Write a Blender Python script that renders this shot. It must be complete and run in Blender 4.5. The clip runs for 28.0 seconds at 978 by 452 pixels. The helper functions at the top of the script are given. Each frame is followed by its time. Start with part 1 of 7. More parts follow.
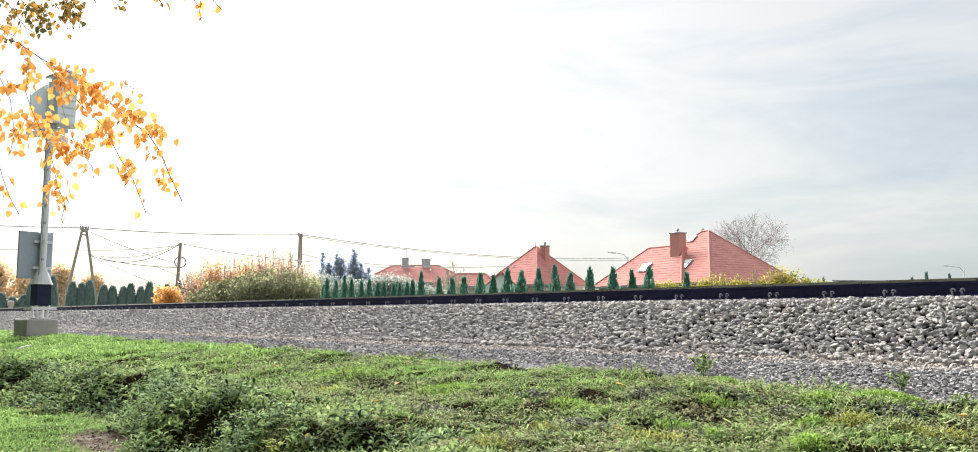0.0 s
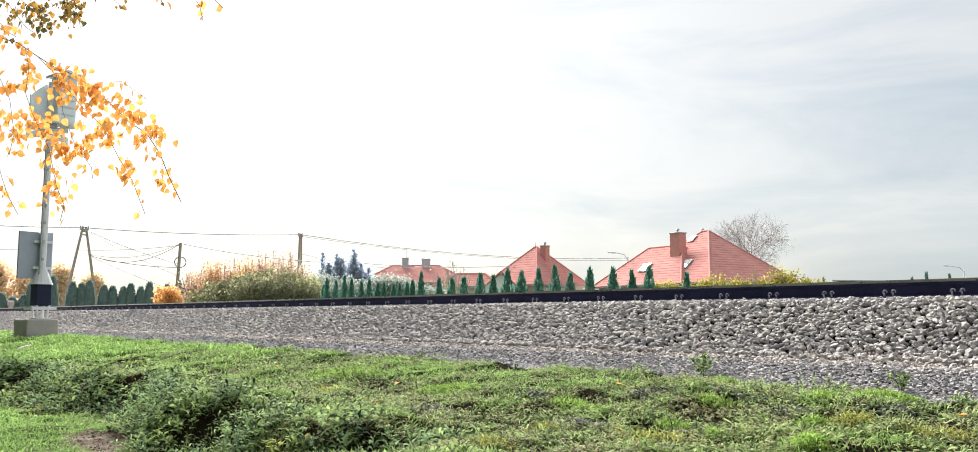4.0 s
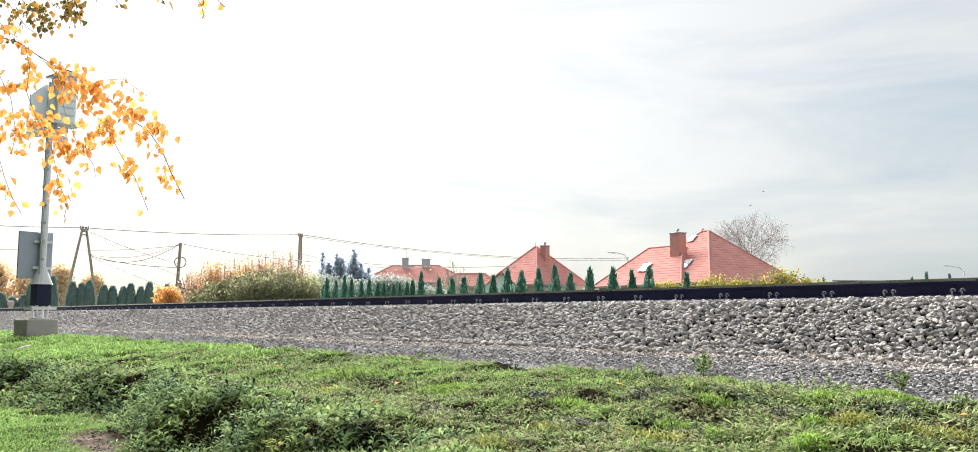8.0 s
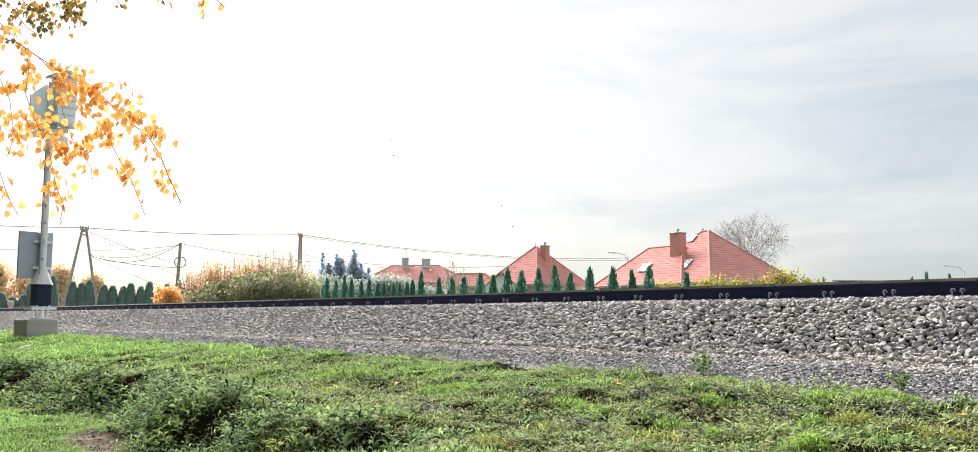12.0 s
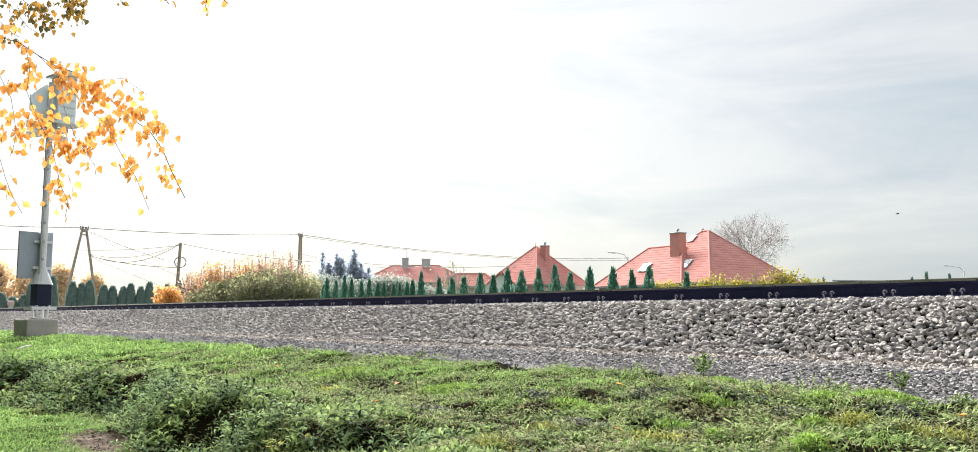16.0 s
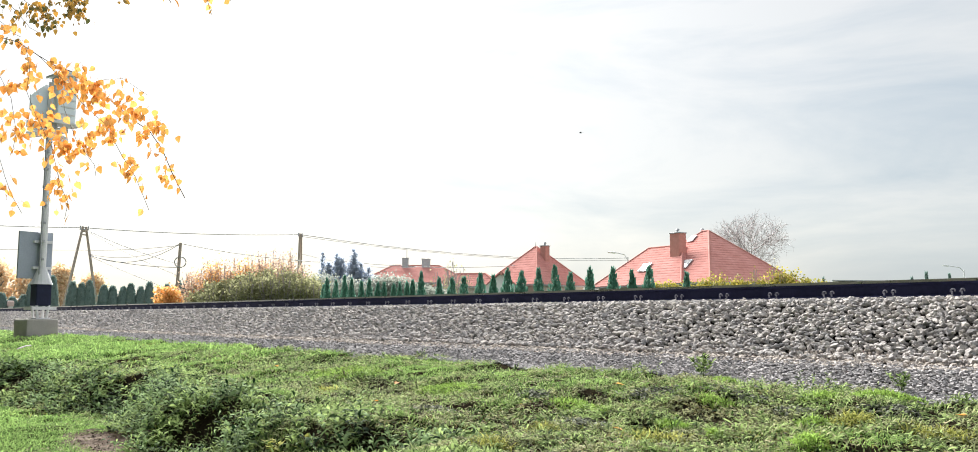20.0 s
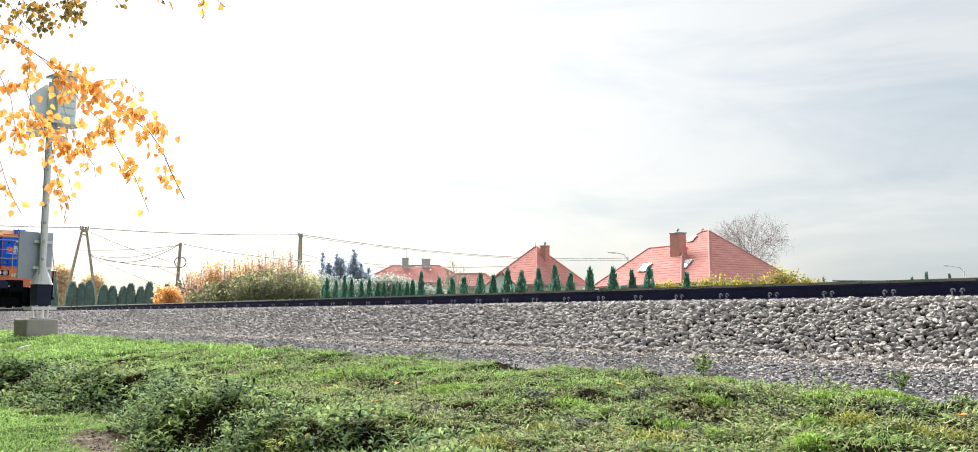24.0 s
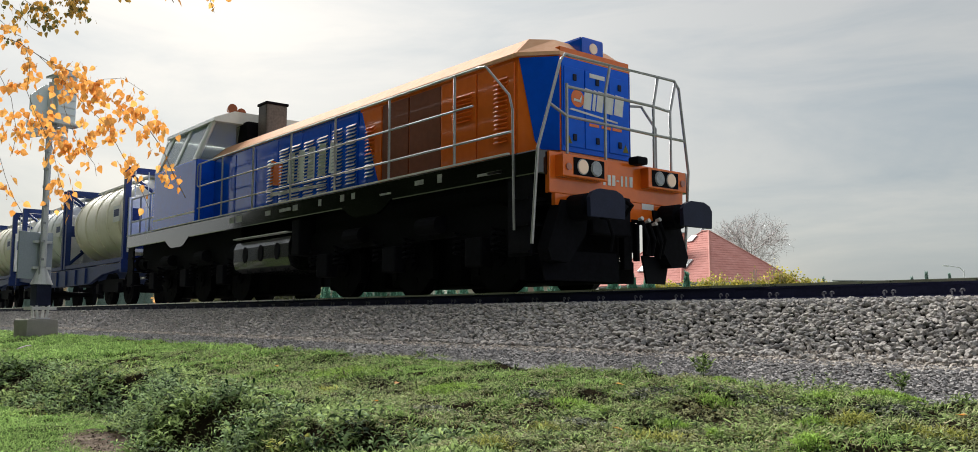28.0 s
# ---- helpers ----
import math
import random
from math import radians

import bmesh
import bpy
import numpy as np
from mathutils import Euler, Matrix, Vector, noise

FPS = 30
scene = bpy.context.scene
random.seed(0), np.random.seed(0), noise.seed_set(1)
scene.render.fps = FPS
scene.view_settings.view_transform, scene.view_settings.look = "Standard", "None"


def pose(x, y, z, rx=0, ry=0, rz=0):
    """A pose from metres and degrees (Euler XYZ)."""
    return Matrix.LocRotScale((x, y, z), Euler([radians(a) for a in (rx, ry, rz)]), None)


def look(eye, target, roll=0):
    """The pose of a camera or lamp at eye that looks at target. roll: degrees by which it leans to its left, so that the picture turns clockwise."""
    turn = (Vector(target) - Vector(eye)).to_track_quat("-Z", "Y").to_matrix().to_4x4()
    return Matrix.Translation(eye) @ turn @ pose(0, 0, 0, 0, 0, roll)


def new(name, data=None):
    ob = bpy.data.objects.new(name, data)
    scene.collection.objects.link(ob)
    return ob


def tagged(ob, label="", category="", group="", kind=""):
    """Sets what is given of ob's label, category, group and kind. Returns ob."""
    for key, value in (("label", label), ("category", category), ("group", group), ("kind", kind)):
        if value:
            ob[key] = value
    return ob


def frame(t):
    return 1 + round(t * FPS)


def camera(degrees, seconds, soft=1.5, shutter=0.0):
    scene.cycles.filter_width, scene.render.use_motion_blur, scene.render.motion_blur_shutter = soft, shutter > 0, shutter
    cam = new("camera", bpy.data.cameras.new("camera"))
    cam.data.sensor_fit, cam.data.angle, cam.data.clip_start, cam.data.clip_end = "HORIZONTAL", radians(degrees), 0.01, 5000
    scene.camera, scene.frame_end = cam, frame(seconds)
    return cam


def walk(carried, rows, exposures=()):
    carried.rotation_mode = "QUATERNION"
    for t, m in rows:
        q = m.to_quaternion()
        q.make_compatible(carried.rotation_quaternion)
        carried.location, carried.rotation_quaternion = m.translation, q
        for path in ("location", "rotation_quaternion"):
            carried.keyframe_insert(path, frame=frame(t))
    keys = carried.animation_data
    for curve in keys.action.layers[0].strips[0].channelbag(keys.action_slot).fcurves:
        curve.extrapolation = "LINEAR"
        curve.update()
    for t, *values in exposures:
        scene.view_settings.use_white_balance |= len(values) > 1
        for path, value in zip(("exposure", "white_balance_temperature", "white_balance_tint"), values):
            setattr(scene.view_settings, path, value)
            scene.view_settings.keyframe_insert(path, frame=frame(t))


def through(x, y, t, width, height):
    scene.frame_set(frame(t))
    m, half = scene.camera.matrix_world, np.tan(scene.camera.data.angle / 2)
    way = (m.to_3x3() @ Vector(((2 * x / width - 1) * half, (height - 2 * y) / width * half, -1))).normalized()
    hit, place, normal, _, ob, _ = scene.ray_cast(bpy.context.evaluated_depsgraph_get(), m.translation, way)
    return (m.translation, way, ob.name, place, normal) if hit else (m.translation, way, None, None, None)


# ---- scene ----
# Beside a single railway track in autumn: ballast bank and grass in front, village
# roofs behind, a birch branch over the viewer, a diesel locomotive pulling tank
# wagons in from the left. x runs along the track, y across it, z up.

EYE = Vector((0.0, 0.0, 1.1))
TRACK_Y, RAIL_Z, PITCH = 8.714, 1.44, 0.5936     # track axis, top of rail, sleeper spacing
YAW, TILT = -0.8819, 0.1033

cam = camera(58.09, 28.0, soft=0.85, shutter=0.0)
aim = EYE + Vector((math.sin(YAW) * math.cos(TILT), math.cos(YAW) * math.cos(TILT), math.sin(TILT)))
stand = look(EYE, aim, 0.115)
walk(cam, [(0.0, stand), (28.0, stand)],
     exposures=[(0.0, 1.64, 6400, 9), (24.0, 1.64, 6400, 9), (25.0, 1.64, 6450, 10), (26.0, 1.62, 6500, 10), (26.5, 1.64, 6500, 10), (27.0, 1.64, 6550, 10), (27.5, 1.52, 6600, 9), (27.75, 1.36, 6550, 8), (28.0, 1.12, 6500, 8)])

# ---- sky and sun ----
world = bpy.data.worlds.new("overcast_sky")
scene.world = world
world.use_nodes = True
wn, wl = world.node_tree.nodes, world.node_tree.links
wn.clear()


def wnode(kind, **sets):
    n = wn.new(kind)
    for k, v in sets.items():
        n.inputs[k].default_value = v
    return n


SUN_AZ, SUN_EL = radians(-70), radians(34)         # clockwise from +y, height
sky = wn.new("ShaderNodeTexSky")
sky.sky_type, sky.sun_disc = "NISHITA", False
sky.sun_elevation, sky.sun_rotation = SUN_EL, SUN_AZ
sky.air_density, sky.dust_density = 1.0, 2.0
coord = wn.new("ShaderNodeTexCoord")
stretch = wn.new("ShaderNodeMapping")
stretch.inputs["Scale"].default_value = (1.0, 1.0, 4.2)
stretch.inputs["Location"].default_value = (1.35, 2.1, 0.3)
cloud = wnode("ShaderNodeTexNoise", Scale=2.6, Detail=8.0, Roughness=0.58, Distortion=0.5)
ramp = wn.new("ShaderNodeValToRGB")
ramp.color_ramp.elements[0].position, ramp.color_ramp.elements[1].position = 0.34, 0.62
ramp.color_ramp.elements[0].color = (0.0, 0.0, 0.0, 1)
ramp.color_ramp.elements[1].color = (1.0, 1.0, 1.0, 1)
# thin cloud is brighter round the veiled sun
sun_dir = Vector((math.sin(SUN_AZ) * math.cos(SUN_EL), math.cos(SUN_AZ) * math.cos(SUN_EL), math.sin(SUN_EL)))
near_sun = wn.new("ShaderNodeVectorMath")
near_sun.operation = "DOT_PRODUCT"
near_sun.inputs[1].default_value = sun_dir
lobe = wn.new("ShaderNodeMath")
lobe.operation, lobe.use_clamp = "POWER", True
lobe.inputs[1].default_value = 6.0
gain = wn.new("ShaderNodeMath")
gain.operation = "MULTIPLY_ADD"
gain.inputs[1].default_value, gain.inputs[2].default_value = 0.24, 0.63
bright = wn.new("ShaderNodeVectorMath")
bright.operation = "SCALE"
wl.new(coord.outputs["Generated"], near_sun.inputs[0])
wl.new(near_sun.outputs["Value"], lobe.inputs[0])
away = wn.new("ShaderNodeMath")                # sky brightened opposite the sun, added to light the locomotive's front
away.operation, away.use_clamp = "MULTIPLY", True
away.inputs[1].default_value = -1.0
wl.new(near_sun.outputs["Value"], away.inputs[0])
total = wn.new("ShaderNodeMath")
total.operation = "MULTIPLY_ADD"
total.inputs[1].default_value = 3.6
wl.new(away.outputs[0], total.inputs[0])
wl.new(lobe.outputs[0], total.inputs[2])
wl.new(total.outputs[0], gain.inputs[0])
veil = wn.new("ShaderNodeMixRGB")
veil.inputs["Color1"].default_value = (4.5, 5.0, 5.35, 1)
veil.inputs["Color2"].default_value = (6.75, 6.7, 6.5, 1)
both = wn.new("ShaderNodeMixRGB")
both.inputs["Fac"].default_value = 0.8
back = wnode("ShaderNodeBackground", Strength=0.064)
wout = wn.new("ShaderNodeOutputWorld")
wl.new(coord.outputs["Generated"], stretch.inputs["Vector"])
wl.new(stretch.outputs["Vector"], cloud.inputs["Vector"])
wl.new(cloud.outputs["Fac"], ramp.inputs["Fac"])
wl.new(ramp.outputs["Color"], veil.inputs["Fac"])
wl.new(sky.outputs["Color"], both.inputs["Color1"])
wl.new(veil.outputs["Color"], both.inputs["Color2"])
wl.new(both.outputs["Color"], bright.inputs[0])
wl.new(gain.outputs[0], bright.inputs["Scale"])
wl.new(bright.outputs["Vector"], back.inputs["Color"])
wl.new(back.outputs["Background"], wout.inputs["Surface"])

sun = new("sun", bpy.data.lights.new("sun", "SUN"))
sun.data.energy, sun.data.angle, sun.data.color = 5.0, radians(45), (1.0, 0.97, 0.92)
sun.matrix_world = look((math.sin(SUN_AZ) * math.cos(SUN_EL) * 50, math.cos(SUN_AZ) * math.cos(SUN_EL) * 50, math.sin(SUN_EL) * 50), (0, 0, 0))


# ---- materials ----
def surface(name, dark, light, rough=0.6, metal=0.0, scale=6.0, fine=60.0, bump=0.2, spread=(0.3, 0.7),
            coat=0.0, island=0.0, object_random=0.0, rough_vary=0.1, through=0.0, spec=0.5):
    """Two-scale noise between two colours, with bump; island / object_random vary the value piece by piece."""
    m = bpy.data.materials.new(name)
    m.use_nodes = True
    nt, nl = m.node_tree.nodes, m.node_tree.links
    bsdf = nt["Principled BSDF"]
    tc = nt.new("ShaderNodeTexCoord")
    big, small = nt.new("ShaderNodeTexNoise"), nt.new("ShaderNodeTexNoise")
    big.inputs["Scale"].default_value, big.inputs["Detail"].default_value = scale, 5.0
    small.inputs["Scale"].default_value, small.inputs["Detail"].default_value = fine, 4.0
    for n in (big, small):
        nl.new(tc.outputs["Object"], n.inputs["Vector"])
    add = nt.new("ShaderNodeMath")
    add.operation = "MULTIPLY_ADD"
    add.inputs[1].default_value = 0.45
    nl.new(small.outputs["Fac"], add.inputs[0])
    half = nt.new("ShaderNodeMath")
    half.operation = "MULTIPLY"
    half.inputs[1].default_value = 0.55
    nl.new(big.outputs["Fac"], half.inputs[0])
    nl.new(half.outputs[0], add.inputs[2])
    rp = nt.new("ShaderNodeValToRGB")
    rp.color_ramp.elements[0].position, rp.color_ramp.elements[1].position = spread
    rp.color_ramp.elements[0].color, rp.color_ramp.elements[1].color = (*dark, 1), (*light, 1)
    fac = add.outputs[0]
    if island or object_random:
        src = nt.new("ShaderNodeNewGeometry") if island else nt.new("ShaderNodeObjectInfo")
        out = src.outputs["Random Per Island"] if island else src.outputs["Random"]
        amount = island or object_random
        off = nt.new("ShaderNodeMath")
        off.operation = "MULTIPLY_ADD"
        off.inputs[1].default_value, off.inputs[2].default_value = amount, -amount / 2
        nl.new(out, off.inputs[0])
        tot = nt.new("ShaderNodeMath")
        tot.operation = "ADD"
        nl.new(fac, tot.inputs[0])
        nl.new(off.outputs[0], tot.inputs[1])
        fac = tot.outputs[0]
    nl.new(fac, rp.inputs["Fac"])
    nl.new(rp.outputs["Color"], bsdf.inputs["Base Color"])
    bsdf.inputs["Metallic"].default_value = metal
    rr = nt.new("ShaderNodeMath")
    rr.operation = "MULTIPLY_ADD"
    rr.inputs[1].default_value, rr.inputs[2].default_value = rough_vary, rough - rough_vary / 2
    nl.new(big.outputs["Fac"], rr.inputs[0])
    nl.new(rr.outputs[0], bsdf.inputs["Roughness"])
    bsdf.inputs["Specular IOR Level"].default_value = spec
    bsdf.inputs["Coat Weight"].default_value = coat
    bsdf.inputs["Coat Roughness"].default_value = 0.06
    if bump:
        b = nt.new("ShaderNodeBump")
        b.inputs["Strength"].default_value, b.inputs["Distance"].default_value = bump, 0.02
        nl.new(small.outputs["Fac"], b.inputs["Height"])
        nl.new(b.outputs["Normal"], bsdf.inputs["Normal"])
    if through:
        tr = nt.new("ShaderNodeBsdfTranslucent")
        mix = nt.new("ShaderNodeMixShader")
        mix.inputs["Fac"].default_value = through
        nl.new(rp.outputs["Color"], tr.inputs["Color"])
        nl.new(bsdf.outputs["BSDF"], mix.inputs[1])
        nl.new(tr.outputs["BSDF"], mix.inputs[2])
        nl.new(mix.outputs["Shader"], nt["Material Output"].inputs["Surface"])
    return m


M = {}
M["woods"] = surface("woods", (0.003, 0.005, 0.002), (0.012, 0.016, 0.007), 1.0, scale=0.5, fine=4, bump=0.5, spec=0.0)
# soil darkened towards black: the shade among blades and leaves is painted in
M["soil"] = surface("shaded_grassy_soil", (0.006, 0.0055, 0.004), (0.028, 0.022, 0.014), 1.0, scale=2.2, fine=35, bump=0.8, spec=0.0)
M["meadow"] = surface("short_meadow_grass", (0.016, 0.03, 0.009), (0.085, 0.12, 0.035), 0.95, scale=1.2, fine=40, bump=0.8)
# near-black bed: shade in the gaps between stones is put into the colour
M["shaded_gravel_bed"] = surface("shaded_gravel_bed", (0.008, 0.0075, 0.007), (0.04, 0.036, 0.033), 1.0, scale=3, fine=45, bump=1.0, spec=0.0)
M["stone"] = surface("granite_ballast", (0.27, 0.262, 0.268), (0.505, 0.468, 0.442), 1.0, scale=2.5, fine=60, bump=0.5, spread=(0.15, 0.85), island=0.6, spec=0.03)
M["stone_piece"] = surface("granite_stone", (0.27, 0.262, 0.268), (0.505, 0.468, 0.442), 1.0, scale=2.5, fine=60, bump=0.5, spread=(0.15, 0.85), object_random=0.6, spec=0.03)
M["tan_stone"] = surface("tan_stone", (0.31, 0.28, 0.26), (0.56, 0.5, 0.45), 1.0, scale=2.5, fine=60, bump=0.5, spread=(0.15, 0.85), island=0.7, spec=0.05)
M["chip"] = surface("dark_gravel_chips", (0.19, 0.185, 0.192), (0.46, 0.438, 0.435), 1.0, scale=2.5, fine=90, bump=0.4, spread=(0.2, 0.8), island=0.6, spec=0.05)
M["blade"] = surface("grass_blades", (0.01, 0.05, 0.006), (0.36, 0.6, 0.08), 0.75, scale=1.6, fine=9, bump=0, spread=(0.22, 0.8), island=0.75, through=0.4)
M["litter"] = surface("straw_litter", (0.03, 0.035, 0.015), (0.36, 0.33, 0.19), 0.9, scale=2, fine=20, bump=0, spread=(0.15, 0.85), island=0.9, spec=0.1)
# darker than the other weeds: the bank face's shade is in the colour
M["nettle"] = surface("shaded_bank_weeds", (0.012, 0.03, 0.012), (0.34, 0.47, 0.22), 0.9, scale=2.2, fine=12, bump=0, spread=(0.2, 0.85), island=0.8, through=0.25, spec=0.12)
M["dry_blade"] = surface("dry_grass_blades", (0.13, 0.11, 0.04), (0.42, 0.36, 0.17), 0.7, scale=2, fine=9, bump=0, island=0.5, through=0.3)
M["turf"] = surface("fine_turf", (0.085, 0.17, 0.04), (0.44, 0.64, 0.2), 0.9, scale=1.3, fine=9, bump=0, spread=(0.2, 0.8), island=0.6, through=0.4, spec=0.08)
M["weed"] = surface("weed_leaves", (0.026, 0.053, 0.016), (0.45, 0.58, 0.225), 0.9, scale=1.6, fine=12, bump=0, spread=(0.2, 0.8), island=0.75, through=0.35, spec=0.1)
M["lime_turf"] = surface("vivid_green_turf", (0.1, 0.17, 0.03), (0.43, 0.62, 0.15), 0.9, scale=2, fine=9, bump=0, spread=(0.2, 0.8), island=0.7, through=0.4, spec=0.08)
M["grey_litter"] = surface("grey_withered_leaves", (0.035, 0.037, 0.03), (0.33, 0.35, 0.27), 0.95, scale=2, fine=20, bump=0, spread=(0.15, 0.85), island=0.9, through=0.1, spec=0.08)
M["yellow_blade"] = surface("yellowish_grass_blades", (0.08, 0.1, 0.02), (0.55, 0.55, 0.16), 0.9, scale=1.6, fine=9, bump=0, spread=(0.2, 0.8), island=0.7, through=0.35, spec=0.08)
M["withered"] = surface("withered_weed_leaves", (0.05, 0.055, 0.024), (0.46, 0.49, 0.25), 0.9, scale=1.6, fine=12, bump=0, spread=(0.2, 0.8), island=0.8, through=0.2, spec=0.1)
M["brown_soil"] = surface("bare_brown_soil", (0.05, 0.036, 0.026), (0.17, 0.125, 0.095), 0.95, scale=6, fine=40, bump=0.8, spec=0.05)
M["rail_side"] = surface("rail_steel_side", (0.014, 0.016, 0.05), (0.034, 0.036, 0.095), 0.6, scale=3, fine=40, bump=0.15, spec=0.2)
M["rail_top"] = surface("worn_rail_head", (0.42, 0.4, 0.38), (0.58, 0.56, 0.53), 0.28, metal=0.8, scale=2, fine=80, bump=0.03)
M["concrete"] = surface("concrete", (0.33, 0.31, 0.28), (0.52, 0.49, 0.45), 0.9, scale=4, fine=70, bump=0.4)
M["clip"] = surface("galvanised_clip", (0.12, 0.12, 0.16), (0.24, 0.24, 0.29), 0.7, metal=0.0, scale=9, fine=90, bump=0.1, spec=0.15)
# red muted in the base colour to imitate distance haze over the roofs
M["roof"] = surface("hazed_red_roof_tiles", (0.47, 0.205, 0.18), (0.62, 0.31, 0.28), 0.95, scale=0.8, fine=4, bump=0.1, island=0.25, spec=0.05)
M["ridge"] = surface("red_ridge_tiles", (0.52, 0.235, 0.205), (0.66, 0.34, 0.3), 0.9, scale=2, fine=20, bump=0.1, spec=0.1)
M["render"] = surface("wall_render", (0.52, 0.47, 0.42), (0.66, 0.6, 0.54), 0.9, scale=1, fine=30, bump=0.1)
M["red_brick"] = surface("red_chimney_brick", (0.45, 0.21, 0.18), (0.58, 0.3, 0.26), 0.85, scale=3, fine=20, bump=0.3, spec=0.1)
M["grey_metal"] = surface("grey_sheet_metal", (0.28, 0.29, 0.31), (0.46, 0.47, 0.49), 0.5, metal=0.3, scale=4, fine=40, bump=0.05)
# thuja, hedge and shrub leaves lightened: distance haze is put into their colours
M["thuja"] = surface("hazed_thuja_green", (0.075, 0.2, 0.15), (0.17, 0.34, 0.26), 0.8, scale=3, fine=14, bump=0.3, island=0.5, through=0.35)
M["hedge"] = surface("hazed_hedge_green", (0.15, 0.225, 0.205), (0.26, 0.35, 0.32), 0.85, scale=3, fine=14, bump=0.3, island=0.5, through=0.35)
M["olive_leaf"] = surface("olive_shrub_leaves", (0.24, 0.25, 0.13), (0.48, 0.47, 0.27), 0.8, scale=0.6, fine=5, bump=0, island=0.6, through=0.55)
M["rust_leaf"] = surface("rust_shrub_leaves", (0.5, 0.35, 0.25), (0.72, 0.55, 0.43), 0.8, scale=0.6, fine=5, bump=0, island=0.7, through=0.55)
M["grey_leaf"] = surface("grey_shrub_leaves", (0.27, 0.3, 0.26), (0.44, 0.46, 0.41), 0.85, scale=0.6, fine=5, bump=0, island=0.6, through=0.55)
# paler than needles are, with distance haze painted into the base colour
M["spruce"] = surface("hazed_blue_spruce_needles", (0.5, 0.55, 0.63), (0.66, 0.7, 0.77), 0.8, scale=1, fine=8, bump=0, island=0.6, through=0.8)
M["gold_leaf"] = surface("golden_autumn_leaves", (0.7, 0.4, 0.13), (0.9, 0.6, 0.27), 0.7, scale=0.6, fine=5, bump=0, island=0.6, through=0.45)
# golden leaves paled for the far trees, haze mixed into the colour
M["hazed_gold"] = surface("hazed_golden_tree_leaves", (0.76, 0.58, 0.38), (0.92, 0.78, 0.58), 0.7, scale=0.6, fine=5, bump=0, island=0.6, through=0.45)
M["yellow_leaf"] = surface("yellow_shrub_leaves", (0.24, 0.24, 0.05), (0.58, 0.48, 0.1), 0.7, scale=0.6, fine=5, bump=0, island=0.6, through=0.4)
M["bark"] = surface("grey_bark", (0.13, 0.11, 0.10), (0.28, 0.25, 0.23), 0.9, scale=3, fine=30, bump=0.4)
M["pale_twig"] = surface("pale_pinkish_twigs", (0.31, 0.27, 0.28), (0.48, 0.425, 0.43), 0.9, scale=3, fine=30, bump=0)
# brown lightened to imitate sky glare around the thin twigs
M["twig"] = surface("brown_twig", (0.11, 0.085, 0.075), (0.24, 0.19, 0.17), 0.8, scale=5, fine=60, bump=0.2)
M["birch_bark"] = surface("birch_bark", (0.1, 0.09, 0.08), (0.68, 0.66, 0.62), 0.8, scale=4, fine=20, bump=0.3, spread=(0.38, 0.5))
M["birch_leaf"] = surface("orange_birch_leaf", (0.68, 0.27, 0.06), (0.88, 0.48, 0.14), 0.6, scale=8, fine=60, bump=0.1, spread=(0.1, 0.9), object_random=0.8, through=0.42)
M["birch_spray"] = surface("orange_birch_leaves", (0.68, 0.27, 0.06), (0.88, 0.48, 0.14), 0.6, scale=8, fine=60, bump=0, spread=(0.1, 0.9), island=0.8, through=0.42)
M["birch_green"] = surface("olive_birch_leaves", (0.09, 0.10, 0.03), (0.42, 0.26, 0.05), 0.6, scale=4, fine=40, bump=0, spread=(0.1, 0.9), island=0.8, through=0.35)
M["pinkish_red"] = surface("pinkish_red_paint", (0.6, 0.42, 0.4), (0.74, 0.58, 0.56), 0.7, scale=3, fine=30, bump=0.05)
# wood colour lightened to imitate haze over the far poles
M["pole_wood"] = surface("hazed_weathered_pole", (0.31, 0.245, 0.2), (0.47, 0.39, 0.33), 0.9, scale=2, fine=30, bump=0.3)
M["wire"] = surface("cable", (0.3, 0.3, 0.31), (0.42, 0.42, 0.43), 0.6, bump=0)
M["galv"] = surface("galvanised_steel", (0.6, 0.6, 0.61), (0.77, 0.77, 0.78), 0.5, metal=0.1, scale=5, fine=50, bump=0.05)
M["board_back"] = surface("grey_board_back", (0.3, 0.34, 0.41), (0.41, 0.45, 0.52), 0.6, scale=2, fine=30, bump=0.05)
M["dark_sleeve"] = surface("navy_plastic_sleeve", (0.008, 0.011, 0.034), (0.018, 0.023, 0.06), 0.6, scale=5, fine=40, bump=0.05, spec=0.25)
M["orange"] = surface("orange_paint", (0.74, 0.14, 0.015), (0.86, 0.185, 0.025), 0.25, scale=0.8, fine=9, bump=0.02, spec=0.2, coat=0.7)
# paler than the hood orange: sun and sky sheen are put into the colour
M["roof_orange"] = surface("sunlit_orange_roof_paint", (0.74, 0.36, 0.2), (0.88, 0.52, 0.34), 0.8, scale=0.8, fine=9, bump=0.05, spec=0.1)
M["blue"] = surface("blue_paint", (0.002, 0.075, 0.6), (0.004, 0.105, 0.78), 0.22, scale=0.8, fine=9, bump=0.02, spec=0.15, coat=0.75)
M["brown"] = surface("brown_louvre_paint", (0.15, 0.04, 0.017), (0.24, 0.07, 0.03), 0.5, scale=0.8, fine=9, bump=0.02, spec=0.12, coat=0.12)
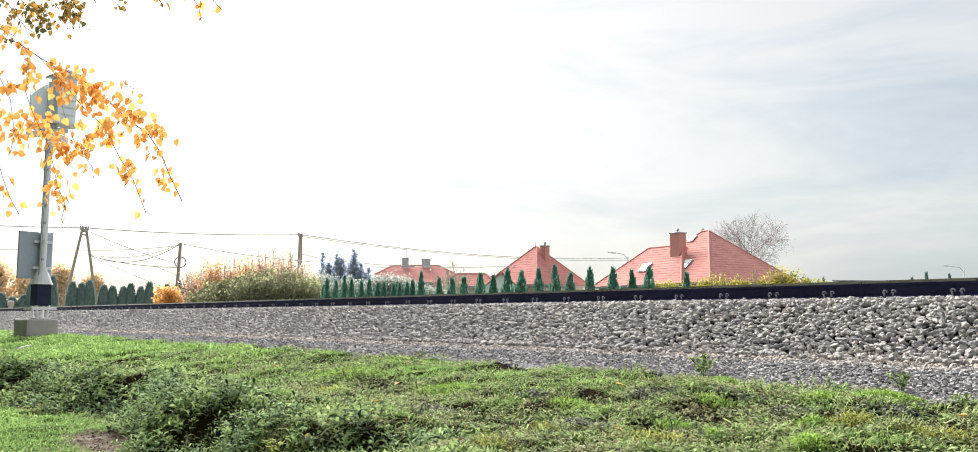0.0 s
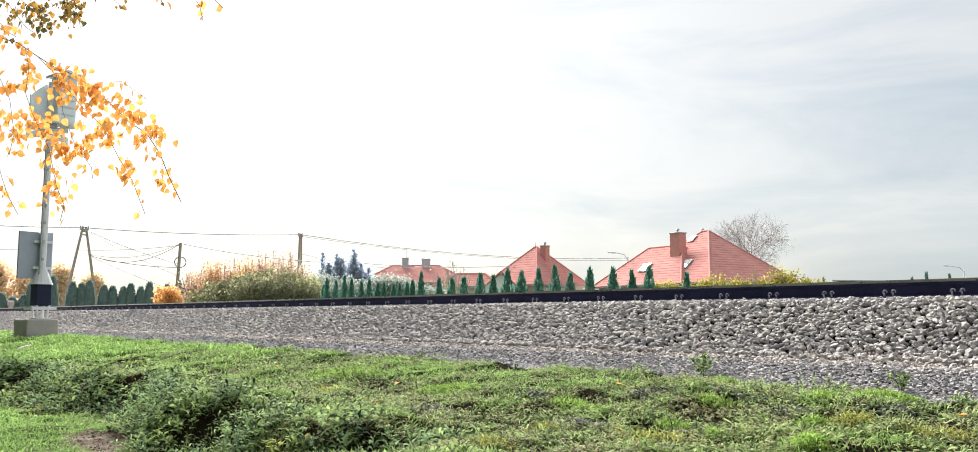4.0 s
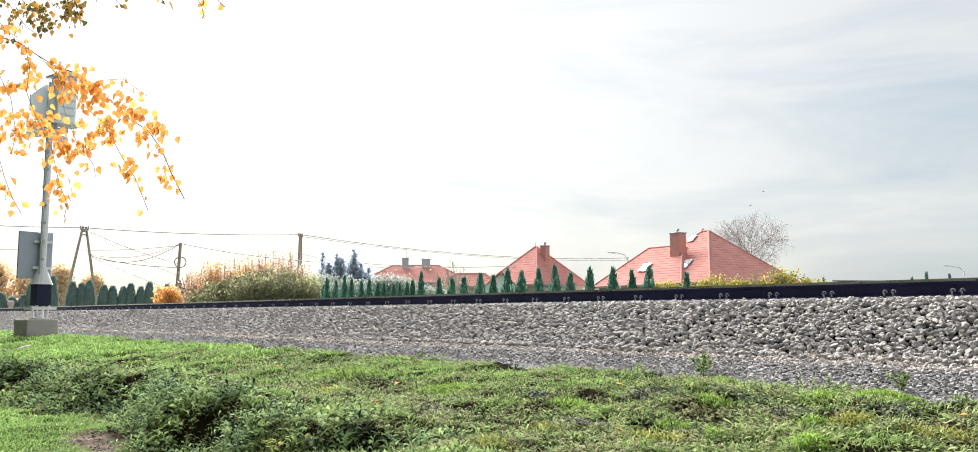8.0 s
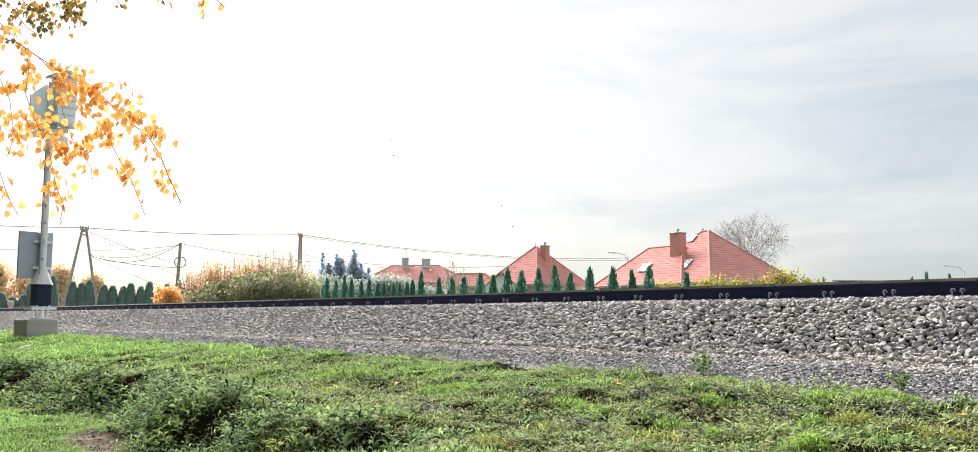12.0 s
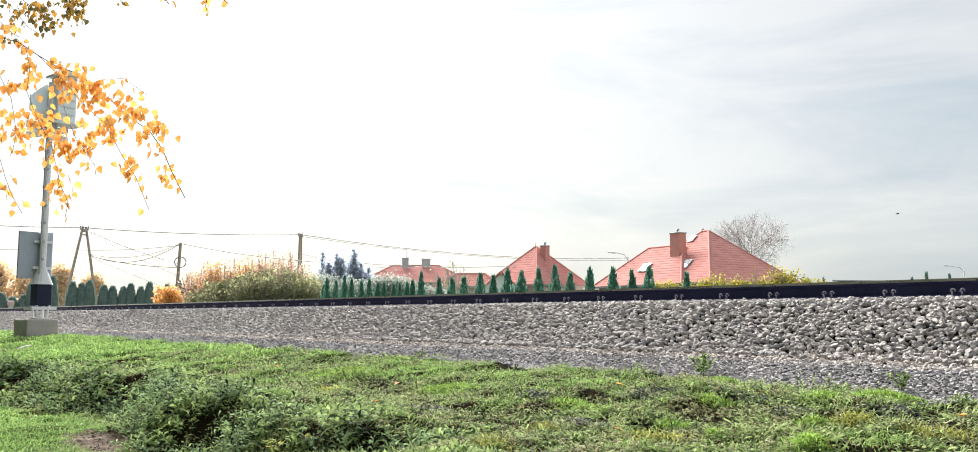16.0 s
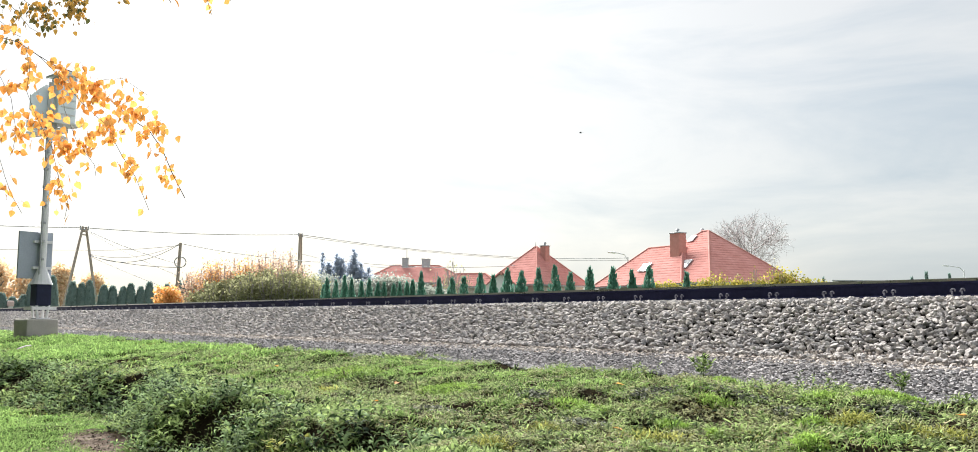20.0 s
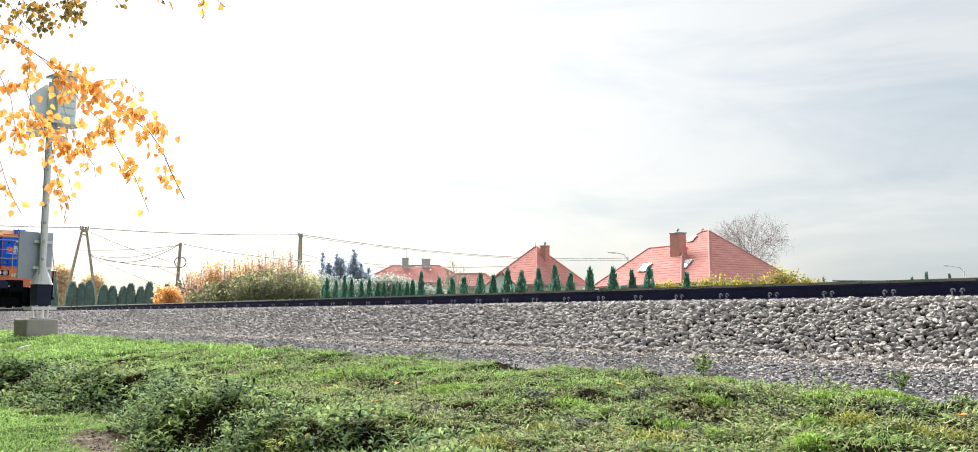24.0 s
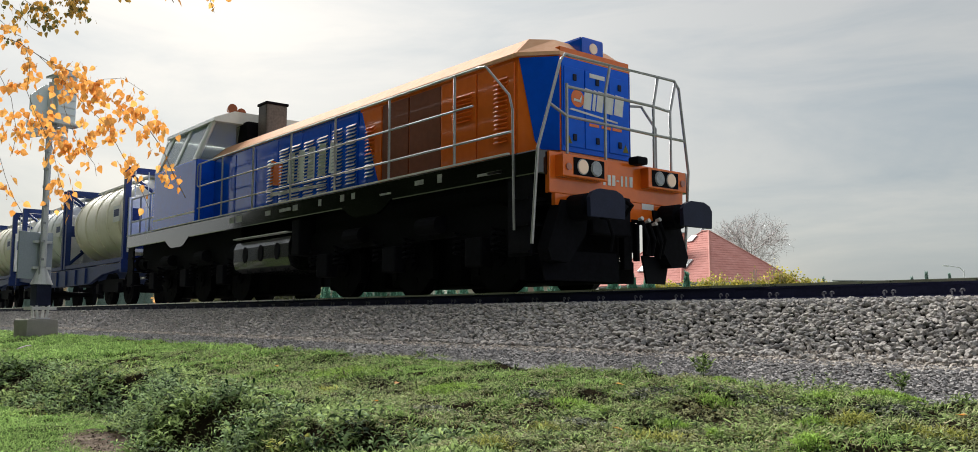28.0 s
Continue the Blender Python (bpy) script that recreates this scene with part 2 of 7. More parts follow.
# brighter copy of the blue paint: the front's light is put into the colour
M["lit_blue"] = surface("blue_paint_lit_copy", (0.002, 0.1, 0.72), (0.004, 0.14, 0.88), 0.45, scale=0.8, fine=9, bump=0.02, spec=0.12, coat=0.15)
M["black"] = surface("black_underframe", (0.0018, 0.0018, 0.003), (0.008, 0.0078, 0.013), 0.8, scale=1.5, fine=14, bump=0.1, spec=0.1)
# pale tint for the blue louvres: sky reflection painted into the colour
M["louvre_paint"] = surface("sky_lit_louvre_edges", (0.2, 0.24, 0.34), (0.42, 0.45, 0.52), 0.4, scale=4, fine=30, bump=0.02, coat=0.2)
M["head_paint"] = surface("pale_blue_housing", (0.77, 0.83, 0.91), (0.86, 0.9, 0.94), 0.5, scale=2, fine=20, bump=0.02)
M["stencil"] = surface("grey_stencil_paint", (0.26, 0.26, 0.26), (0.42, 0.42, 0.42), 0.7, scale=20, fine=90, bump=0, spread=(0.4, 0.6))
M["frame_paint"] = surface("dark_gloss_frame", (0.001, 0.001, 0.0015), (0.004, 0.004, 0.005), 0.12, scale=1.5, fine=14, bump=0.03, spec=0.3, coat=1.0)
M["white_paint"] = surface("white_paint", (0.66, 0.66, 0.65), (0.82, 0.82, 0.81), 0.5, scale=2, fine=20, bump=0.02)
M["tube"] = surface("silver_handrail", (0.3, 0.3, 0.31), (0.46, 0.46, 0.48), 0.4, metal=0.4, scale=3, fine=30, bump=0)
M["cab_grey"] = surface("light_cab_panel", (0.68, 0.69, 0.68), (0.8, 0.81, 0.8), 0.35, scale=1, fine=20, bump=0.02, coat=0.6)
M["tank"] = surface("cream_tank_shell", (0.8, 0.74, 0.58), (0.93, 0.89, 0.76), 0.45, scale=0.7, fine=6, bump=0.04)
M["tank_white"] = surface("white_tank_shell", (0.7, 0.71, 0.71), (0.86, 0.87, 0.87), 0.5, scale=0.7, fine=6, bump=0.04)
M["wagon_blue"] = surface("wagon_blue", (0.007, 0.02, 0.1), (0.02, 0.045, 0.18), 0.5, scale=1.2, fine=12, bump=0.05, spec=0.25)
M["lamp_glass"] = surface("lamp_glass", (0.2, 0.21, 0.23), (0.36, 0.38, 0.4), 0.1, metal=0.4, scale=20, fine=60, bump=0.0)
M["tank_grey"] = surface("dark_grey_tank", (0.006, 0.006, 0.007), (0.02, 0.02, 0.024), 0.25, scale=2, fine=20, bump=0.05, spec=0.3, coat=0.5)
M["exhaust"] = surface("sooty_exhaust_steel", (0.05, 0.045, 0.043), (0.16, 0.14, 0.135), 0.5, scale=3, fine=20, bump=0.05)
M["skin_dark"] = surface("crow_feathers", (0.015, 0.015, 0.017), (0.03, 0.03, 0.034), 0.7, bump=0)


def glowing(name, rgb, strength):
    m = bpy.data.materials.new(name)
    m.use_nodes = True
    b = m.node_tree.nodes["Principled BSDF"]
    b.inputs["Base Color"].default_value = (*rgb, 1)
    b.inputs["Emission Color"].default_value = (*rgb, 1)
    b.inputs["Emission Strength"].default_value = strength
    return m


def glass(name, rgb, rough=0.03):
    m = bpy.data.materials.new(name)
    m.use_nodes = True
    b = m.node_tree.nodes["Principled BSDF"]
    b.inputs["Base Color"].default_value = (*rgb, 1)
    b.inputs["Roughness"].default_value = rough
    b.inputs["Transmission Weight"].default_value = 0.85
    b.inputs["IOR"].default_value = 1.3
    return m


M["lit_lamp"] = glowing("lit_headlamp", (0.8, 0.6, 0.48), 0.075)
M["window"] = glass("cab_window", (0.86, 0.92, 0.9))
M["roof_glass"] = surface("roof_window_glass", (0.45, 0.47, 0.48), (0.6, 0.62, 0.63), 0.08, bump=0)


# ---- mesh helpers ----
def part(name, bm, material, parent=None, label="", smooth=False):
    me = bpy.data.meshes.new(name)
    bmesh.ops.recalc_face_normals(bm, faces=bm.faces)
    bm.to_mesh(me)
    bm.free()
    me.materials.append(material)
    if smooth:
        me.shade_smooth()
    ob = new(name, me)
    if parent:
        ob.parent = parent
    if label:
        ob["label"] = label
    return ob


def thing(name, label, category, m=None, group="", kind=""):
    ob = tagged(new(name), label, category, group, kind)
    ob.empty_display_size = 0.2
    if m is not None:
        ob.matrix_basis = m
    return ob


def arrays(name, verts, faces, material, parent=None, label=""):
    """A mesh from numpy arrays whose faces all have the same number of corners."""
    me = bpy.data.meshes.new(name)
    verts, faces = np.asarray(verts, np.float32), np.asarray(faces, np.int32)
    k = faces.shape[1]
    me.vertices.add(len(verts))
    me.vertices.foreach_set("co", verts.ravel())
    me.loops.add(faces.size)
    me.loops.foreach_set("vertex_index", faces.ravel())
    me.polygons.add(len(faces))
    me.polygons.foreach_set("loop_start", np.arange(0, faces.size, k, dtype=np.int32))
    me.update(calc_edges=True)
    me.materials.append(material)
    ob = new(name, me)
    if parent:
        ob.parent = parent
    if label:
        ob["label"] = label
    return ob


def box(bm, x0, x1, y0, y1, z0, z1, bevel=0.0):
    g = bmesh.ops.create_cube(bm, size=1, matrix=Matrix.Translation(((x0 + x1) / 2, (y0 + y1) / 2, (z0 + z1) / 2)) @ Matrix.Diagonal((x1 - x0, y1 - y0, z1 - z0, 1)))
    if bevel:
        edges = {e for v in g["verts"] for e in v.link_edges}
        bmesh.ops.bevel(bm, geom=list(edges), offset=bevel, segments=2, affect="EDGES", profile=0.6)
    return bm


def made_box(*a, bevel=0.0):
    return box(bmesh.new(), *a, bevel=bevel)


def rod(bm, a, b, r, r2=None, seg=8):
    a, b = Vector(a), Vector(b)
    d = b - a
    m = Matrix.Translation((a + b) / 2) @ d.to_track_quat("Z", "Y").to_matrix().to_4x4()
    bmesh.ops.create_cone(bm, cap_ends=True, segments=seg, radius1=r, radius2=r if r2 is None else r2, depth=d.length, matrix=m)
    return bm


def tube(bm, pts, r, seg=7):
    """A bent bar through the points, with mitred corners."""
    pts = [Vector(p) for p in pts]
    rings = []
    for i, p in enumerate(pts):
        a = (p - pts[i - 1]).normalized() if i else (pts[1] - p).normalized()
        b = (pts[i + 1] - p).normalized() if i < len(pts) - 1 else a
        t = (a + b).normalized()
        side = t.cross(Vector((0.31, 0.87, 0.39))).normalized()
        up = side.cross(t)
        rings.append([bm.verts.new(p + r * (math.cos(k * math.tau / seg) * side + math.sin(k * math.tau / seg) * up)) for k in range(seg)])
    for r0, r1 in zip(rings, rings[1:]):
        for k in range(seg):
            bm.faces.new((r0[k], r0[(k + 1) % seg], r1[(k + 1) % seg], r1[k]))
    bm.faces.new(rings[0][::-1])
    bm.faces.new(rings[-1])
    return bm


def prism(bm, outline, axis, a, b):
    """A polygon given in the other two axes, pulled along one axis from a to b."""
    def at(p, c):
        q = list(p)
        q.insert("xyz".index(axis), c)
        return bm.verts.new(q)
    lo, hi = [at(p, a) for p in outline], [at(p, b) for p in outline]
    n = len(outline)
    for i in range(n):
        bm.faces.new((lo[i], lo[(i + 1) % n], hi[(i + 1) % n], hi[i]))
    bm.faces.new(lo[::-1])
    bm.faces.new(hi)
    return bm


def slab(bm, corners, depth):
    """A flat plate with the given outline, thickened by the vector depth."""
    depth = Vector(depth)
    lo = [bm.verts.new(Vector(c)) for c in corners]
    hi = [bm.verts.new(Vector(c) + depth) for c in corners]
    n = len(lo)
    for i in range(n):
        bm.faces.new((lo[i], lo[(i + 1) % n], hi[(i + 1) % n], hi[i]))
    bm.faces.new(lo[::-1])
    bm.faces.new(hi)
    return bm


def smoothstep(a, b, v):
    t = np.clip((v - a) / (b - a), 0, 1)
    return t * t * (3 - 2 * t)


# ---- ground ----
LATTICE = np.random.default_rng(31).random((64, 64))


def lump(x, y, s, seed=0):
    """Smooth random value from 0 to 1 with s cells to the metre, two octaves."""
    out = 0
    for k, w in ((1.0, 0.65), (2.1, 0.35)):
        u, v = x * s * k + seed * 7.3, y * s * k + seed * 3.1
        i, j = np.floor(u).astype(int), np.floor(v).astype(int)
        a, b = u - i, v - j
        a, b = a * a * (3 - 2 * a), b * b * (3 - 2 * b)
        g = lambda p, q: LATTICE[p % 64, q % 64]
        out = out + w * ((g(i, j) * (1 - a) + g(i + 1, j) * a) * (1 - b) + (g(i, j + 1) * (1 - a) + g(i + 1, j + 1) * a) * b)
    return out


def bank_edge(x):
    """Where the crest of the grassy bank runs."""
    return 2.75 + 0.35 * np.sin(x * 0.55 + 1.0) + 0.15 * np.sin(x * 1.9) + 0.9 * smoothstep(-5.5, -2.5, x)


def turf(x, y):
    """High where fine short turf grows on low hummocks, low in the weedy hollows between."""
    t = lump(x, y, 1.15, 5) + 0.16 * smoothstep(4.3, 5.0, y) * smoothstep(-4.5, -7.0, x)
    t = t + 0.16 * np.exp(-((x + 7.0) / 1.6) ** 2 - ((y - 4.6) / 0.5) ** 2) + 0.2 * smoothstep(-9.0, -12.0, x) * smoothstep(3.0, 3.8, y)
    t = t - 0.2 * smoothstep(3.2, 2.6, y) * smoothstep(-6.0, -5.2, x)
    return t - 0.22 * np.exp(-((x + 3.9) / 0.8) ** 2 - ((y - 3.3) / 0.5) ** 2)


def ground_z(x, y):
    """Lawn by the viewer, a low grassy bank, the strip beside the track, the level land behind."""
    x, y = np.asarray(x, float), np.asarray(y, float)
    edge = bank_edge(x)
    wide = 0.35 + 0.5 * smoothstep(-8.5, -13.0, x)
    z = 0.02 + 0.06 * smoothstep(0.0, 2.0, y)
    z = z + 0.40 * np.maximum(smoothstep(edge - wide, edge + 0.12 + 0.3 * (wide - 0.35), y), smoothstep(-4.7, -3.5, x) * smoothstep(1.0, 2.0, y))
    z = z + 0.16 * smoothstep(3.2, 5.4, y)
    close = smoothstep(-40, -20, x) * smoothstep(4, 0, x) * smoothstep(1.6, 2.4, y) * smoothstep(5.6, 5.2, y)
    z = z + close * (0.16 * np.clip(turf(x, y) - 0.5, -0.3, 0.25) + 0.08 * (lump(x, y, 4.0, 2) - 0.5))
    return z - 0.1 * smoothstep(5.6, 6.3, y) + 0.06 * smoothstep(11.0, 14.0, y)


def lines(*spans):
    out = []
    for a, b, n in spans:
        out += list(np.linspace(a, b, n, endpoint=False))
    return np.array(out + [spans[-1][1]])


gx = lines((-3000, -300, 12), (-300, -40, 40), (-40, -14, 60), (-14, 4, 240), (4, 40, 30), (40, 3000, 14))
gy = lines((-3000, -30, 12), (-30, 0, 20), (0, 6.4, 96), (6.4, 40, 30), (40, 3000, 24))
X, Y = np.meshgrid(gx, gy, indexing="ij")
gv = np.stack([X, Y, ground_z(X, Y)], -1).reshape(-1, 3)
idx = np.arange(len(gx) * len(gy)).reshape(len(gx), len(gy))
gf = np.stack([idx[:-1, :-1], idx[1:, :-1], idx[1:, 1:], idx[:-1, 1:]], -1).reshape(-1, 4)
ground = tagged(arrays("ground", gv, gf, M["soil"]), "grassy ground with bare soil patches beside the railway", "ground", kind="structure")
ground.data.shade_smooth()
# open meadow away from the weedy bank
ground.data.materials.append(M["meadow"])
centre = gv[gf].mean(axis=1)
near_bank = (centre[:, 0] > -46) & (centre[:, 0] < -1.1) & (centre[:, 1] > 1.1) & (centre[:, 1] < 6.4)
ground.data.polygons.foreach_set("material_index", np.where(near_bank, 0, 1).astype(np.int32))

# unseen woods added behind the viewer, to shade that side of the sky
bv, bf = [], []
wx = np.linspace(-66, 90, 105)
for i, x in enumerate(wx):
    for j, z in enumerate(np.linspace(0, 1, 9)):
        top = 25 - 13 * smoothstep(-52, -66, x) + 2.5 * math.sin(x * 0.31) + 1.8 * math.sin(x * 0.83 + 2)
        bv.append((x, -12 - 2.5 * z + 1.2 * math.sin(x * 0.9 + j * 1.7), z * top - 0.2))
bi = np.arange(len(bv)).reshape(len(wx), 9)
bf = np.stack([bi[:-1, :-1], bi[1:, :-1], bi[1:, 1:], bi[:-1, 1:]], -1).reshape(-1, 4)
tagged(arrays("backdrop", bv, bf, M["woods"]), "unseen dark tree belt added to shade the train", "woods", kind="structure")

# ---- ballast bank ----
SECTION = ((5.35, 0.60), (5.95, 0.74), (6.3, 0.79), (7.2, 1.205), (7.5, 1.235), (9.9, 1.235), (10.2, 1.2), (11.4, 0.66), (11.6, 0.5), (5.35, 0.5))


def bed_z(y):
    return np.interp(y, [p[0] for p in SECTION[:8]], [p[1] for p in SECTION[:8]])


ballast = part("ballast_bank", prism(bmesh.new(), SECTION, "x", -900, 400), M["shaded_gravel_bed"])
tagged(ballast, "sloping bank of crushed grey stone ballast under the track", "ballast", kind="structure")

rng = np.random.default_rng(7)


def stone_shape(seed, n=17):
    """A worn angular stone: the hull of evenly spread points on a squat ball; verts and triangles."""
    r = np.random.default_rng(seed)
    k = np.arange(n) + 0.5
    polar, turn = np.arccos(1 - 2 * k / n), k * 2.39996
    p = np.stack([np.cos(turn) * np.sin(polar), np.sin(turn) * np.sin(polar), np.cos(polar)], 1) + r.normal(0, 0.2, (n, 3))
    p /= np.linalg.norm(p, axis=1)[:, None]
    p *= np.array([1.0, r.uniform(0.68, 0.88), r.uniform(0.48, 0.66)]) * r.uniform(0.8, 1.12, (n, 1))
    bm = bmesh.new()
    for q in p:
        bm.verts.new(q)
    bmesh.ops.convex_hull(bm, input=bm.verts)
    loose = [v for v in bm.verts if not v.link_faces]
    bmesh.ops.delete(bm, geom=loose, context="VERTS")
    bmesh.ops.triangulate(bm, faces=bm.faces)
    bm.verts.index_update()
    v = np.array([q.co for q in bm.verts])
    f = np.array([[c.index for c in face.verts] for face in bm.faces])
    bm.free()
    return v, f


SHAPES = [stone_shape(s, 12) for s in range(16)]
PEBBLES = [stone_shape(s, 8) for s in range(20, 28)]


def turns(n, r):
    """Random rotation matrices."""
    q = r.normal(size=(n, 4))
    q /= np.linalg.norm(q, axis=1)[:, None]
    w, x, y, z = q.T
    return np.stack([1 - 2 * (y * y + z * z), 2 * (x * y - z * w), 2 * (x * z + y * w),
                     2 * (x * y + z * w), 1 - 2 * (x * x + z * z), 2 * (y * z - x * w),
                     2 * (x * z - y * w), 2 * (y * z + x * w), 1 - 2 * (x * x + y * y)], -1).reshape(n, 3, 3)


def lying(n, r):
    """Rotations of stones that mostly lie flat: any turn about z, a modest tilt."""
    a, b, c = r.uniform(0, math.tau, n), r.normal(0, 0.28, n), r.normal(0, 0.28, n)
    ca, sa, cb, sb, cc, sc = np.cos(a), np.sin(a), np.cos(b), np.sin(b), np.cos(c), np.sin(c)
    o, i = np.zeros(n), np.ones(n)
    rz = np.stack([ca, -sa, o, sa, ca, o, o, o, i], -1).reshape(n, 3, 3)
    ry = np.stack([cb, o, sb, o, i, o, -sb, o, cb], -1).reshape(n, 3, 3)
    rx = np.stack([i, o, o, o, cc, -sc, o, sc, cc], -1).reshape(n, 3, 3)
    return rx @ ry @ rz


def heap(name, centres, radii, material, parent, r, label="", shapes=SHAPES):
    vs, fs, base = [], [], 0
    kind = r.integers(0, len(shapes), len(centres))
    for k, (v, f) in enumerate(shapes):
        pick = np.flatnonzero(kind == k)
        if not len(pick):
            continue
        rot = lying(len(pick), r)
        w = np.einsum("nij,vj->nvi", rot, v) * radii[pick][:, None, None] + centres[pick][:, None, :]
        vs.append(w.reshape(-1, 3))
        fs.append((f[None] + base + (np.arange(len(pick)) * len(v))[:, None, None]).reshape(-1, 3))
        base += len(pick) * len(v)
    ob = arrays(name, np.concatenate(vs), np.concatenate(fs), material, parent, label)
    ob["kind"] = "stuff"
    ob.data.shade_flat()
    return ob


def packed(x0, x1, y0, y1, size, r, level=0.0, share=1.0):
    """Stones lying side by side on the bank: places and sizes of one layer at the given height in sizes."""
    s = size * 1.5
    i, j = np.meshgrid(np.arange(int((x1 - x0) / s)), np.arange(int((y1 - y0) / (s * 0.866)) + 1), indexing="ij")
    x = (x0 + (i + 0.5 * (j % 2)) * s).ravel() + r.normal(0, s * 0.22, i.size)
    y = (y0 + j * s * 0.866).ravel() + r.normal(0, s * 0.22, i.size)
    rad = size * np.clip(r.lognormal(0, 0.2, i.size), 0.6, 1.6)
    z = bed_z(y) + size * (level + r.uniform(0.0, 0.45, i.size))
    keep = (r.random(i.size) < share) & (z + rad * 0.6 < np.interp(y, (7.2, 7.6), (1.295, 1.29)))
    return np.stack([x, y, z], 1)[keep], rad[keep]


NEAR_X, NEAR_Y = (-3.1, -2.0), (6.4, 7.0)       # the stretch where each stone is an object


def outside_near(c):
    return ~((c[:, 0] > NEAR_X[0]) & (c[:, 0] < NEAR_X[1]) & (c[:, 1] > NEAR_Y[0]) & (c[:, 1] < NEAR_Y[1]))


for x0, x1, size in ((-1.2, 9, 0.055), (-5.2, -1.2, 0.03), (-9, -5.2, 0.034), (-22, -9, 0.041), (-46, -22, 0.056)):
    near = x0 in (-5.2, -9)
    for level, share in ((0.1, 0.8), (0.85, 0.62 if x0 == -5.2 else 0.85) if near else (0.6, 1.0)):
        c, rad = packed(x0, x1, 6.22, 7.85, size, rng, level, share if near else 1.0)
        if level > 0.5:
            keep = outside_near(c)
            c, rad = c[keep], rad[keep]
        heap("ballast_stones", c, rad, M["stone"], ballast, rng, shapes=SHAPES if near else PEBBLES)
    c, rad = packed(x0, x1, 5.98, 6.36, size * 0.8, rng, 0.35, 0.8)
    heap("spilled_stones", c, rad, M["tan_stone"], ballast, rng, shapes=PEBBLES)
    for level in (0.1, 0.7) if near else (0.4,):
        c, rad = packed(x0, x1, 5.18, 6.12, size * 0.58, rng, level, 0.8)
        c[:, 2] = np.maximum(c[:, 2], ground_z(c[:, 0], c[:, 1]) + size * 0.2)
        heap("gravel_chips", c, rad, M["chip"], ballast, rng, shapes=PEBBLES)


def place_stones(r):
    """The stones nearest the viewer, one object each on shared meshes."""
    meshes = []
    for v, f in SHAPES:
        ob = arrays("stone", v, f, M["stone_piece"], ballast)
        ob.data.shade_flat()
        meshes.append(ob.data)
        bpy.data.objects.remove(ob)
    c, rad = packed(*NEAR_X, *NEAR_Y, 0.03, r, 0.8, 0.62)
    for k, (p, q) in enumerate(zip(c[:300], rad)):
        st = new("stone", meshes[k % len(meshes)])
        st.parent = ballast
        st.matrix_basis = Matrix.Translation(p) @ Euler((r.normal(0, 0.35), r.normal(0, 0.35), r.uniform(0, 6.28))).to_matrix().to_4x4() @ Matrix.Scale(q, 4)


place_stones(rng)

# ---- track ----
track = thing("railway_track", "single track of rusty steel rails on concrete sleepers", "railway track", pose(0, TRACK_Y, RAIL_Z), kind="structure")
RAIL = ((-0.036, 0.0), (-0.036, -0.026), (-0.026, -0.038), (-0.008, -0.05), (-0.008, -0.132), (-0.03, -0.142), (-0.0625, -0.148), (-0.0625, -0.16),
        (0.0625, -0.16), (0.0625, -0.148), (0.03, -0.142), (0.008, -0.132), (0.008, -0.05), (0.026, -0.038), (0.036, -0.026), (0.036, 0.0))
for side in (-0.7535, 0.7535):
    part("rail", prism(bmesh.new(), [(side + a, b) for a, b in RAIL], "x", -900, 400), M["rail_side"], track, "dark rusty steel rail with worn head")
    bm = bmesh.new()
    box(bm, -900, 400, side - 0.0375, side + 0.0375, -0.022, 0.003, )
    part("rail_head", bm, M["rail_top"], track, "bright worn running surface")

FIRST = -3.278
bm = prism(bmesh.new(), [(-0.15, -0.4), (-0.13, -0.19), (-0.11, -0.172), (0.11, -0.172), (0.13, -0.19), (0.15, -0.4)], "y", -1.3, 1.3)
sleeper = part("sleeper", bm, M["concrete"], track)
sleeper.location.x = FIRST


def clip_mesh():
    """A spring clip: a curled round bar with a bolt beside the rail foot."""
    bm = bmesh.new()
    loop = [(0.018 * math.cos(a) + 0.014 * math.sin(a), -0.02 - 0.02 * math.sin(a), 0.02 + 0.02 * math.sin(a)) for a in np.linspace(0.0, 3.4, 9)]
    tube(bm, loop, 0.007, 6)
    rod(bm, (0.0, -0.03, -0.01), (0.0, -0.03, 0.022), 0.008, seg=6)
    return bm


clip0 = part("rail_clip", clip_mesh(), M["clip"], sleeper)
clip0.location = (-0.04, -0.7535 - 0.05, -0.128)


def again(ob, parent, loc):
    c = ob.copy()
    scene.collection.objects.link(c)
    c.parent = parent
    c.location = loc
    return c


again(clip0, sleeper, (0.04, -0.7535 - 0.05, -0.128))
for k in range(-6, 120):
    if k == 0:
        continue
    s = again(sleeper, track, (FIRST - PITCH * k, 0, 0))
    for dx in (-0.04, 0.04):
        again(clip0, s, (dx, -0.7535 - 0.05, -0.128))


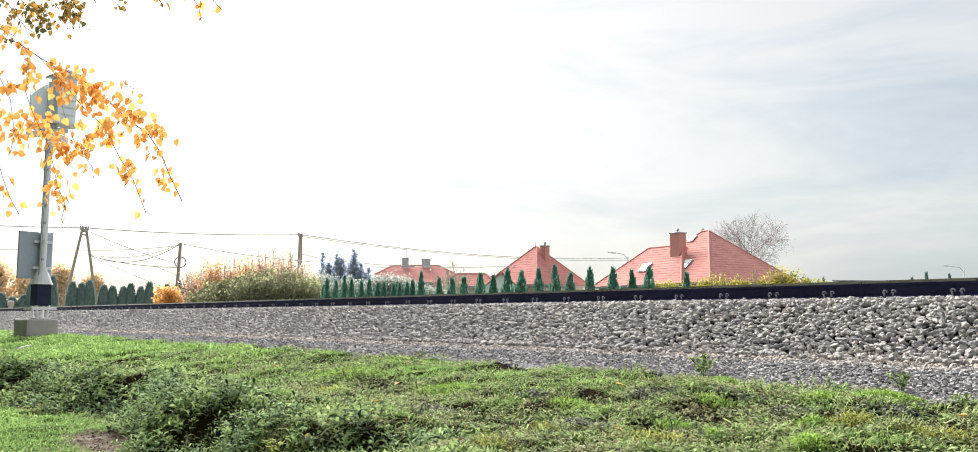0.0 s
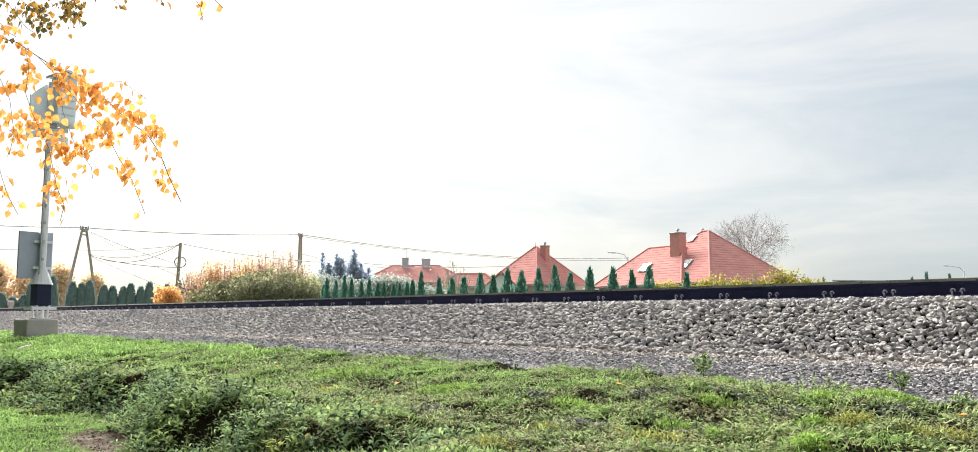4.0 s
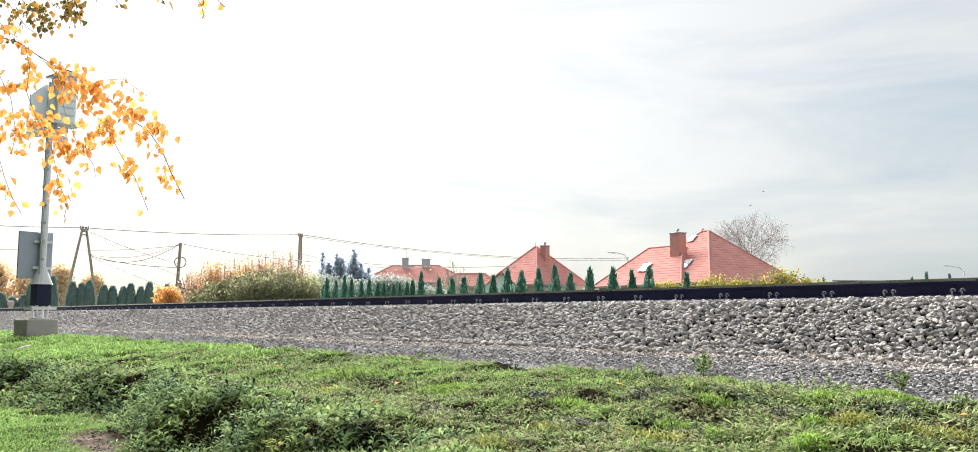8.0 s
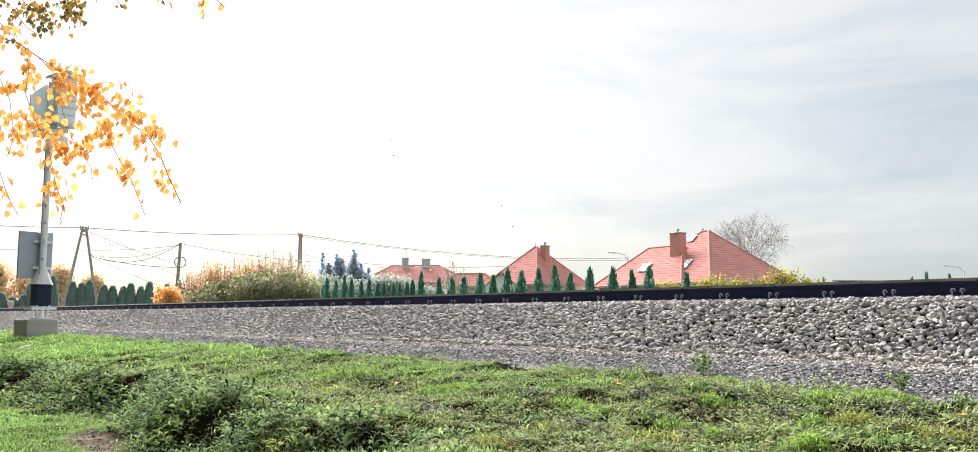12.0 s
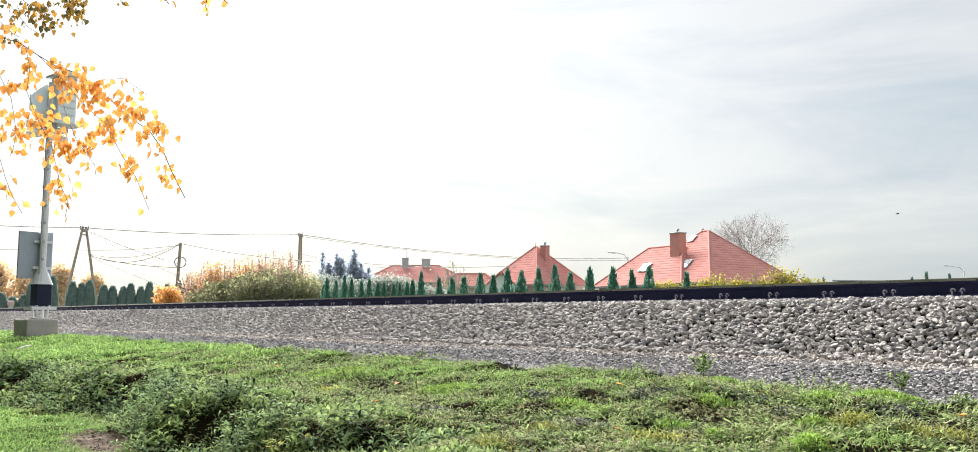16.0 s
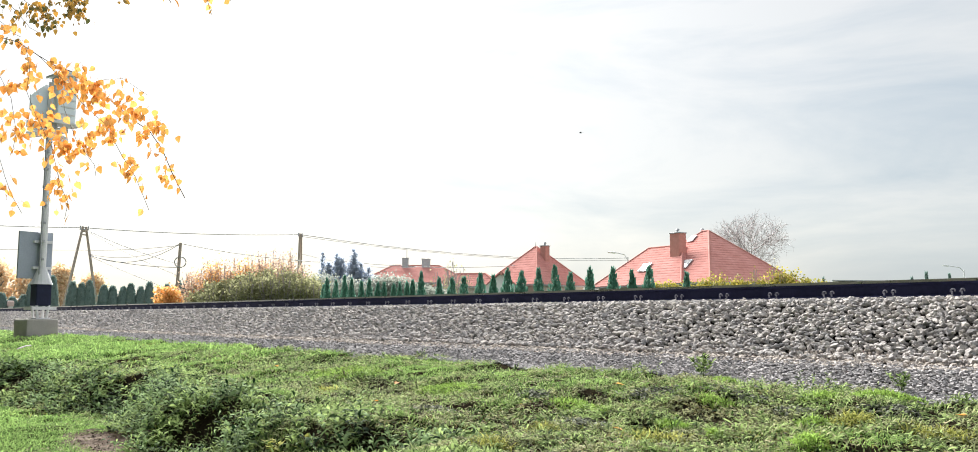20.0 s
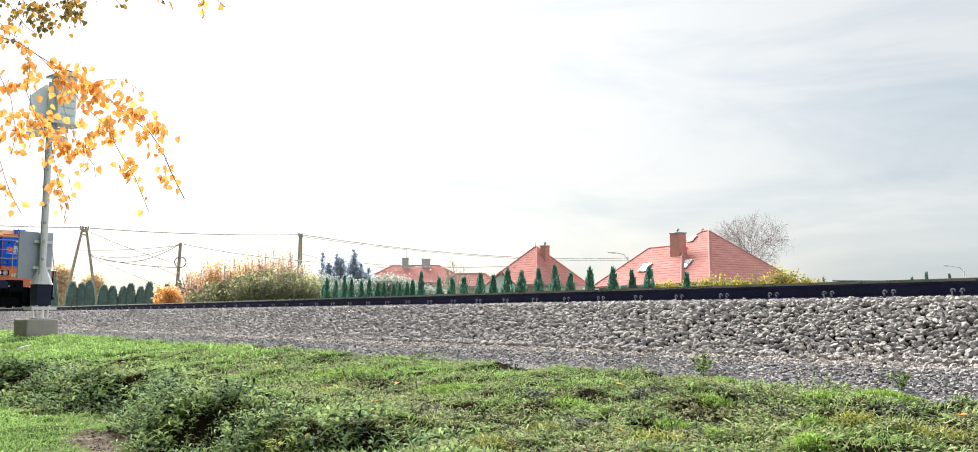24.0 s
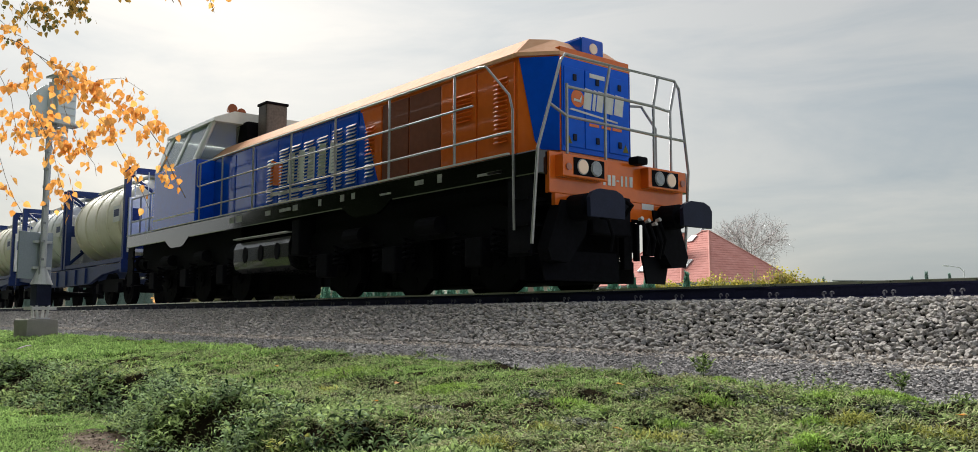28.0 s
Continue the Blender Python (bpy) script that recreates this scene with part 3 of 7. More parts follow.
# ---- plants behind the track ----
def leaf_cloud(name, blobs, count, size, material, parent, r, droop=0.0, shell=0.55):
    """Small folded leaf clumps scattered through ellipsoids (cx, cy, cz, rx, ry, rz); denser to the outside."""
    blobs = np.array(blobs, float)
    vol = blobs[:, 3] * blobs[:, 4] * blobs[:, 5]
    which = r.choice(len(blobs), count, p=vol / vol.sum())
    d = r.normal(size=(count, 3))
    d /= np.linalg.norm(d, axis=1)[:, None]
    rad = (shell + (1 - shell) * r.random(count)) * r.uniform(0.75, 1.12, count)
    c = blobs[which, :3] + d * rad[:, None] * blobs[which, 3:]
    c[:, 2] -= droop * r.random(count)
    s = size * r.uniform(0.5, 1.3, count)
    rot = turns(count, r)
    base = np.array([[-0.5, -0.7, 0], [0.5, -0.7, 0.12], [0.62, 0.3, 0], [0, 0.9, -0.1], [-0.6, 0.35, 0.1]])
    v = np.einsum("nij,vj->nvi", rot, base) * s[:, None, None] + c[:, None, :]
    f = np.arange(count * 5).reshape(count, 5)
    ob = arrays(name, v.reshape(-1, 3), f, material, parent)
    return ob


def trunk_mesh(bm, h, r0, limbs, r, spread=0.5):
    """A tapered trunk with limbs that reach up and out."""
    tube(bm, [(0, 0, -0.1), (r.uniform(-.05, .05) * h, r.uniform(-.05, .05) * h, h * 0.5), (r.uniform(-.08, .08) * h, 0, h * 0.8)], r0, 7)
    for k in range(limbs):
        a, z0 = r.uniform(0, math.tau), h * r.uniform(0.15, 0.6)
        reach = h * spread * r.uniform(0.5, 1.0)
        tube(bm, [(0, 0, z0), (math.cos(a) * reach * 0.5, math.sin(a) * reach * 0.5, z0 + h * 0.18), (math.cos(a) * reach, math.sin(a) * reach, min(h, z0 + h * 0.42))], r0 * 0.4, 5)
    return bm


def shrub(name, label, x, y, w, h, material, leaves, size, r, category="shrub", tall=False, group=""):
    z = float(ground_z(x, y))
    ob = thing(name, label, category, pose(x, y, z), group)
    part("trunk" if tall else "woody_stem", trunk_mesh(bmesh.new(), h * 0.85, 0.011 * h if not tall else 0.022 * h, 7, r, w / h * 0.5), M["pale_twig"] if not tall else M["bark"], ob)
    blobs = []
    for k in range(7):
        a, q = r.uniform(0, math.tau), r.uniform(0.1, 0.62)
        zc = h * r.uniform(0.35, 0.8)
        blobs.append((math.cos(a) * w / 2 * q, math.sin(a) * w / 2 * q, zc, w * r.uniform(0.2, 0.34), w * r.uniform(0.2, 0.34), min(h - zc, zc) * r.uniform(0.7, 1.15) + 0.1))
    leaf_cloud("crown", blobs, leaves, size, material, ob, r)
    return ob


def cone_cloud(h, w, count, size, r, pow_=0.8):
    """Sprays of a clipped conifer: many small upright tufts on a cone."""
    t = r.random(count) ** 1.2
    rad = w * (1 - t) ** pow_ * r.uniform(0.6, 1.06, count) * (0.65 + 0.35 * np.minimum(1, t * 6))
    a = r.uniform(0, math.tau, count)
    c = np.stack([np.cos(a) * rad, np.sin(a) * rad, t * h], 1)
    up = np.stack([np.cos(a) * 0.35, np.sin(a) * 0.35, np.ones(count)], 1)
    up /= np.linalg.norm(up, axis=1)[:, None]
    side = np.stack([-np.sin(a), np.cos(a), np.zeros(count)], 1)
    ang = r.uniform(-1.2, 1.2, count)
    out = np.cross(side, up)
    sd = side * np.cos(ang)[:, None] + out * np.sin(ang)[:, None]
    s = (size * r.uniform(0.6, 1.4, count))[:, None]
    v = np.stack([c - sd * s * 0.45, c + sd * s * 0.45, c + up * s * 1.5 + sd * s * 0.1], 1)
    return v.reshape(-1, 3), np.arange(count * 3).reshape(count, 3)


def conifer(name, label, h, w, material, count, size, r, group):
    ob = thing(name, label, "conifer", group=group)
    bm = bmesh.new()
    rod(bm, (0, 0, -0.1), (0, 0, h * 0.9), 0.05, 0.015, 6)
    part("trunk", bm, M["bark"], ob)
    bm = bmesh.new()
    bmesh.ops.create_cone(bm, cap_ends=True, segments=9, radius1=w * 0.62, radius2=0.01, depth=h * 0.9, matrix=Matrix.Translation((0, 0, h * 0.46)))
    part("inner_foliage", bm, material, ob)
    v, f = cone_cloud(h, w, count, size, r)
    arrays("foliage", v, f, material, ob)
    return ob


prng = np.random.default_rng(11)
# the row of young thujas along the garden fence: along, top above the viewer, half width
ROW = ((-43.69, 1.75, 0.28), (-43.0, 2.04, 0.28), (-42.31, 1.88, 0.27), (-41.19, 2.12, 0.3), (-40.54, 1.93, 0.27), (-39.4, 1.77, 0.26), (-38.9, 1.88, 0.24),
       (-37.85, 1.63, 0.24), (-37.3, 1.65, 0.22), (-36.59, 1.53, 0.24), (-36.05, 1.58, 0.22), (-35.23, 1.59, 0.22), (-34.75, 1.66, 0.25), (-34.1, 2.05, 0.3))
ROW2 = ((-32.7, 1.72, 0.28), (-31.89, 1.69, 0.35), (-30.88, 1.71, 0.36), (-29.82, 1.84, 0.42), (-28.93, 1.73, 0.3), (-27.83, 1.95, 0.38), (-27.01, 1.82, 0.42),
        (-26.07, 1.88, 0.32), (-25.09, 1.94, 0.37), (-24.22, 1.64, 0.32), (-23.16, 1.79, 0.32), (-22.08, 1.75, 0.37), (-21.15, 1.62, 0.25), (-20.23, 1.72, 0.37), (-18.69, 1.44, 0.22))
for k, (x, top, w) in enumerate(ROW + ROW2):
    z = float(ground_z(x, 24))
    t = conifer("thuja_tree", "young dark green cone-shaped thuja in a garden row", top + 1.1 - z, w * 1.4, M["thuja"], 700, 0.1, prng, "thuja row")
    t.matrix_basis = pose(x, 24 + prng.uniform(-0.1, 0.1), z, 0, 0, prng.uniform(0, 360))
# tall clipped hedge far along the track
HEDGE = ((15.57, 1.92), (16.34, 1.61), (17.15, 1.78), (17.73, 2.9), (18.45, 3.13), (19.21, 3.52), (20.73, 3.01), (21.44, 2.91), (22.01, 3.14), (23.13, 2.78), (23.81, 2.68), (24.64, 2.64), (25.22, 2.93),
         (26.03, 2.67), (26.71, 3.12), (27.64, 2.52), (28.13, 2.92), (29.09, 3.28), (29.72, 3.24), (30.41, 2.68), (31.14, 2.86), (31.94, 2.71))
for k, (y, top) in enumerate(HEDGE):
    x = -83.3 + (y - 15.5) * 0.28
    z = float(ground_z(x, y))
    t = thing("hedge_conifer", "tall narrow dark conifer with a rounded tip in a hedge row", "conifer", pose(x, y, z, 0, 0, prng.uniform(0, 360)), "conifer hedge")
    h = top + 1.1 - z
    bm = bmesh.new()
    rod(bm, (0, 0, -0.1), (0, 0, h * 0.8), 0.07, 0.03, 6)
    part("trunk", bm, M["bark"], t)
    bm = bmesh.new()
    for z0, z1, r0, r1 in ((0.0, 0.55, 0.56, 0.5), (0.55, 0.85, 0.5, 0.34), (0.85, 0.98, 0.34, 0.1)):
        bmesh.ops.create_cone(bm, cap_ends=True, segments=10, radius1=r0, radius2=r1, depth=h * (z1 - z0), matrix=Matrix.Translation((0, 0, h * (z0 + z1) / 2)))
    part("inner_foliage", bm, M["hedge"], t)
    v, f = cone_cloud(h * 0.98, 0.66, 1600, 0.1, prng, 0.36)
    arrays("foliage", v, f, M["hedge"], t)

def shoot_shrub(label, x, y, w, top, leaf_mat, leaves, r):
    """An upright shrub of many thin shoots, loosely leaved towards their tips."""
    z = float(ground_z(x, y))
    h = top - z
    ob = thing("garden_shrub", label, "shrub", pose(x, y, z), "mixed garden shrubs")
    bm = bmesh.new()
    v, spots = [], []
    for k in range(26):
        a, q = r.uniform(0, math.tau), r.random() ** 0.6
        tip = Vector((math.cos(a) * w / 2 * q, math.sin(a) * w / 2 * q, h * (1.0 - 0.28 * q) * r.uniform(0.72, 1.02)))
        mid = Vector((tip.x * 0.55 + r.normal(0, 0.06), tip.y * 0.55 + r.normal(0, 0.06), tip.z * 0.55))
        tube(bm, [(tip.x * 0.12, tip.y * 0.12, -0.1), mid, tip], 0.016, 4)
        for j in range(leaves):
            t = r.uniform(0.25, 1.02)
            p = mid.lerp(tip, (t - 0.5) * 2) if t > 0.5 else mid * (t * 2)
            spots.append((p.x, p.y, p.z))
    part("woody_stem", bm, M["pale_twig"], ob)["kind"] = "stuff"
    c = np.array(spots)
    n = len(c)
    c = c + r.normal(0, 0.2, (n, 3))
    base = np.array([[-0.4, -0.7, 0], [0.4, -0.7, 0.1], [0.5, 0.3, 0], [0, 0.9, -0.1], [-0.5, 0.35, 0.1]])
    pts = np.einsum("nij,vj->nvi", turns(n, r), base) * (0.085 * r.uniform(0.5, 1.3, n))[:, None, None] + c[:, None, :]
    arrays("foliage", pts.reshape(-1, 3), np.arange(n * 5).reshape(n, 5), M[leaf_mat], ob)
    return ob


SHOOTS = ((-55.0, 21.3, 4.4), (-54.7, 22.1, 5.0), (-54.4, 22.8, 5.3), (-54.1, 23.6, 5.05), (-53.8, 24.3, 5.4), (-53.5, 25.0, 5.7), (-53.1, 25.7, 5.75), (-52.8, 26.3, 5.5), (-52.5, 26.8, 5.2))
for k, (x, y, top) in enumerate(SHOOTS):
    gold = k in (1, 4)
    shoot_shrub("upright shrub with sparse golden autumn leaves" if gold else "upright shrub with sparse rust-pink autumn leaves", x, y, 2.5, top + 0.1, "gold_leaf" if gold else "rust_leaf", 80, prng)
for x, y, top, n in ((-53.5, 21.0, 2.6, 900), (-53.3, 21.7, 3.1, 1300), (-52.9, 22.6, 3.5, 1700), (-52.5, 23.5, 3.7, 1900), (-52.1, 24.3, 3.8, 2200), (-51.8, 25.1, 4.1, 2300), (-51.4, 25.9, 4.0, 2200), (-50.9, 26.7, 3.7, 1800)):
    shrub("garden_shrub", "rounded olive-green garden shrub in a thicket", x, y, 2.5, top - 0.5, M["olive_leaf"], n * 2, 0.08, prng, group="mixed garden shrubs")
for x, y, top in ((-52.3, 21.2, 3.3), (-51.7, 22.3, 3.7), (-51.2, 23.2, 4.1), (-50.8, 24.2, 4.5), (-50.4, 25.0, 4.6), (-50.0, 25.9, 4.3), (-49.6, 26.6, 4.0)):
    shoot_shrub("loose olive-green shrub at the thicket's edge", x, y, 2.1, top, "olive_leaf", 60, prng)
for x, y, top in ((-52.8, 28.5, 4.3), (-52.3, 29.3, 4.2), (-51.8, 30.3, 4.2), (-51.3, 31.2, 4.1), (-50.7, 32.1, 4.25), (-50.2, 32.8, 4.38), (-49.7, 33.6, 4.09), (-49.2, 34.4, 3.76), (-48.7, 35.0, 3.47)):
    shrub("garden_shrub", "grey-green leafy garden shrub behind thujas", x, y, 2.6, top - 0.85, M["grey_leaf"], 3000, 0.075, prng, group="mixed garden shrubs")
for x, y, top in ((-53.1, 39.2, 5.48), (-52.7, 39.7, 5.67), (-52.3, 40.3, 5.21)):
    shoot_shrub("pale nearly leafless shrub behind the thuja row", x, y, 2.2, top, "olive_leaf", 7, prng)
shrub("garden_shrub", "round shrub with golden orange leaves", -56.5, 20.1, 2.3, 2.55, M["gold_leaf"], 5200, 0.085, prng, group="mixed garden shrubs")


def spruce(x, y, top, w, r):
    """A ragged spruce: tiers of drooping limbs set with needle sprays."""
    z = float(ground_z(x, y))
    h = top - z
    ob = thing("blue_spruce", "blue-grey spruce with ragged top", "conifer", pose(x, y, z, r.normal(0, 2), r.normal(0, 2), r.uniform(0, 360)), "spruces")
    part("trunk", rod(bmesh.new(), (0, 0, -0.1), (0, 0, h * 0.96), 0.09, 0.015, 6), M["bark"], ob)
    limbs, spots = bmesh.new(), []
    for t in np.linspace(0.3, 0.97, 15):
        for k in range(6):
            a = r.uniform(0, math.tau)
            reach = (w * 1.45 * (1 - t) ** 0.8 + 0.1) * r.uniform(0.25, 1.15)
            p0 = Vector((0, 0, h * t))
            p1 = p0 + Vector((math.cos(a) * reach, math.sin(a) * reach, reach * r.uniform(0.1, 0.8)))
            tube(limbs, [p0, p0.lerp(p1, 0.5) - Vector((0, 0, 0.06)), p1], 0.01, 4)
            for q in r.random(int(10 + 20 * reach)):
                spots.append(np.array(p0.lerp(p1, 0.15 + 0.87 * q)) + r.normal(0, 0.06, 3))
    for q in r.random(14):
        spots.append(np.array((0, 0, h * (0.9 + 0.1 * q))) + r.normal(0, 0.03, 3))
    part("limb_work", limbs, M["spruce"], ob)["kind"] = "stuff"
    c = np.array(spots)
    n = len(c)
    base = np.array([[-0.22, -0.5, 0], [0.22, -0.5, 0.1], [0.1, 0.9, 0.0], [-0.1, 0.9, 0.05]])
    pts = np.einsum("nij,vj->nvi", turns(n, r), base) * (0.15 * r.uniform(0.5, 1.3, n))[:, None, None] + c[:, None, :]
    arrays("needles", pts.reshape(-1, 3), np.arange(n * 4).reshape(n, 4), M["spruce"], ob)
    return ob


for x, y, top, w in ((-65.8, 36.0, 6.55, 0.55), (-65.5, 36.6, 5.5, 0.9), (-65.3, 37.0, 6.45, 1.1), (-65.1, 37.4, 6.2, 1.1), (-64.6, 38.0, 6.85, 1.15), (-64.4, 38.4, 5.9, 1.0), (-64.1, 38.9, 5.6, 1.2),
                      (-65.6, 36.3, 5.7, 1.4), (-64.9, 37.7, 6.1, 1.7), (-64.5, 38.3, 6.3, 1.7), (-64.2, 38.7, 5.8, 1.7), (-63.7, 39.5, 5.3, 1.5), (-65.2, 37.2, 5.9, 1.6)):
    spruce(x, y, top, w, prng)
for x, y, w, h in ((-138.5, 24.0, 8.0, 8.6), (-137.2, 29.5, 7.0, 8.0), (-136.3, 33.5, 6.0, 7.8), (-135.3, 37.0, 5.0, 6.8), (-139.5, 18.0, 8.0, 9.0)):
    shrub("autumn_tree", "broad tree with golden orange autumn leaves", x, y, w, h, M["hazed_gold"], 5000, 0.26, prng, "tree", True, "autumn trees")
for k in range(12):
    t = k / 11
    x, y = -38.4 + 8.6 * t, 46.0 + 6.0 * t
    shrub("yellow_shrub", "loose yellow-green shrub by the garden fence", x + prng.uniform(-.3, .3), y, 1.8, (2.9, 3.1, 2.9, 3.1, 3.3, 3.0, 3.2, 3.0, 3.3, 3.6, 3.2, 3.0)[k], M["yellow_leaf"], 1700, 0.075, prng, group="yellow shrubs")


for x, y, top in ((-33.2, 49.6, 4.6), (-32.0, 50.4, 5.0), (-30.6, 51.4, 4.3)):
    shoot_shrub("tall thin shrub with a few yellow leaves", x, y, 1.5, top, "yellow_leaf", 22, prng)


def bare_tree(x, y, h, r):
    """A leafless tree with three orders of fine branches."""
    ob = thing("bare_tree", "leafless tree with fine pinkish-grey twigs", "tree", pose(x, y, float(ground_z(x, y))))
    trunk, fine = bmesh.new(), []
    tube(trunk, [(0, 0, -0.2), (0.1, 0, h * 0.3), (0, 0.1, h * 0.55)], 0.2, 7)

    def grow(p, d, length, rad, order):
        q = p
        for s in range(3):
            d = (d + Vector(r.normal(0, 0.24, 3)) + Vector((0, 0, 0.04))).normalized()
            n = q + d * (length / 3)
            c = n - Vector((0, 0, 9.3))
            if (c.x * c.x + c.y * c.y) / 31.0 + (c.z / 4.6) ** 2 > r.uniform(0.62, 1.15):
                return
            fine.append((q, n, rad * (1 - s * 0.2)))
            q = n
            if order < 4:
                for _ in range(3 if order == 1 else 2):
                    dd = (d + Vector(r.normal(0, 0.55, 3))).normalized()
                    grow(q, dd, length * r.uniform(0.5, 0.72), rad * 0.55, order + 1)
    for k in range(9):
        a = k * 2.4
        grow(Vector((0, 0, h * (0.32 + 0.035 * k))), Vector((math.cos(a) * 0.85, math.sin(a) * 0.8, 0.72)).normalized(), h * 0.33, 0.065, 1)
    part("trunk", trunk, M["bark"], ob)
    a = np.array([q for q, _, _ in fine])
    b = np.array([q for _, q, _ in fine])
    rad = np.maximum(np.array([w for _, _, w in fine]), 0.011)[:, None]
    d = b - a
    s1 = np.cross(d, (0.3, 0.9, 0.2))
    s1 /= np.linalg.norm(s1, axis=1)[:, None]
    s2 = np.cross(d, s1)
    s2 /= np.linalg.norm(s2, axis=1)[:, None]
    ring = [s1, -0.5 * s1 + 0.866 * s2, -0.5 * s1 - 0.866 * s2]
    v = np.stack([a + rad * q for q in ring] + [b + rad * 0.8 * q for q in ring], 1).reshape(-1, 3)
    n = np.arange(len(a))[:, None] * 6
    f = np.concatenate([n + np.array([[0, 1, 4, 3]]), n + np.array([[1, 2, 5, 4]]), n + np.array([[2, 0, 3, 5]])])
    arrays("branchwork", v, f, M["pale_twig"], ob, "fine bare pinkish-grey twigs")["kind"] = "stuff"
    return ob


bare_tree(-61.5, 91.3, 13.9, prng)


# ---- houses ----
def clip_poly(poly, n, d):
    """The part of a convex polygon with n.p >= d."""
    out = []
    for i, p in enumerate(poly):
        q = poly[(i + 1) % len(poly)]
        a, b = n.dot(p) - d, n.dot(q) - d
        if a >= 0:
            out.append(p)
        if a * b < 0:
            out.append(p + (q - p) * (a / (a - b)))
    return out


def tiled_face(roof, poly, course=0.36):
    """One roof slope as overlapping courses of tiles, each lifted at its lower edge."""
    poly = [Vector(p) for p in poly]
    n = (poly[1] - poly[0]).cross(poly[2] - poly[0]).normalized()
    if n.z < 0:
        n = -n
    zs = [p.z for p in poly]
    step = course * math.sqrt(max(0.05, 1 - n.z * n.z))
    z = min(zs)
    while z < max(zs) - 0.01:
        strip = clip_poly(clip_poly(poly, Vector((0, 0, 1)), z), Vector((0, 0, -1)), -(z + step))
        if len(strip) >= 3:
            bm = bmesh.new()
            top = [bm.verts.new(p + n * (0.026 if p.z < z + step * 0.5 else 0.012)) for p in strip]
            bm.faces.new(top)
            low = [p for p in strip if p.z < z + step * 0.02]
            if len(low) >= 2:
                a, b = low[0], low[-1]
                bm.faces.new([bm.verts.new(q) for q in (a + n * 0.026, b + n * 0.026, b - n * 0.01, a - n * 0.01)])
            part("course", bm, M["roof"], roof)
        z += step


def house(name, label, x, y, rz, length, width, eave, ridge, over=0.5):
    """Walls and a hipped roof; ridge along the local x axis. eave and ridge are heights above the ground."""
    ob = thing(name, label, "house", pose(x, y, float(ground_z(x, y)), 0, 0, rz))
    l, w, rl = length / 2, width / 2, max(0.15, (length - width) / 2)
    part("wall", made_box(-l + over, l - over, -w + over, w - over, -0.3, eave + 0.05), M["render"], ob)
    part("eaves_board", made_box(-l, l, -w, w, eave - 0.16, eave - 0.02), M["grey_metal"], ob)
    c = [(-l, -w, eave), (l, -w, eave), (l, w, eave), (-l, w, eave)]
    a, b = (-rl, 0, ridge), (rl, 0, ridge)
    bm = bmesh.new()
    low, top = [bm.verts.new(p) for p in c], [bm.verts.new(a), bm.verts.new(b)]
    for q in ((low[0], low[1], top[1], top[0]), (low[1], low[2], top[1]), (low[2], low[3], top[0], top[1]), (low[3], low[0], top[0]), tuple(low[::-1])):
        bm.faces.new(q)
    roof = part("roof", bm, M["roof"], ob, "red tiled hipped roof")
    for poly in ((c[0], c[1], b, a), (c[1], c[2], b), (c[2], c[3], a, b), (c[3], c[0], a)):
        tiled_face(roof, poly)
    for p, q in ((c[0], a), (c[3], a), (c[1], b), (c[2], b), (a, b)):
        bm = bmesh.new()
        rod(bm, Vector(p) + Vector((0, 0, 0.02)), Vector(q) + Vector((0, 0, 0.02)), 0.085, seg=8)
        part("ridge_tiles", bm, M["ridge"], roof)
    return ob


def chimney(parent, x, y, z0, z1, wx, wy, material, cap=True, pipe=0.0):
    bm = made_box(x - wx / 2, x + wx / 2, y - wy / 2, y + wy / 2, z0, z1, bevel=0.02)
    ch = part("chimney", bm, material, parent)
    if cap:
        part("chimney_cap", made_box(x - wx / 2 - 0.06, x + wx / 2 + 0.06, y - wy / 2 - 0.06, y + wy / 2 + 0.06, z1, z1 + 0.1, bevel=0.02), M["grey_metal"], ch)
    if pipe:
        bm = bmesh.new()
        rod(bm, (x, y, z1), (x, y, z1 + pipe), 0.11, seg=10)
        rod(bm, (x, y, z1 + pipe), (x, y, z1 + pipe + 0.12), 0.2, 0.12, seg=10)
        part("flue_pipe", bm, M["grey_metal"], ch)


def roof_window(parent, foot, along, up, w, h):
    """A tilted skylight lying on a slope: frame, blind and glass."""
    foot, along, up = Vector(foot), Vector(along).normalized(), Vector(up).normalized()
    n = along.cross(up).normalized()
    if n.z < 0:
        n = -n
    f = [foot + n * 0.05, foot + along * w + n * 0.05, foot + along * w + up * h + n * 0.05, foot + up * h + n * 0.05]
    win = part("roof_window", slab(bmesh.new(), f, n * 0.09), M["grey_metal"], parent)
    i = [foot + along * 0.09 + up * 0.09, foot + along * (w - 0.09) + up * 0.09, foot + along * (w - 0.09) + up * (h - 0.09), foot + along * 0.09 + up * (h - 0.09)]
    part("pane", slab(bmesh.new(), [p + n * 0.14 for p in i], n * 0.02), M["roof_glass"], win)


VIEW = math.degrees(math.atan2(68.2, -50.8))      # bearing of the big house
big = house("large_house", "large bungalow with red tiled hipped roof and brick chimney", -50.75, 68.2, VIEW + 45, 12.4, 11.6, 3.55, 8.6)
wing = house("house_wing", "lower wing of the bungalow with red tiled hipped roof", -54.2, 66.5, VIEW + 45, 12.6, 8.0, 3.5, 7.25)
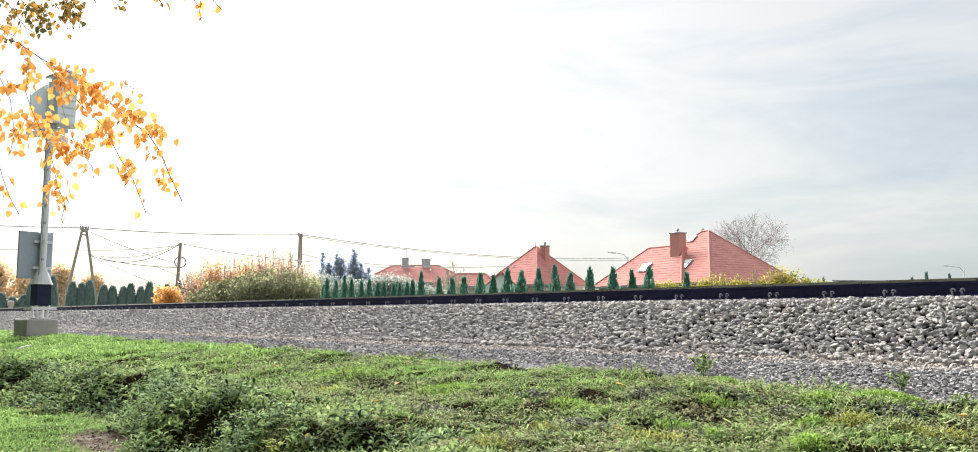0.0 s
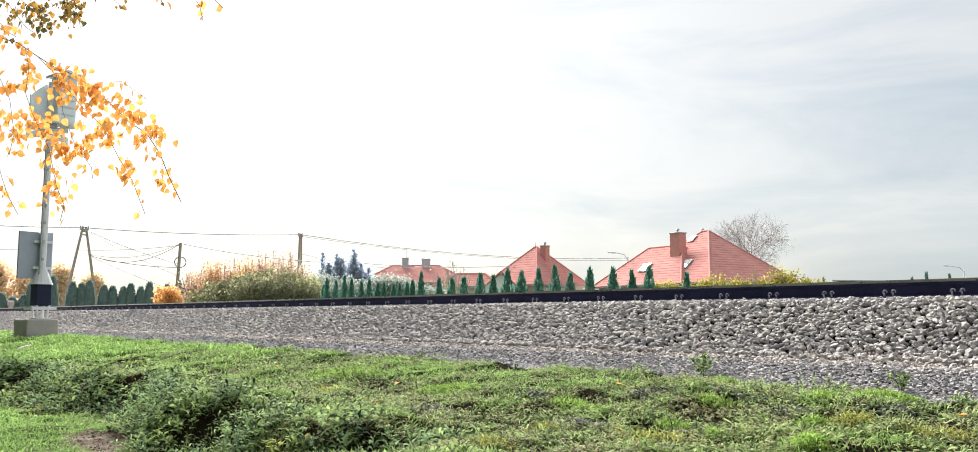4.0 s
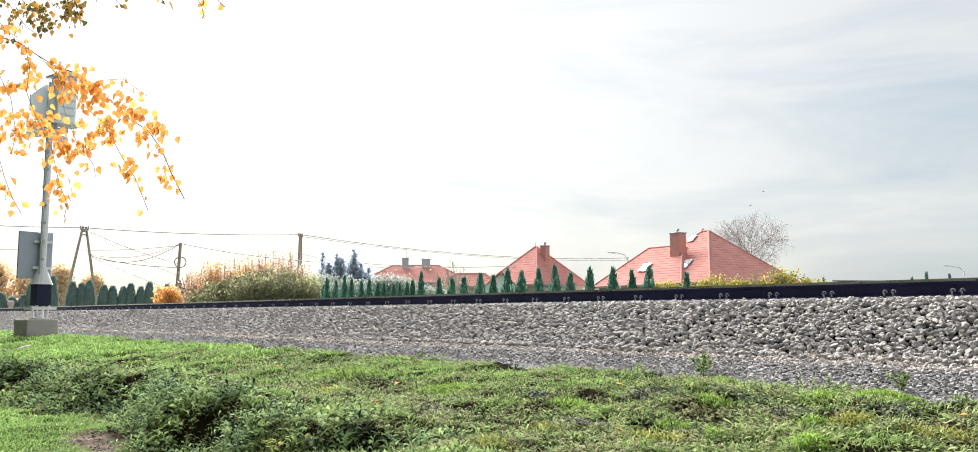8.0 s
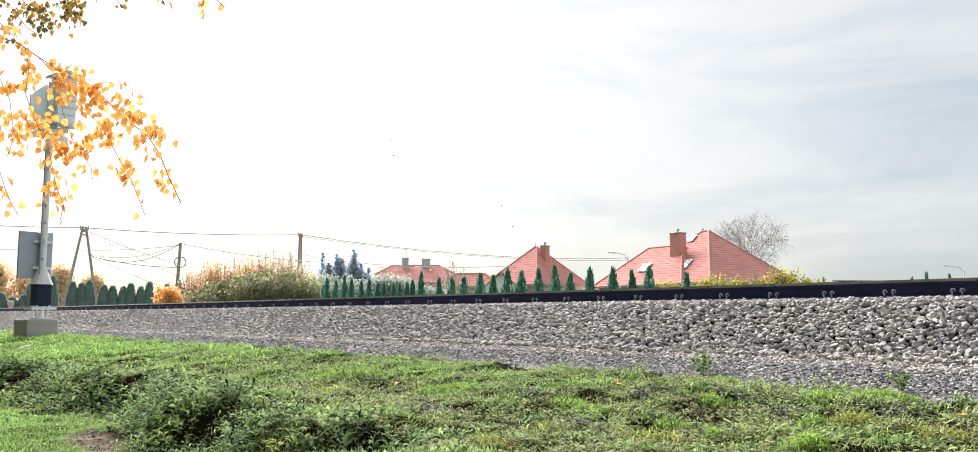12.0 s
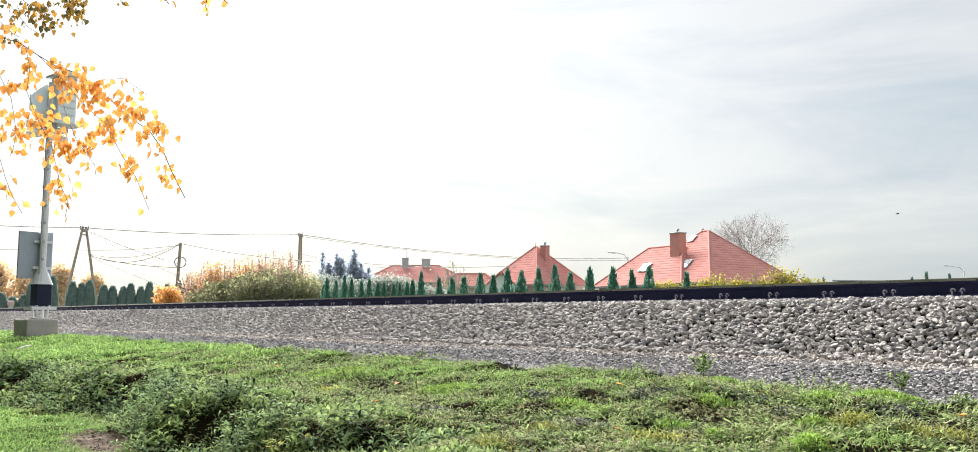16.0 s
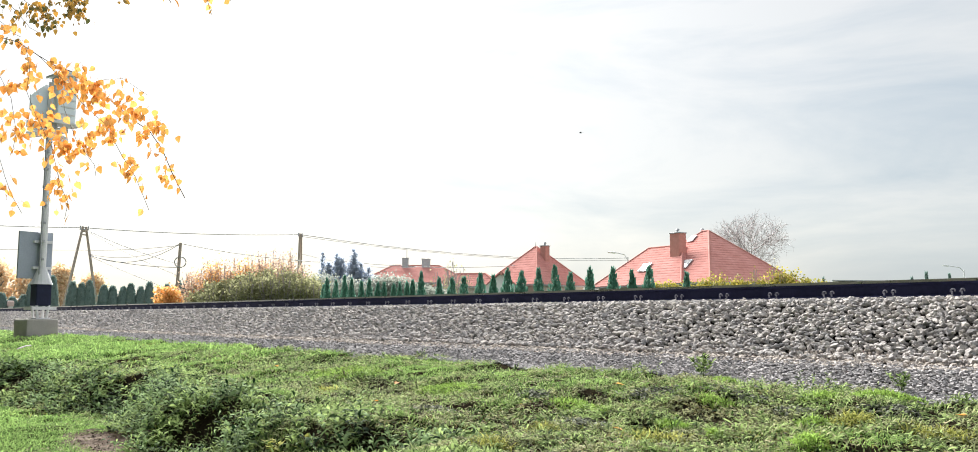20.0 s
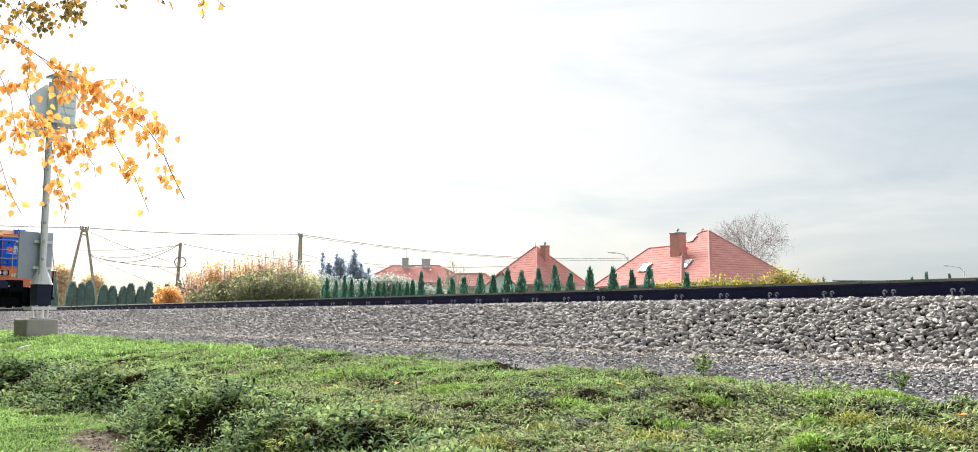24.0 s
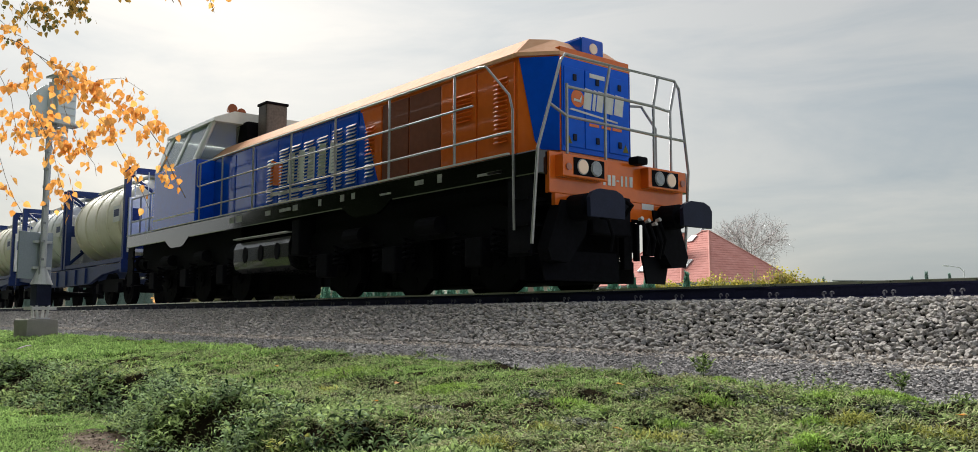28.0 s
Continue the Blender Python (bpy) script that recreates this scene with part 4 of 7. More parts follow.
small = house("small_house", "small house with steep red tiled pyramid roof", -66.3, 60.8, math.degrees(math.atan2(60.8, -66.3)) + 45, 7.9, 7.7, 3.7, 7.65)
def gabled_porch(x, y, rz, half, depth, eave, apex):
    """A small gable end facing the track: pentagon wall and two roof slopes."""
    ob = thing("gabled_annex", "small white-rendered gable under a red tiled roof", "annex", pose(x, y, float(ground_z(x, y)), 0, 0, rz))
    part("wall", prism(bmesh.new(), [(-half, -0.3), (half, -0.3), (half, eave), (0, apex - 0.08), (-half, eave)], "y", 0, depth), M["white_paint"], ob)
    for s in (-1, 1):
        slope = [(0, -0.3, apex), (s * (half + 0.35), -0.3, eave - 0.3), (s * (half + 0.35), depth, eave - 0.3), (0, depth, apex)]
        part("roof_slope", slab(bmesh.new(), slope, (0, 0, 0.12)), M["roof"], ob)
    part("fascia", made_box(-0.1, 0.1, -0.34, -0.3, apex - 0.25, apex + 0.1), M["ridge"], ob)
    return ob


annex = house("house_annex", "low annex with red tiled roof", -71.2, 56.2, math.degrees(math.atan2(60.8, -66.3)) + 80, 7.0, 4.0, 3.6, 4.95)
gabled_porch(-64.1, 54.3, 49.7, 1.5, 3.0, 3.44, 4.76)
third = house("farm_house", "distant long house with red roof and two grey chimneys", -102.4, 71.0, math.degrees(math.atan2(71, -102.4)) + 90, 15.5, 9.0, 5.2, 7.75)

# chimneys and skylights, in each house's own axes
chimney(big, 0.54, 3.0, 5.4, 8.25, 1.2, 0.9, M["red_brick"], True, 0.35)
chimney(big, 1.0, -0.6, 7.9, 8.6, 0.5, 0.4, M["grey_metal"], False, 0.25)
chimney(small, -1.3, 0.0, 6.0, 7.65, 0.75, 0.6, M["red_brick"], True, 0.3)
bm = bmesh.new()
rod(bm, (0, 0, 7.6), (0, 0, 8.2), 0.07, 0.01, 6)
part("roof_spike", bm, M["grey_metal"], small)
chimney(third, 1.5, 0.3, 7.0, 8.7, 0.9, 0.6, M["grey_metal"], True)
chimney(third, -1.4, 0.3, 7.0, 8.6, 1.2, 0.6, M["grey_metal"], True)
bm = bmesh.new()
rod(bm, (1.3, 0.2, 7.6), (1.3, 0.2, 10.2), 0.05, seg=6)
part("antenna_mast", bm, M["grey_metal"], third)

UP_WING, UP_BIG = (0.0, -4.0, 3.75), (0.0, -5.8, 5.05)     # up the slopes that face the track
roof_window(wing, (-0.3, 2.67, 4.76), (1, 0, 0), UP_WING, 1.2, 1.15)
roof_window(big, (-1.85, 4.32, 4.85), (1, 0, 0), UP_BIG, 1.1, 1.2)
roof_window(big, (0.5, 1.2, 7.56), (1, 0, 0), UP_BIG, 0.7, 0.9)


# ---- poles and wires ----
def insulators(parent, places):
    for p in places:
        bm = bmesh.new()
        rod(bm, p, Vector(p) + Vector((0, 0, 0.12)), 0.05, 0.03, 8)
        rod(bm, Vector(p) + Vector((0, 0, 0.12)), Vector(p) + Vector((0, 0, 0.26)), 0.08, 0.04, 8)
        part("insulator", bm, M["grey_metal"], parent)


def a_pole(x, y, top, spread, twist, label):
    z = float(ground_z(x, y))
    h = top + 1.1 - z
    ob = thing("power_pole", label, "utility pole", pose(x, y, z, 0, 0, twist), "power poles")
    for s in (-1, 1):
        part("leg", rod(bmesh.new(), (0, s * spread, -0.2), (0, s * 0.14, h), 0.14, 0.1, 10), M["pole_wood"], ob)
    part("brace", rod(bmesh.new(), (0, -0.24, h - 0.75), (0, 0.24, h - 0.75), 0.06), M["pole_wood"], ob)
    part("cap_block", made_box(-0.1, 0.1, -0.2, 0.2, h - 0.5, h - 0.3, bevel=0.02), M["pole_wood"], ob)
    part("crossarm", made_box(-0.05, 0.05, -0.42, 0.42, h - 0.32, h - 0.2, bevel=0.01), M["grey_metal"], ob)
    insulators(ob, [(0, q, h - 0.2) for q in (-0.37, 0.37)])
    return ob


a_pole(-85.1, 22.3, 8.15, 1.85, 14, "A-shaped wooden power pole with crossarm")
a_pole(-81.7, 42.25, 8.5, 0.42, 30, "narrow twin-leg power pole behind the shrubs")
z = float(ground_z(-75.1, 27.5))
pole = thing("service_pole", "single leaning pole with a coil of cable", "utility pole", pose(-75.1, 27.5, z), "power poles")
part("shaft", rod(bmesh.new(), (-0.1, -0.25, -0.2), (0, 0, 6.32 + 1.1 - z), 0.16, 0.12, 10), M["pole_wood"], pole)
bm = bmesh.new()
tube(bm, [(0.3 * math.cos(a) * 0.4 + 0.1, 0.45 * math.cos(a), 5.6 - 0.45 + 0.45 * math.sin(a)) for a in np.linspace(0, math.tau * 0.98, 18)], 0.05, 6)
part("cable_coil", bm, M["wire"], pole)


def street_lamp(x, y, top, arm, label):
    z = float(ground_z(x, y))
    h = top + 1.1 - z
    ob = thing("street_lamp", label, "street lamp", pose(x, y, z), "street lamps")
    part("pole", rod(bmesh.new(), (0, 0, -0.2), (0, 0, h), 0.14, 0.09, 10), M["galv"], ob)
    a = Vector(arm)
    part("arm", tube(bmesh.new(), [(0, 0, h - 0.4), (a.x * 0.25, a.y * 0.25, h + a.z * 0.55), (a.x, a.y, h + a.z)], 0.06), M["galv"], ob)
    head = Vector((a.x, a.y, h + a.z))
    d = Vector((a.x, a.y, 0)).normalized()
    bm = bmesh.new()
    rod(bm, head - d * 0.1, head + d * 0.9 + Vector((0, 0, 0.05)), 0.17, 0.1, 10)
    part("lamp_head", bm, M["cab_grey"], ob)
    return ob


street_lamp(-79.6, 89.8, 8.1, (-1.3, -1.2, 0.65), "street lamp on a tall pole with curved arm")
street_lamp(-75.5, 185.2, 9.6, (-2.5, -1.4, 0.9), "distant street lamp with straight arm")


def wire(name, pts, r=0.022, label="thin sagging overhead power cable", sag=0.0, group="overhead cables"):
    """One cable with its spans, sagging between the points."""
    out = []
    for a, b in zip(pts, pts[1:]):
        a, b = Vector(a), Vector(b)
        for k in range(10):
            t = k / 10
            out.append(a.lerp(b, t) - Vector((0, 0, 4 * sag * t * (1 - t))))
    out.append(Vector(pts[-1]))
    ob = part(name, tube(bmesh.new(), out, r * 0.75, 5), M["wire"])
    return tagged(ob, label, "cable", group)


A, B, C, L = (-85.1, 22.3, 9.15), (-81.7, 42.25, 9.5), (-75.1, 27.5, 7.35), (-79.6, 89.8, 9.1)
wire("overhead_cable", [(-87.5, 2.0, 9.2), A, B], 0.048, sag=0.25)
wire("overhead_cable", [(-88.5, 2.0, 6.9), (-85.1, 22.3, 7.1), (-75.1, 27.5, 7.2)], 0.026, sag=0.15)
wire("overhead_cable", [B, L], 0.055, sag=0.9)
wire("overhead_cable", [(-81.7, 42.6, 9.3), (-79.6, 90.0, 8.8)], 0.038, sag=0.8)
wire("overhead_cable", [(-85.0, 22.8, 8.8), (-75.1, 27.4, 5.6)], 0.038, sag=0.2)
wire("overhead_cable", [(-85.0, 22.9, 6.6), (-75.1, 27.4, 5.3)], 0.038, sag=0.25)
wire("overhead_cable", [(-85.0, 22.9, 6.7), C], 0.038, sag=1.1)
wire("overhead_cable", [(-85.0, 22.9, 6.75), C], 0.026, sag=0.7)
wire("overhead_cable", [(-85.0, 22.8, 6.6), (-75.1, 27.4, 3.2)], 0.026, sag=0.1)
wire("overhead_cable", [(-85.0, 22.8, 8.7), (-75.1, 27.4, 4.6)], 0.026, sag=0.2)
wire("overhead_cable", [C, (-65.0, 38.0, 5.6)], 0.038, sag=0.3)
wire("overhead_cable", [(-81.7, 42.0, 7.6), (-101.0, 70.0, 8.0)], 0.038, sag=0.6)
wire("overhead_cable", [(-79.8, 45.0, 6.9), (-65.0, 61.5, 6.6)], 0.038, sag=0.6)

# low things far off past the gardens
shed = thing("distant_shed", "low distant shed with flat grey roof", "shed", pose(-93.0, 176.8, 0.6, 0, 0, 28))
part("wall", made_box(-4.5, 4.5, -2, 2, -0.3, 7.9), M["render"], shed)
part("roof", slab(bmesh.new(), [(-5.2, -2.5, 8.2), (5.2, -2.5, 7.9), (5.2, 2.5, 7.9), (-5.2, 2.5, 8.2)], (0, 0, 0.22)), M["grey_metal"], shed)
for x, y, h in ((-81.7, 182.5, 9.5), (-77.9, 184.2, 8.9), (-99.2, 173.6, 8.7), (-84.0, 181.0, 8.4)):
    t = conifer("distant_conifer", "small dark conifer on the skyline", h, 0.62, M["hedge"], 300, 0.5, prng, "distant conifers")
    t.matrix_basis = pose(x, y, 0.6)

# ---- signal mast beside the track ----
MX, MY = -22.2, 4.95
MZ = 0.68
mast = thing("signal_mast", "grey railway signal mast on a concrete block, seen from behind", "signal mast", pose(MX, MY, MZ, 0, 0, 12))
# local x along the track; the sheet sides face the track's direction
part("footing", made_box(-0.34, 0.34, -0.42, 0.28, -0.3, 0.36, bevel=0.035), M["concrete"], mast, "weathered concrete block")
bm = bmesh.new()
for sx in (-1, 1):
    for sy in (-1, 1):
        rod(bm, (sx * 0.1, sy * 0.1, 0.34), (sx * 0.13, sy * 0.14, 0.72), 0.03, seg=8)
box(bm, -0.2, 0.2, -0.28, 0.28, 0.57, 0.64)
box(bm, -0.16, 0.16, -0.16, 0.16, 0.35, 0.39)
part("anchor_frame", bm, M["galv"], mast, "steel anchor bolts and foot plate")
part("sleeve", made_box(-0.16, 0.16, -0.17, 0.17, 0.66, 1.16, bevel=0.03), M["dark_sleeve"], mast, "dark navy box sleeve")
bm = bmesh.new()
bmesh.ops.create_cone(bm, cap_ends=True, segments=16, radius1=0.24, radius2=0.1, depth=0.36, matrix=Matrix.Translation((0, 0, 1.33)))
part("collar", bm, M["galv"], mast)
bm = bmesh.new()
rod(bm, (0, 0, 1.4), (0, 0, 5.9), 0.078, 0.066, 14)
part("post", bm, M["galv"], mast, "galvanised tubular post")
for z in np.arange(1.7, 4.9, 0.42):
    part("cable_tie", rod(bmesh.new(), (0.06, -0.06, z), (0.06, -0.06, z + 0.05), 0.06, seg=8), M["grey_metal"], mast)
part("cable_pipe", rod(bmesh.new(), (0.09, -0.1, 1.3), (0.09, -0.1, 5.2), 0.022, seg=6), M["grey_metal"], mast)
part("board", made_box(-0.16, -0.1, -0.5, 0.26, 1.28, 2.36, bevel=0.01), M["board_back"], mast, "grey rectangular board seen from behind")
for z in (1.5, 2.1):
    part("board_bracket", made_box(-0.1, 0.0, -0.2, 0.2, z, z + 0.06), M["galv"], mast)
for s in (-1, 1):
    a, b = Vector((-0.1, -0.48 * s, 4.5)), Vector((-0.1, 0.48 * s, 4.78))
    part("cross_arm", slab(bmesh.new(), [a, b, b + Vector((0, 0, 0.16)), a + Vector((0, 0, 0.16))], (-0.03, 0, 0)), M["white_paint"], mast, "back of a crossing-sign arm")
part("head_box", made_box(-0.1, 0.25, 0.04, 0.48, 4.95, 6.0, bevel=0.04), M["head_paint"], mast, "pale blue-grey lamp housing")
bm = bmesh.new()
rod(bm, (-0.12, 0.26, 6.0), (0.24, 0.26, 6.0), 0.22, seg=16)
part("head_hood", bm, M["galv"], mast, "rounded sheet hood")
bm = prism(bmesh.new(), [(-0.1, 4.95), (-0.42, 5.2), (-0.42, 5.55), (-0.1, 5.85), (0.1, 5.85), (0.1, 4.95)], "x", -0.16, -0.12)
part("back_plate", bm, M["head_paint"], mast, "angular pale backing plate")
for z in (5.12, 5.3, 5.48, 5.66):
    part("head_louvre", made_box(0.25, 0.275, 0.12, 0.44, z, z + 0.03), M["galv"], mast)
part("head_lid", slab(bmesh.new(), [(-0.2, -0.06, 6.02), (0.34, -0.06, 6.02), (0.34, 0.55, 6.1), (-0.2, 0.55, 6.1)], (0, 0, 0.05)), M["galv"], mast, "sheet lid over the lamp housing")
part("head_opening", made_box(0.25, 0.262, 0.045, 0.11, 5.42, 5.58), M["dark_sleeve"], mast, "small dark opening in the housing")
part("head_bracket", made_box(-0.06, 0.14, -0.2, 0.12, 4.8, 4.9, bevel=0.02), M["grey_metal"], mast, "dark clamp under the housing")
part("head_shelf", made_box(-0.15, 0.3, -0.1, 0.62, 4.9, 4.95), M["galv"], mast)

# small things at the track's far end and on the grass
post = thing("marker_post", "short white trackside marker post with red top", "marker post", pose(-60.9, 11.9, 0.55))
part("post", made_box(-0.12, 0.12, -0.12, 0.12, -0.1, 1.35, bevel=0.03), M["white_paint"], post)
part("cap", made_box(-0.16, 0.16, -0.18, 0.18, 1.15, 1.5, bevel=0.07), M["pinkish_red"], post, "pinkish-red cap")
stick = part("fallen_stick", tube(bmesh.new(), [(-15.2, 3.1, 0.6), (-15.6, 3.3, 0.63), (-16.2, 3.5, 0.62)], 0.011, 6), M["pale_twig"])
tagged(stick, "pale bare stick lying in the grass", "stick")


# ---- locomotive ---- local x forward, front buffers at 0, y away from the viewer, z above the rail
def wheelset(parent, x, radius, name="wheelset"):
    bm = bmesh.new()
    rod(bm, (0, -0.9, 0), (0, 0.9, 0), 0.085, seg=12)
    for s in (-1, 1):
        y = s * 0.755
        rod(bm, (0, y - 0.065, 0), (0, y + 0.065, 0), radius, seg=28)
        rod(bm, (0, y - s * 0.1, 0), (0, y - s * 0.07, 0), radius + 0.028, seg=28)
        rod(bm, (0, y + s * 0.05, 0), (0, y + s * 0.11, 0), 0.17, seg=14)
        for k in range(6):
            a = k * math.tau / 6
            rod(bm, (0.3 * math.cos(a), y + s * 0.06, 0.3 * math.sin(a)), (0.3 * math.cos(a), y + s * 0.075, 0.3 * math.sin(a)), 0.06, seg=8)
    w = part(name, bm, M["black"], parent, "dark steel wheelset")
    w.location = (x, 0, radius)
    return w


WHEELS = []
loco = thing("diesel_locomotive", "orange and blue diesel locomotive with silver handrails, pulling tank wagons", "locomotive")


def lp(name, bm, mat, label="", parent=None, smooth=False):
    return part(name, bm, M[mat], parent or loco, label, smooth)


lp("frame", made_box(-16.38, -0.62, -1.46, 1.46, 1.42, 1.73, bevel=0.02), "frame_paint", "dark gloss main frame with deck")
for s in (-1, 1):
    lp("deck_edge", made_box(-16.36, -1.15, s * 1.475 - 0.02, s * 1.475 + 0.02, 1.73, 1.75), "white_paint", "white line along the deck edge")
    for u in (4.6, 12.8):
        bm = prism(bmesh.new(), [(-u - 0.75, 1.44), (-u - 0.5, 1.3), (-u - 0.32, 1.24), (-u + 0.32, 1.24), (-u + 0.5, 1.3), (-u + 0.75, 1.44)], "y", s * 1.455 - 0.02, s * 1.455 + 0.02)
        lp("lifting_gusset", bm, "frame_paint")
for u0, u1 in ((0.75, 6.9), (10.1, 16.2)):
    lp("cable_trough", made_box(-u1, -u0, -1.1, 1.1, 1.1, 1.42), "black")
# small stencilled signs on the frame side
for u, w, h in ((1.55, 0.5, 0.035), (1.45, 0.3, 0.04), (2.65, 0.1, 0.12), (3.15, 0.22, 0.07), (4.05, 0.3, 0.03), (5.0, 0.1, 0.1), (5.35, 0.12, 0.11), (6.1, 0.1, 0.11), (7.4, 0.45, 0.06), (7.0, 0.18, 0.1), (8.1, 0.22, 0.09), (9.4, 0.26, 0.13), (9.75, 0.22, 0.11)):
    z = 1.6 if h > 0.05 else 1.53
    lp("stencil_mark", made_box(-u - w / 2, -u + w / 2, -1.468, -1.462, z - h / 2, z + h / 2), "stencil", "plain grey stencil bar")

# long hood: plan with chamfered nose, side doors, roof
HN, HF, HR = 1.05, 1.02, 1.45
bm = prism(bmesh.new(), [(-HR, -HN), (-HF, -0.68), (-HF, 0.68), (-HR, HN), (-5.5, HN), (-5.5, -HN)], "z", 1.73, 3.18)
lp("front_hood", bm, "orange", "orange engine hood with chamfered nose")
lp("rear_hood", made_box(-11.75, -5.5, -HN, HN, 1.73, 3.18), "blue", "blue engine hood")
slant = bmesh.new()
slab(slant, [(-5.5, -HN - 0.004, 1.75), (-5.62, -HN - 0.004, 3.1), (-5.2, -HN - 0.004, 2.2)], (0, -0.004, 0))
slab(slant, [(-5.47, -HN - 0.029, 1.785), (-4.84, -HN - 0.029, 1.785), (-5.4, -HN - 0.029, 3.095), (-5.47, -HN - 0.029, 3.095)], (0, -0.004, 0))
lp("paint_wedge", slant, "blue", "blue paint sweeping into the orange")
prof = [(-HN - 0.04, 3.16), (-HN - 0.04, 3.21), (-0.8, 3.47), (0.8, 3.47), (HN + 0.04, 3.21), (HN + 0.04, 3.16)]
lp("hood_roof", prism(bmesh.new(), prof, "x", -11.8, -1.51), "roof_orange", "orange roof edge with sunlight painted in")
plan = [(-1.5, -HN - 0.04), (-HR + 0.02, -HN - 0.04), (-HF + 0.01, -0.7), (-HF + 0.01, 0.7), (-HR + 0.02, HN + 0.04), (-1.5, HN + 0.04)]
crown = [(-1.5, -0.8), (-1.5, -0.8), (-1.3, -0.52), (-1.3, 0.52), (-1.5, 0.8), (-1.5, 0.8)]
bm = bmesh.new()
low = [bm.verts.new((x, y, 3.16)) for x, y in plan]
mid = [bm.verts.new((x, y, 3.21)) for x, y in plan]
top = [bm.verts.new((x - 0.01 * (i in (0, 5)), y, 3.468)) for i, (x, y) in enumerate(crown)]
for r0, r1 in ((low, mid), (mid, top)):
    for i in range(6):
        bm.faces.new((r0[i], r0[(i + 1) % 6], r1[(i + 1) % 6], r1[i]))
bm.faces.new(low[::-1])
bm.faces.new(top)
lp("roof_nose", bm, "roof_orange")
lp("nose_lip", slab(bmesh.new(), [(-HF - 0.1, -0.68, 3.1), (-HF + 0.005, -0.68, 3.1), (-HF + 0.005, 0.68, 3.1), (-HF - 0.1, 0.68, 3.1)], (0, 0, 0.18)), "orange")
face = lp("nose_panel", made_box(-HF, -HF + 0.02, -0.665, 0.665, 1.86, 3.14, bevel=0.008), "lit_blue", "blue front panel with doors, lit look painted in")
for y0, y1 in ((-0.64, -0.26), (-0.24, 0.22), (0.24, 0.64)):
    d = lp("front_door", made_box(-HF + 0.021, -HF + 0.036, y0, y1, 1.93, 3.02, bevel=0.01), "lit_blue", "", face)
    for z in (2.06, 2.88):
        lp("latch", made_box(-HF + 0.036, -HF + 0.055, (y0 + y1) / 2 - 0.032, (y0 + y1) / 2 + 0.032, z - 0.045, z + 0.045, bevel=0.01), "dark_sleeve", "dark navy latch plate", face)
for s in (-1, 1):
    n = Vector((HR - HF, s * (HN - 0.68) * -1, 0)).normalized()
    out = Vector((HN - 0.68, s * (HR - HF), 0)).normalized() * 0.012
    p = [Vector((-HF, s * 0.69, 1.86)), Vector((-HF, s * 0.69, 3.14)), Vector((-HR + 0.01, s * (HN - 0.01), 3.14)), Vector((-HF - 0.26, s * 0.9, 2.0)), Vector((-HF - 0.2, s * 0.85, 1.88))]
    lp("nose_chamfer", slab(bmesh.new(), p, out), "blue", "blue angled nose side")
# company marks: plain shapes in their colours
X0 = -HF + 0.038
for y, w in ((-0.25, 0.13), (-0.1, 0.05), (-0.03, 0.11), (0.1, 0.16), (0.28, 0.16)):
    bm = slab(bmesh.new(), [(X0, y * 1.15, 2.48), (X0, y * 1.15 + w * 1.1, 2.47), (X0, y * 1.15 + w * 1.1 + 0.04, 2.76), (X0, y * 1.15 + 0.04, 2.77)], (0.004, 0, 0))
    lp("mark_block", bm, "white_paint", "white slanted block of a company mark", face)
lp("mark_emblem", slab(bmesh.new(), [(X0, -0.39 + 0.125 * math.cos(a), 2.6 + 0.12 * math.sin(a)) for a in np.arange(20) * math.tau / 20], (0.003, 0, 0)), "orange", "round orange emblem shape", face)
lp("mark_emblem_band", slab(bmesh.new(), [(X0 + 0.004, -0.47, 2.56), (X0 + 0.004, -0.33, 2.55), (X0 + 0.004, -0.31, 2.66), (X0 + 0.004, -0.36, 2.585), (X0 + 0.004, -0.46, 2.595)], (0.003, 0, 0)), "white_paint", "white curve on the emblem", face)
lp("mark_underline", slab(bmesh.new(), [(X0, -0.55, 2.43), (X0, 0.4, 2.36), (X0, 0.4, 2.385), (X0, -0.5, 2.455)], (0.004, 0, 0)), "white_paint", "white underline stroke", face)
for y in (-0.08, 0.16, 0.38):
    lp("mark_line", made_box(X0, X0 + 0.004, y - 0.09, y + 0.1, 2.25, 2.29), "orange", "small orange bar", face)
lp("mark_small", made_box(X0, X0 + 0.004, -0.16, 0.14, 2.93, 2.99), "white_paint", "small white bar", face)
for s in (-1, 1):
    lp("warning_triangle", slab(bmesh.new(), [(X0, s * 0.56 - 0.06, 1.97), (X0, s * 0.56 + 0.06, 1.97), (X0, s * 0.56, 2.08)], (0.004, 0, 0)), "yellow_leaf", "small yellow warning triangle", face)
# top headlight
hl = lp("top_headlight", made_box(-1.5, -1.06, -0.22, 0.22, 3.2, 3.53, bevel=0.04), "blue", "blue top headlight housing")
bm = bmesh.new()
rod(bm, (-1.06, 0.0, 3.38), (-1.045, 0.0, 3.38), 0.075, seg=18)
lp("lens", bm, "lit_lamp", "lit warm headlamp", hl)

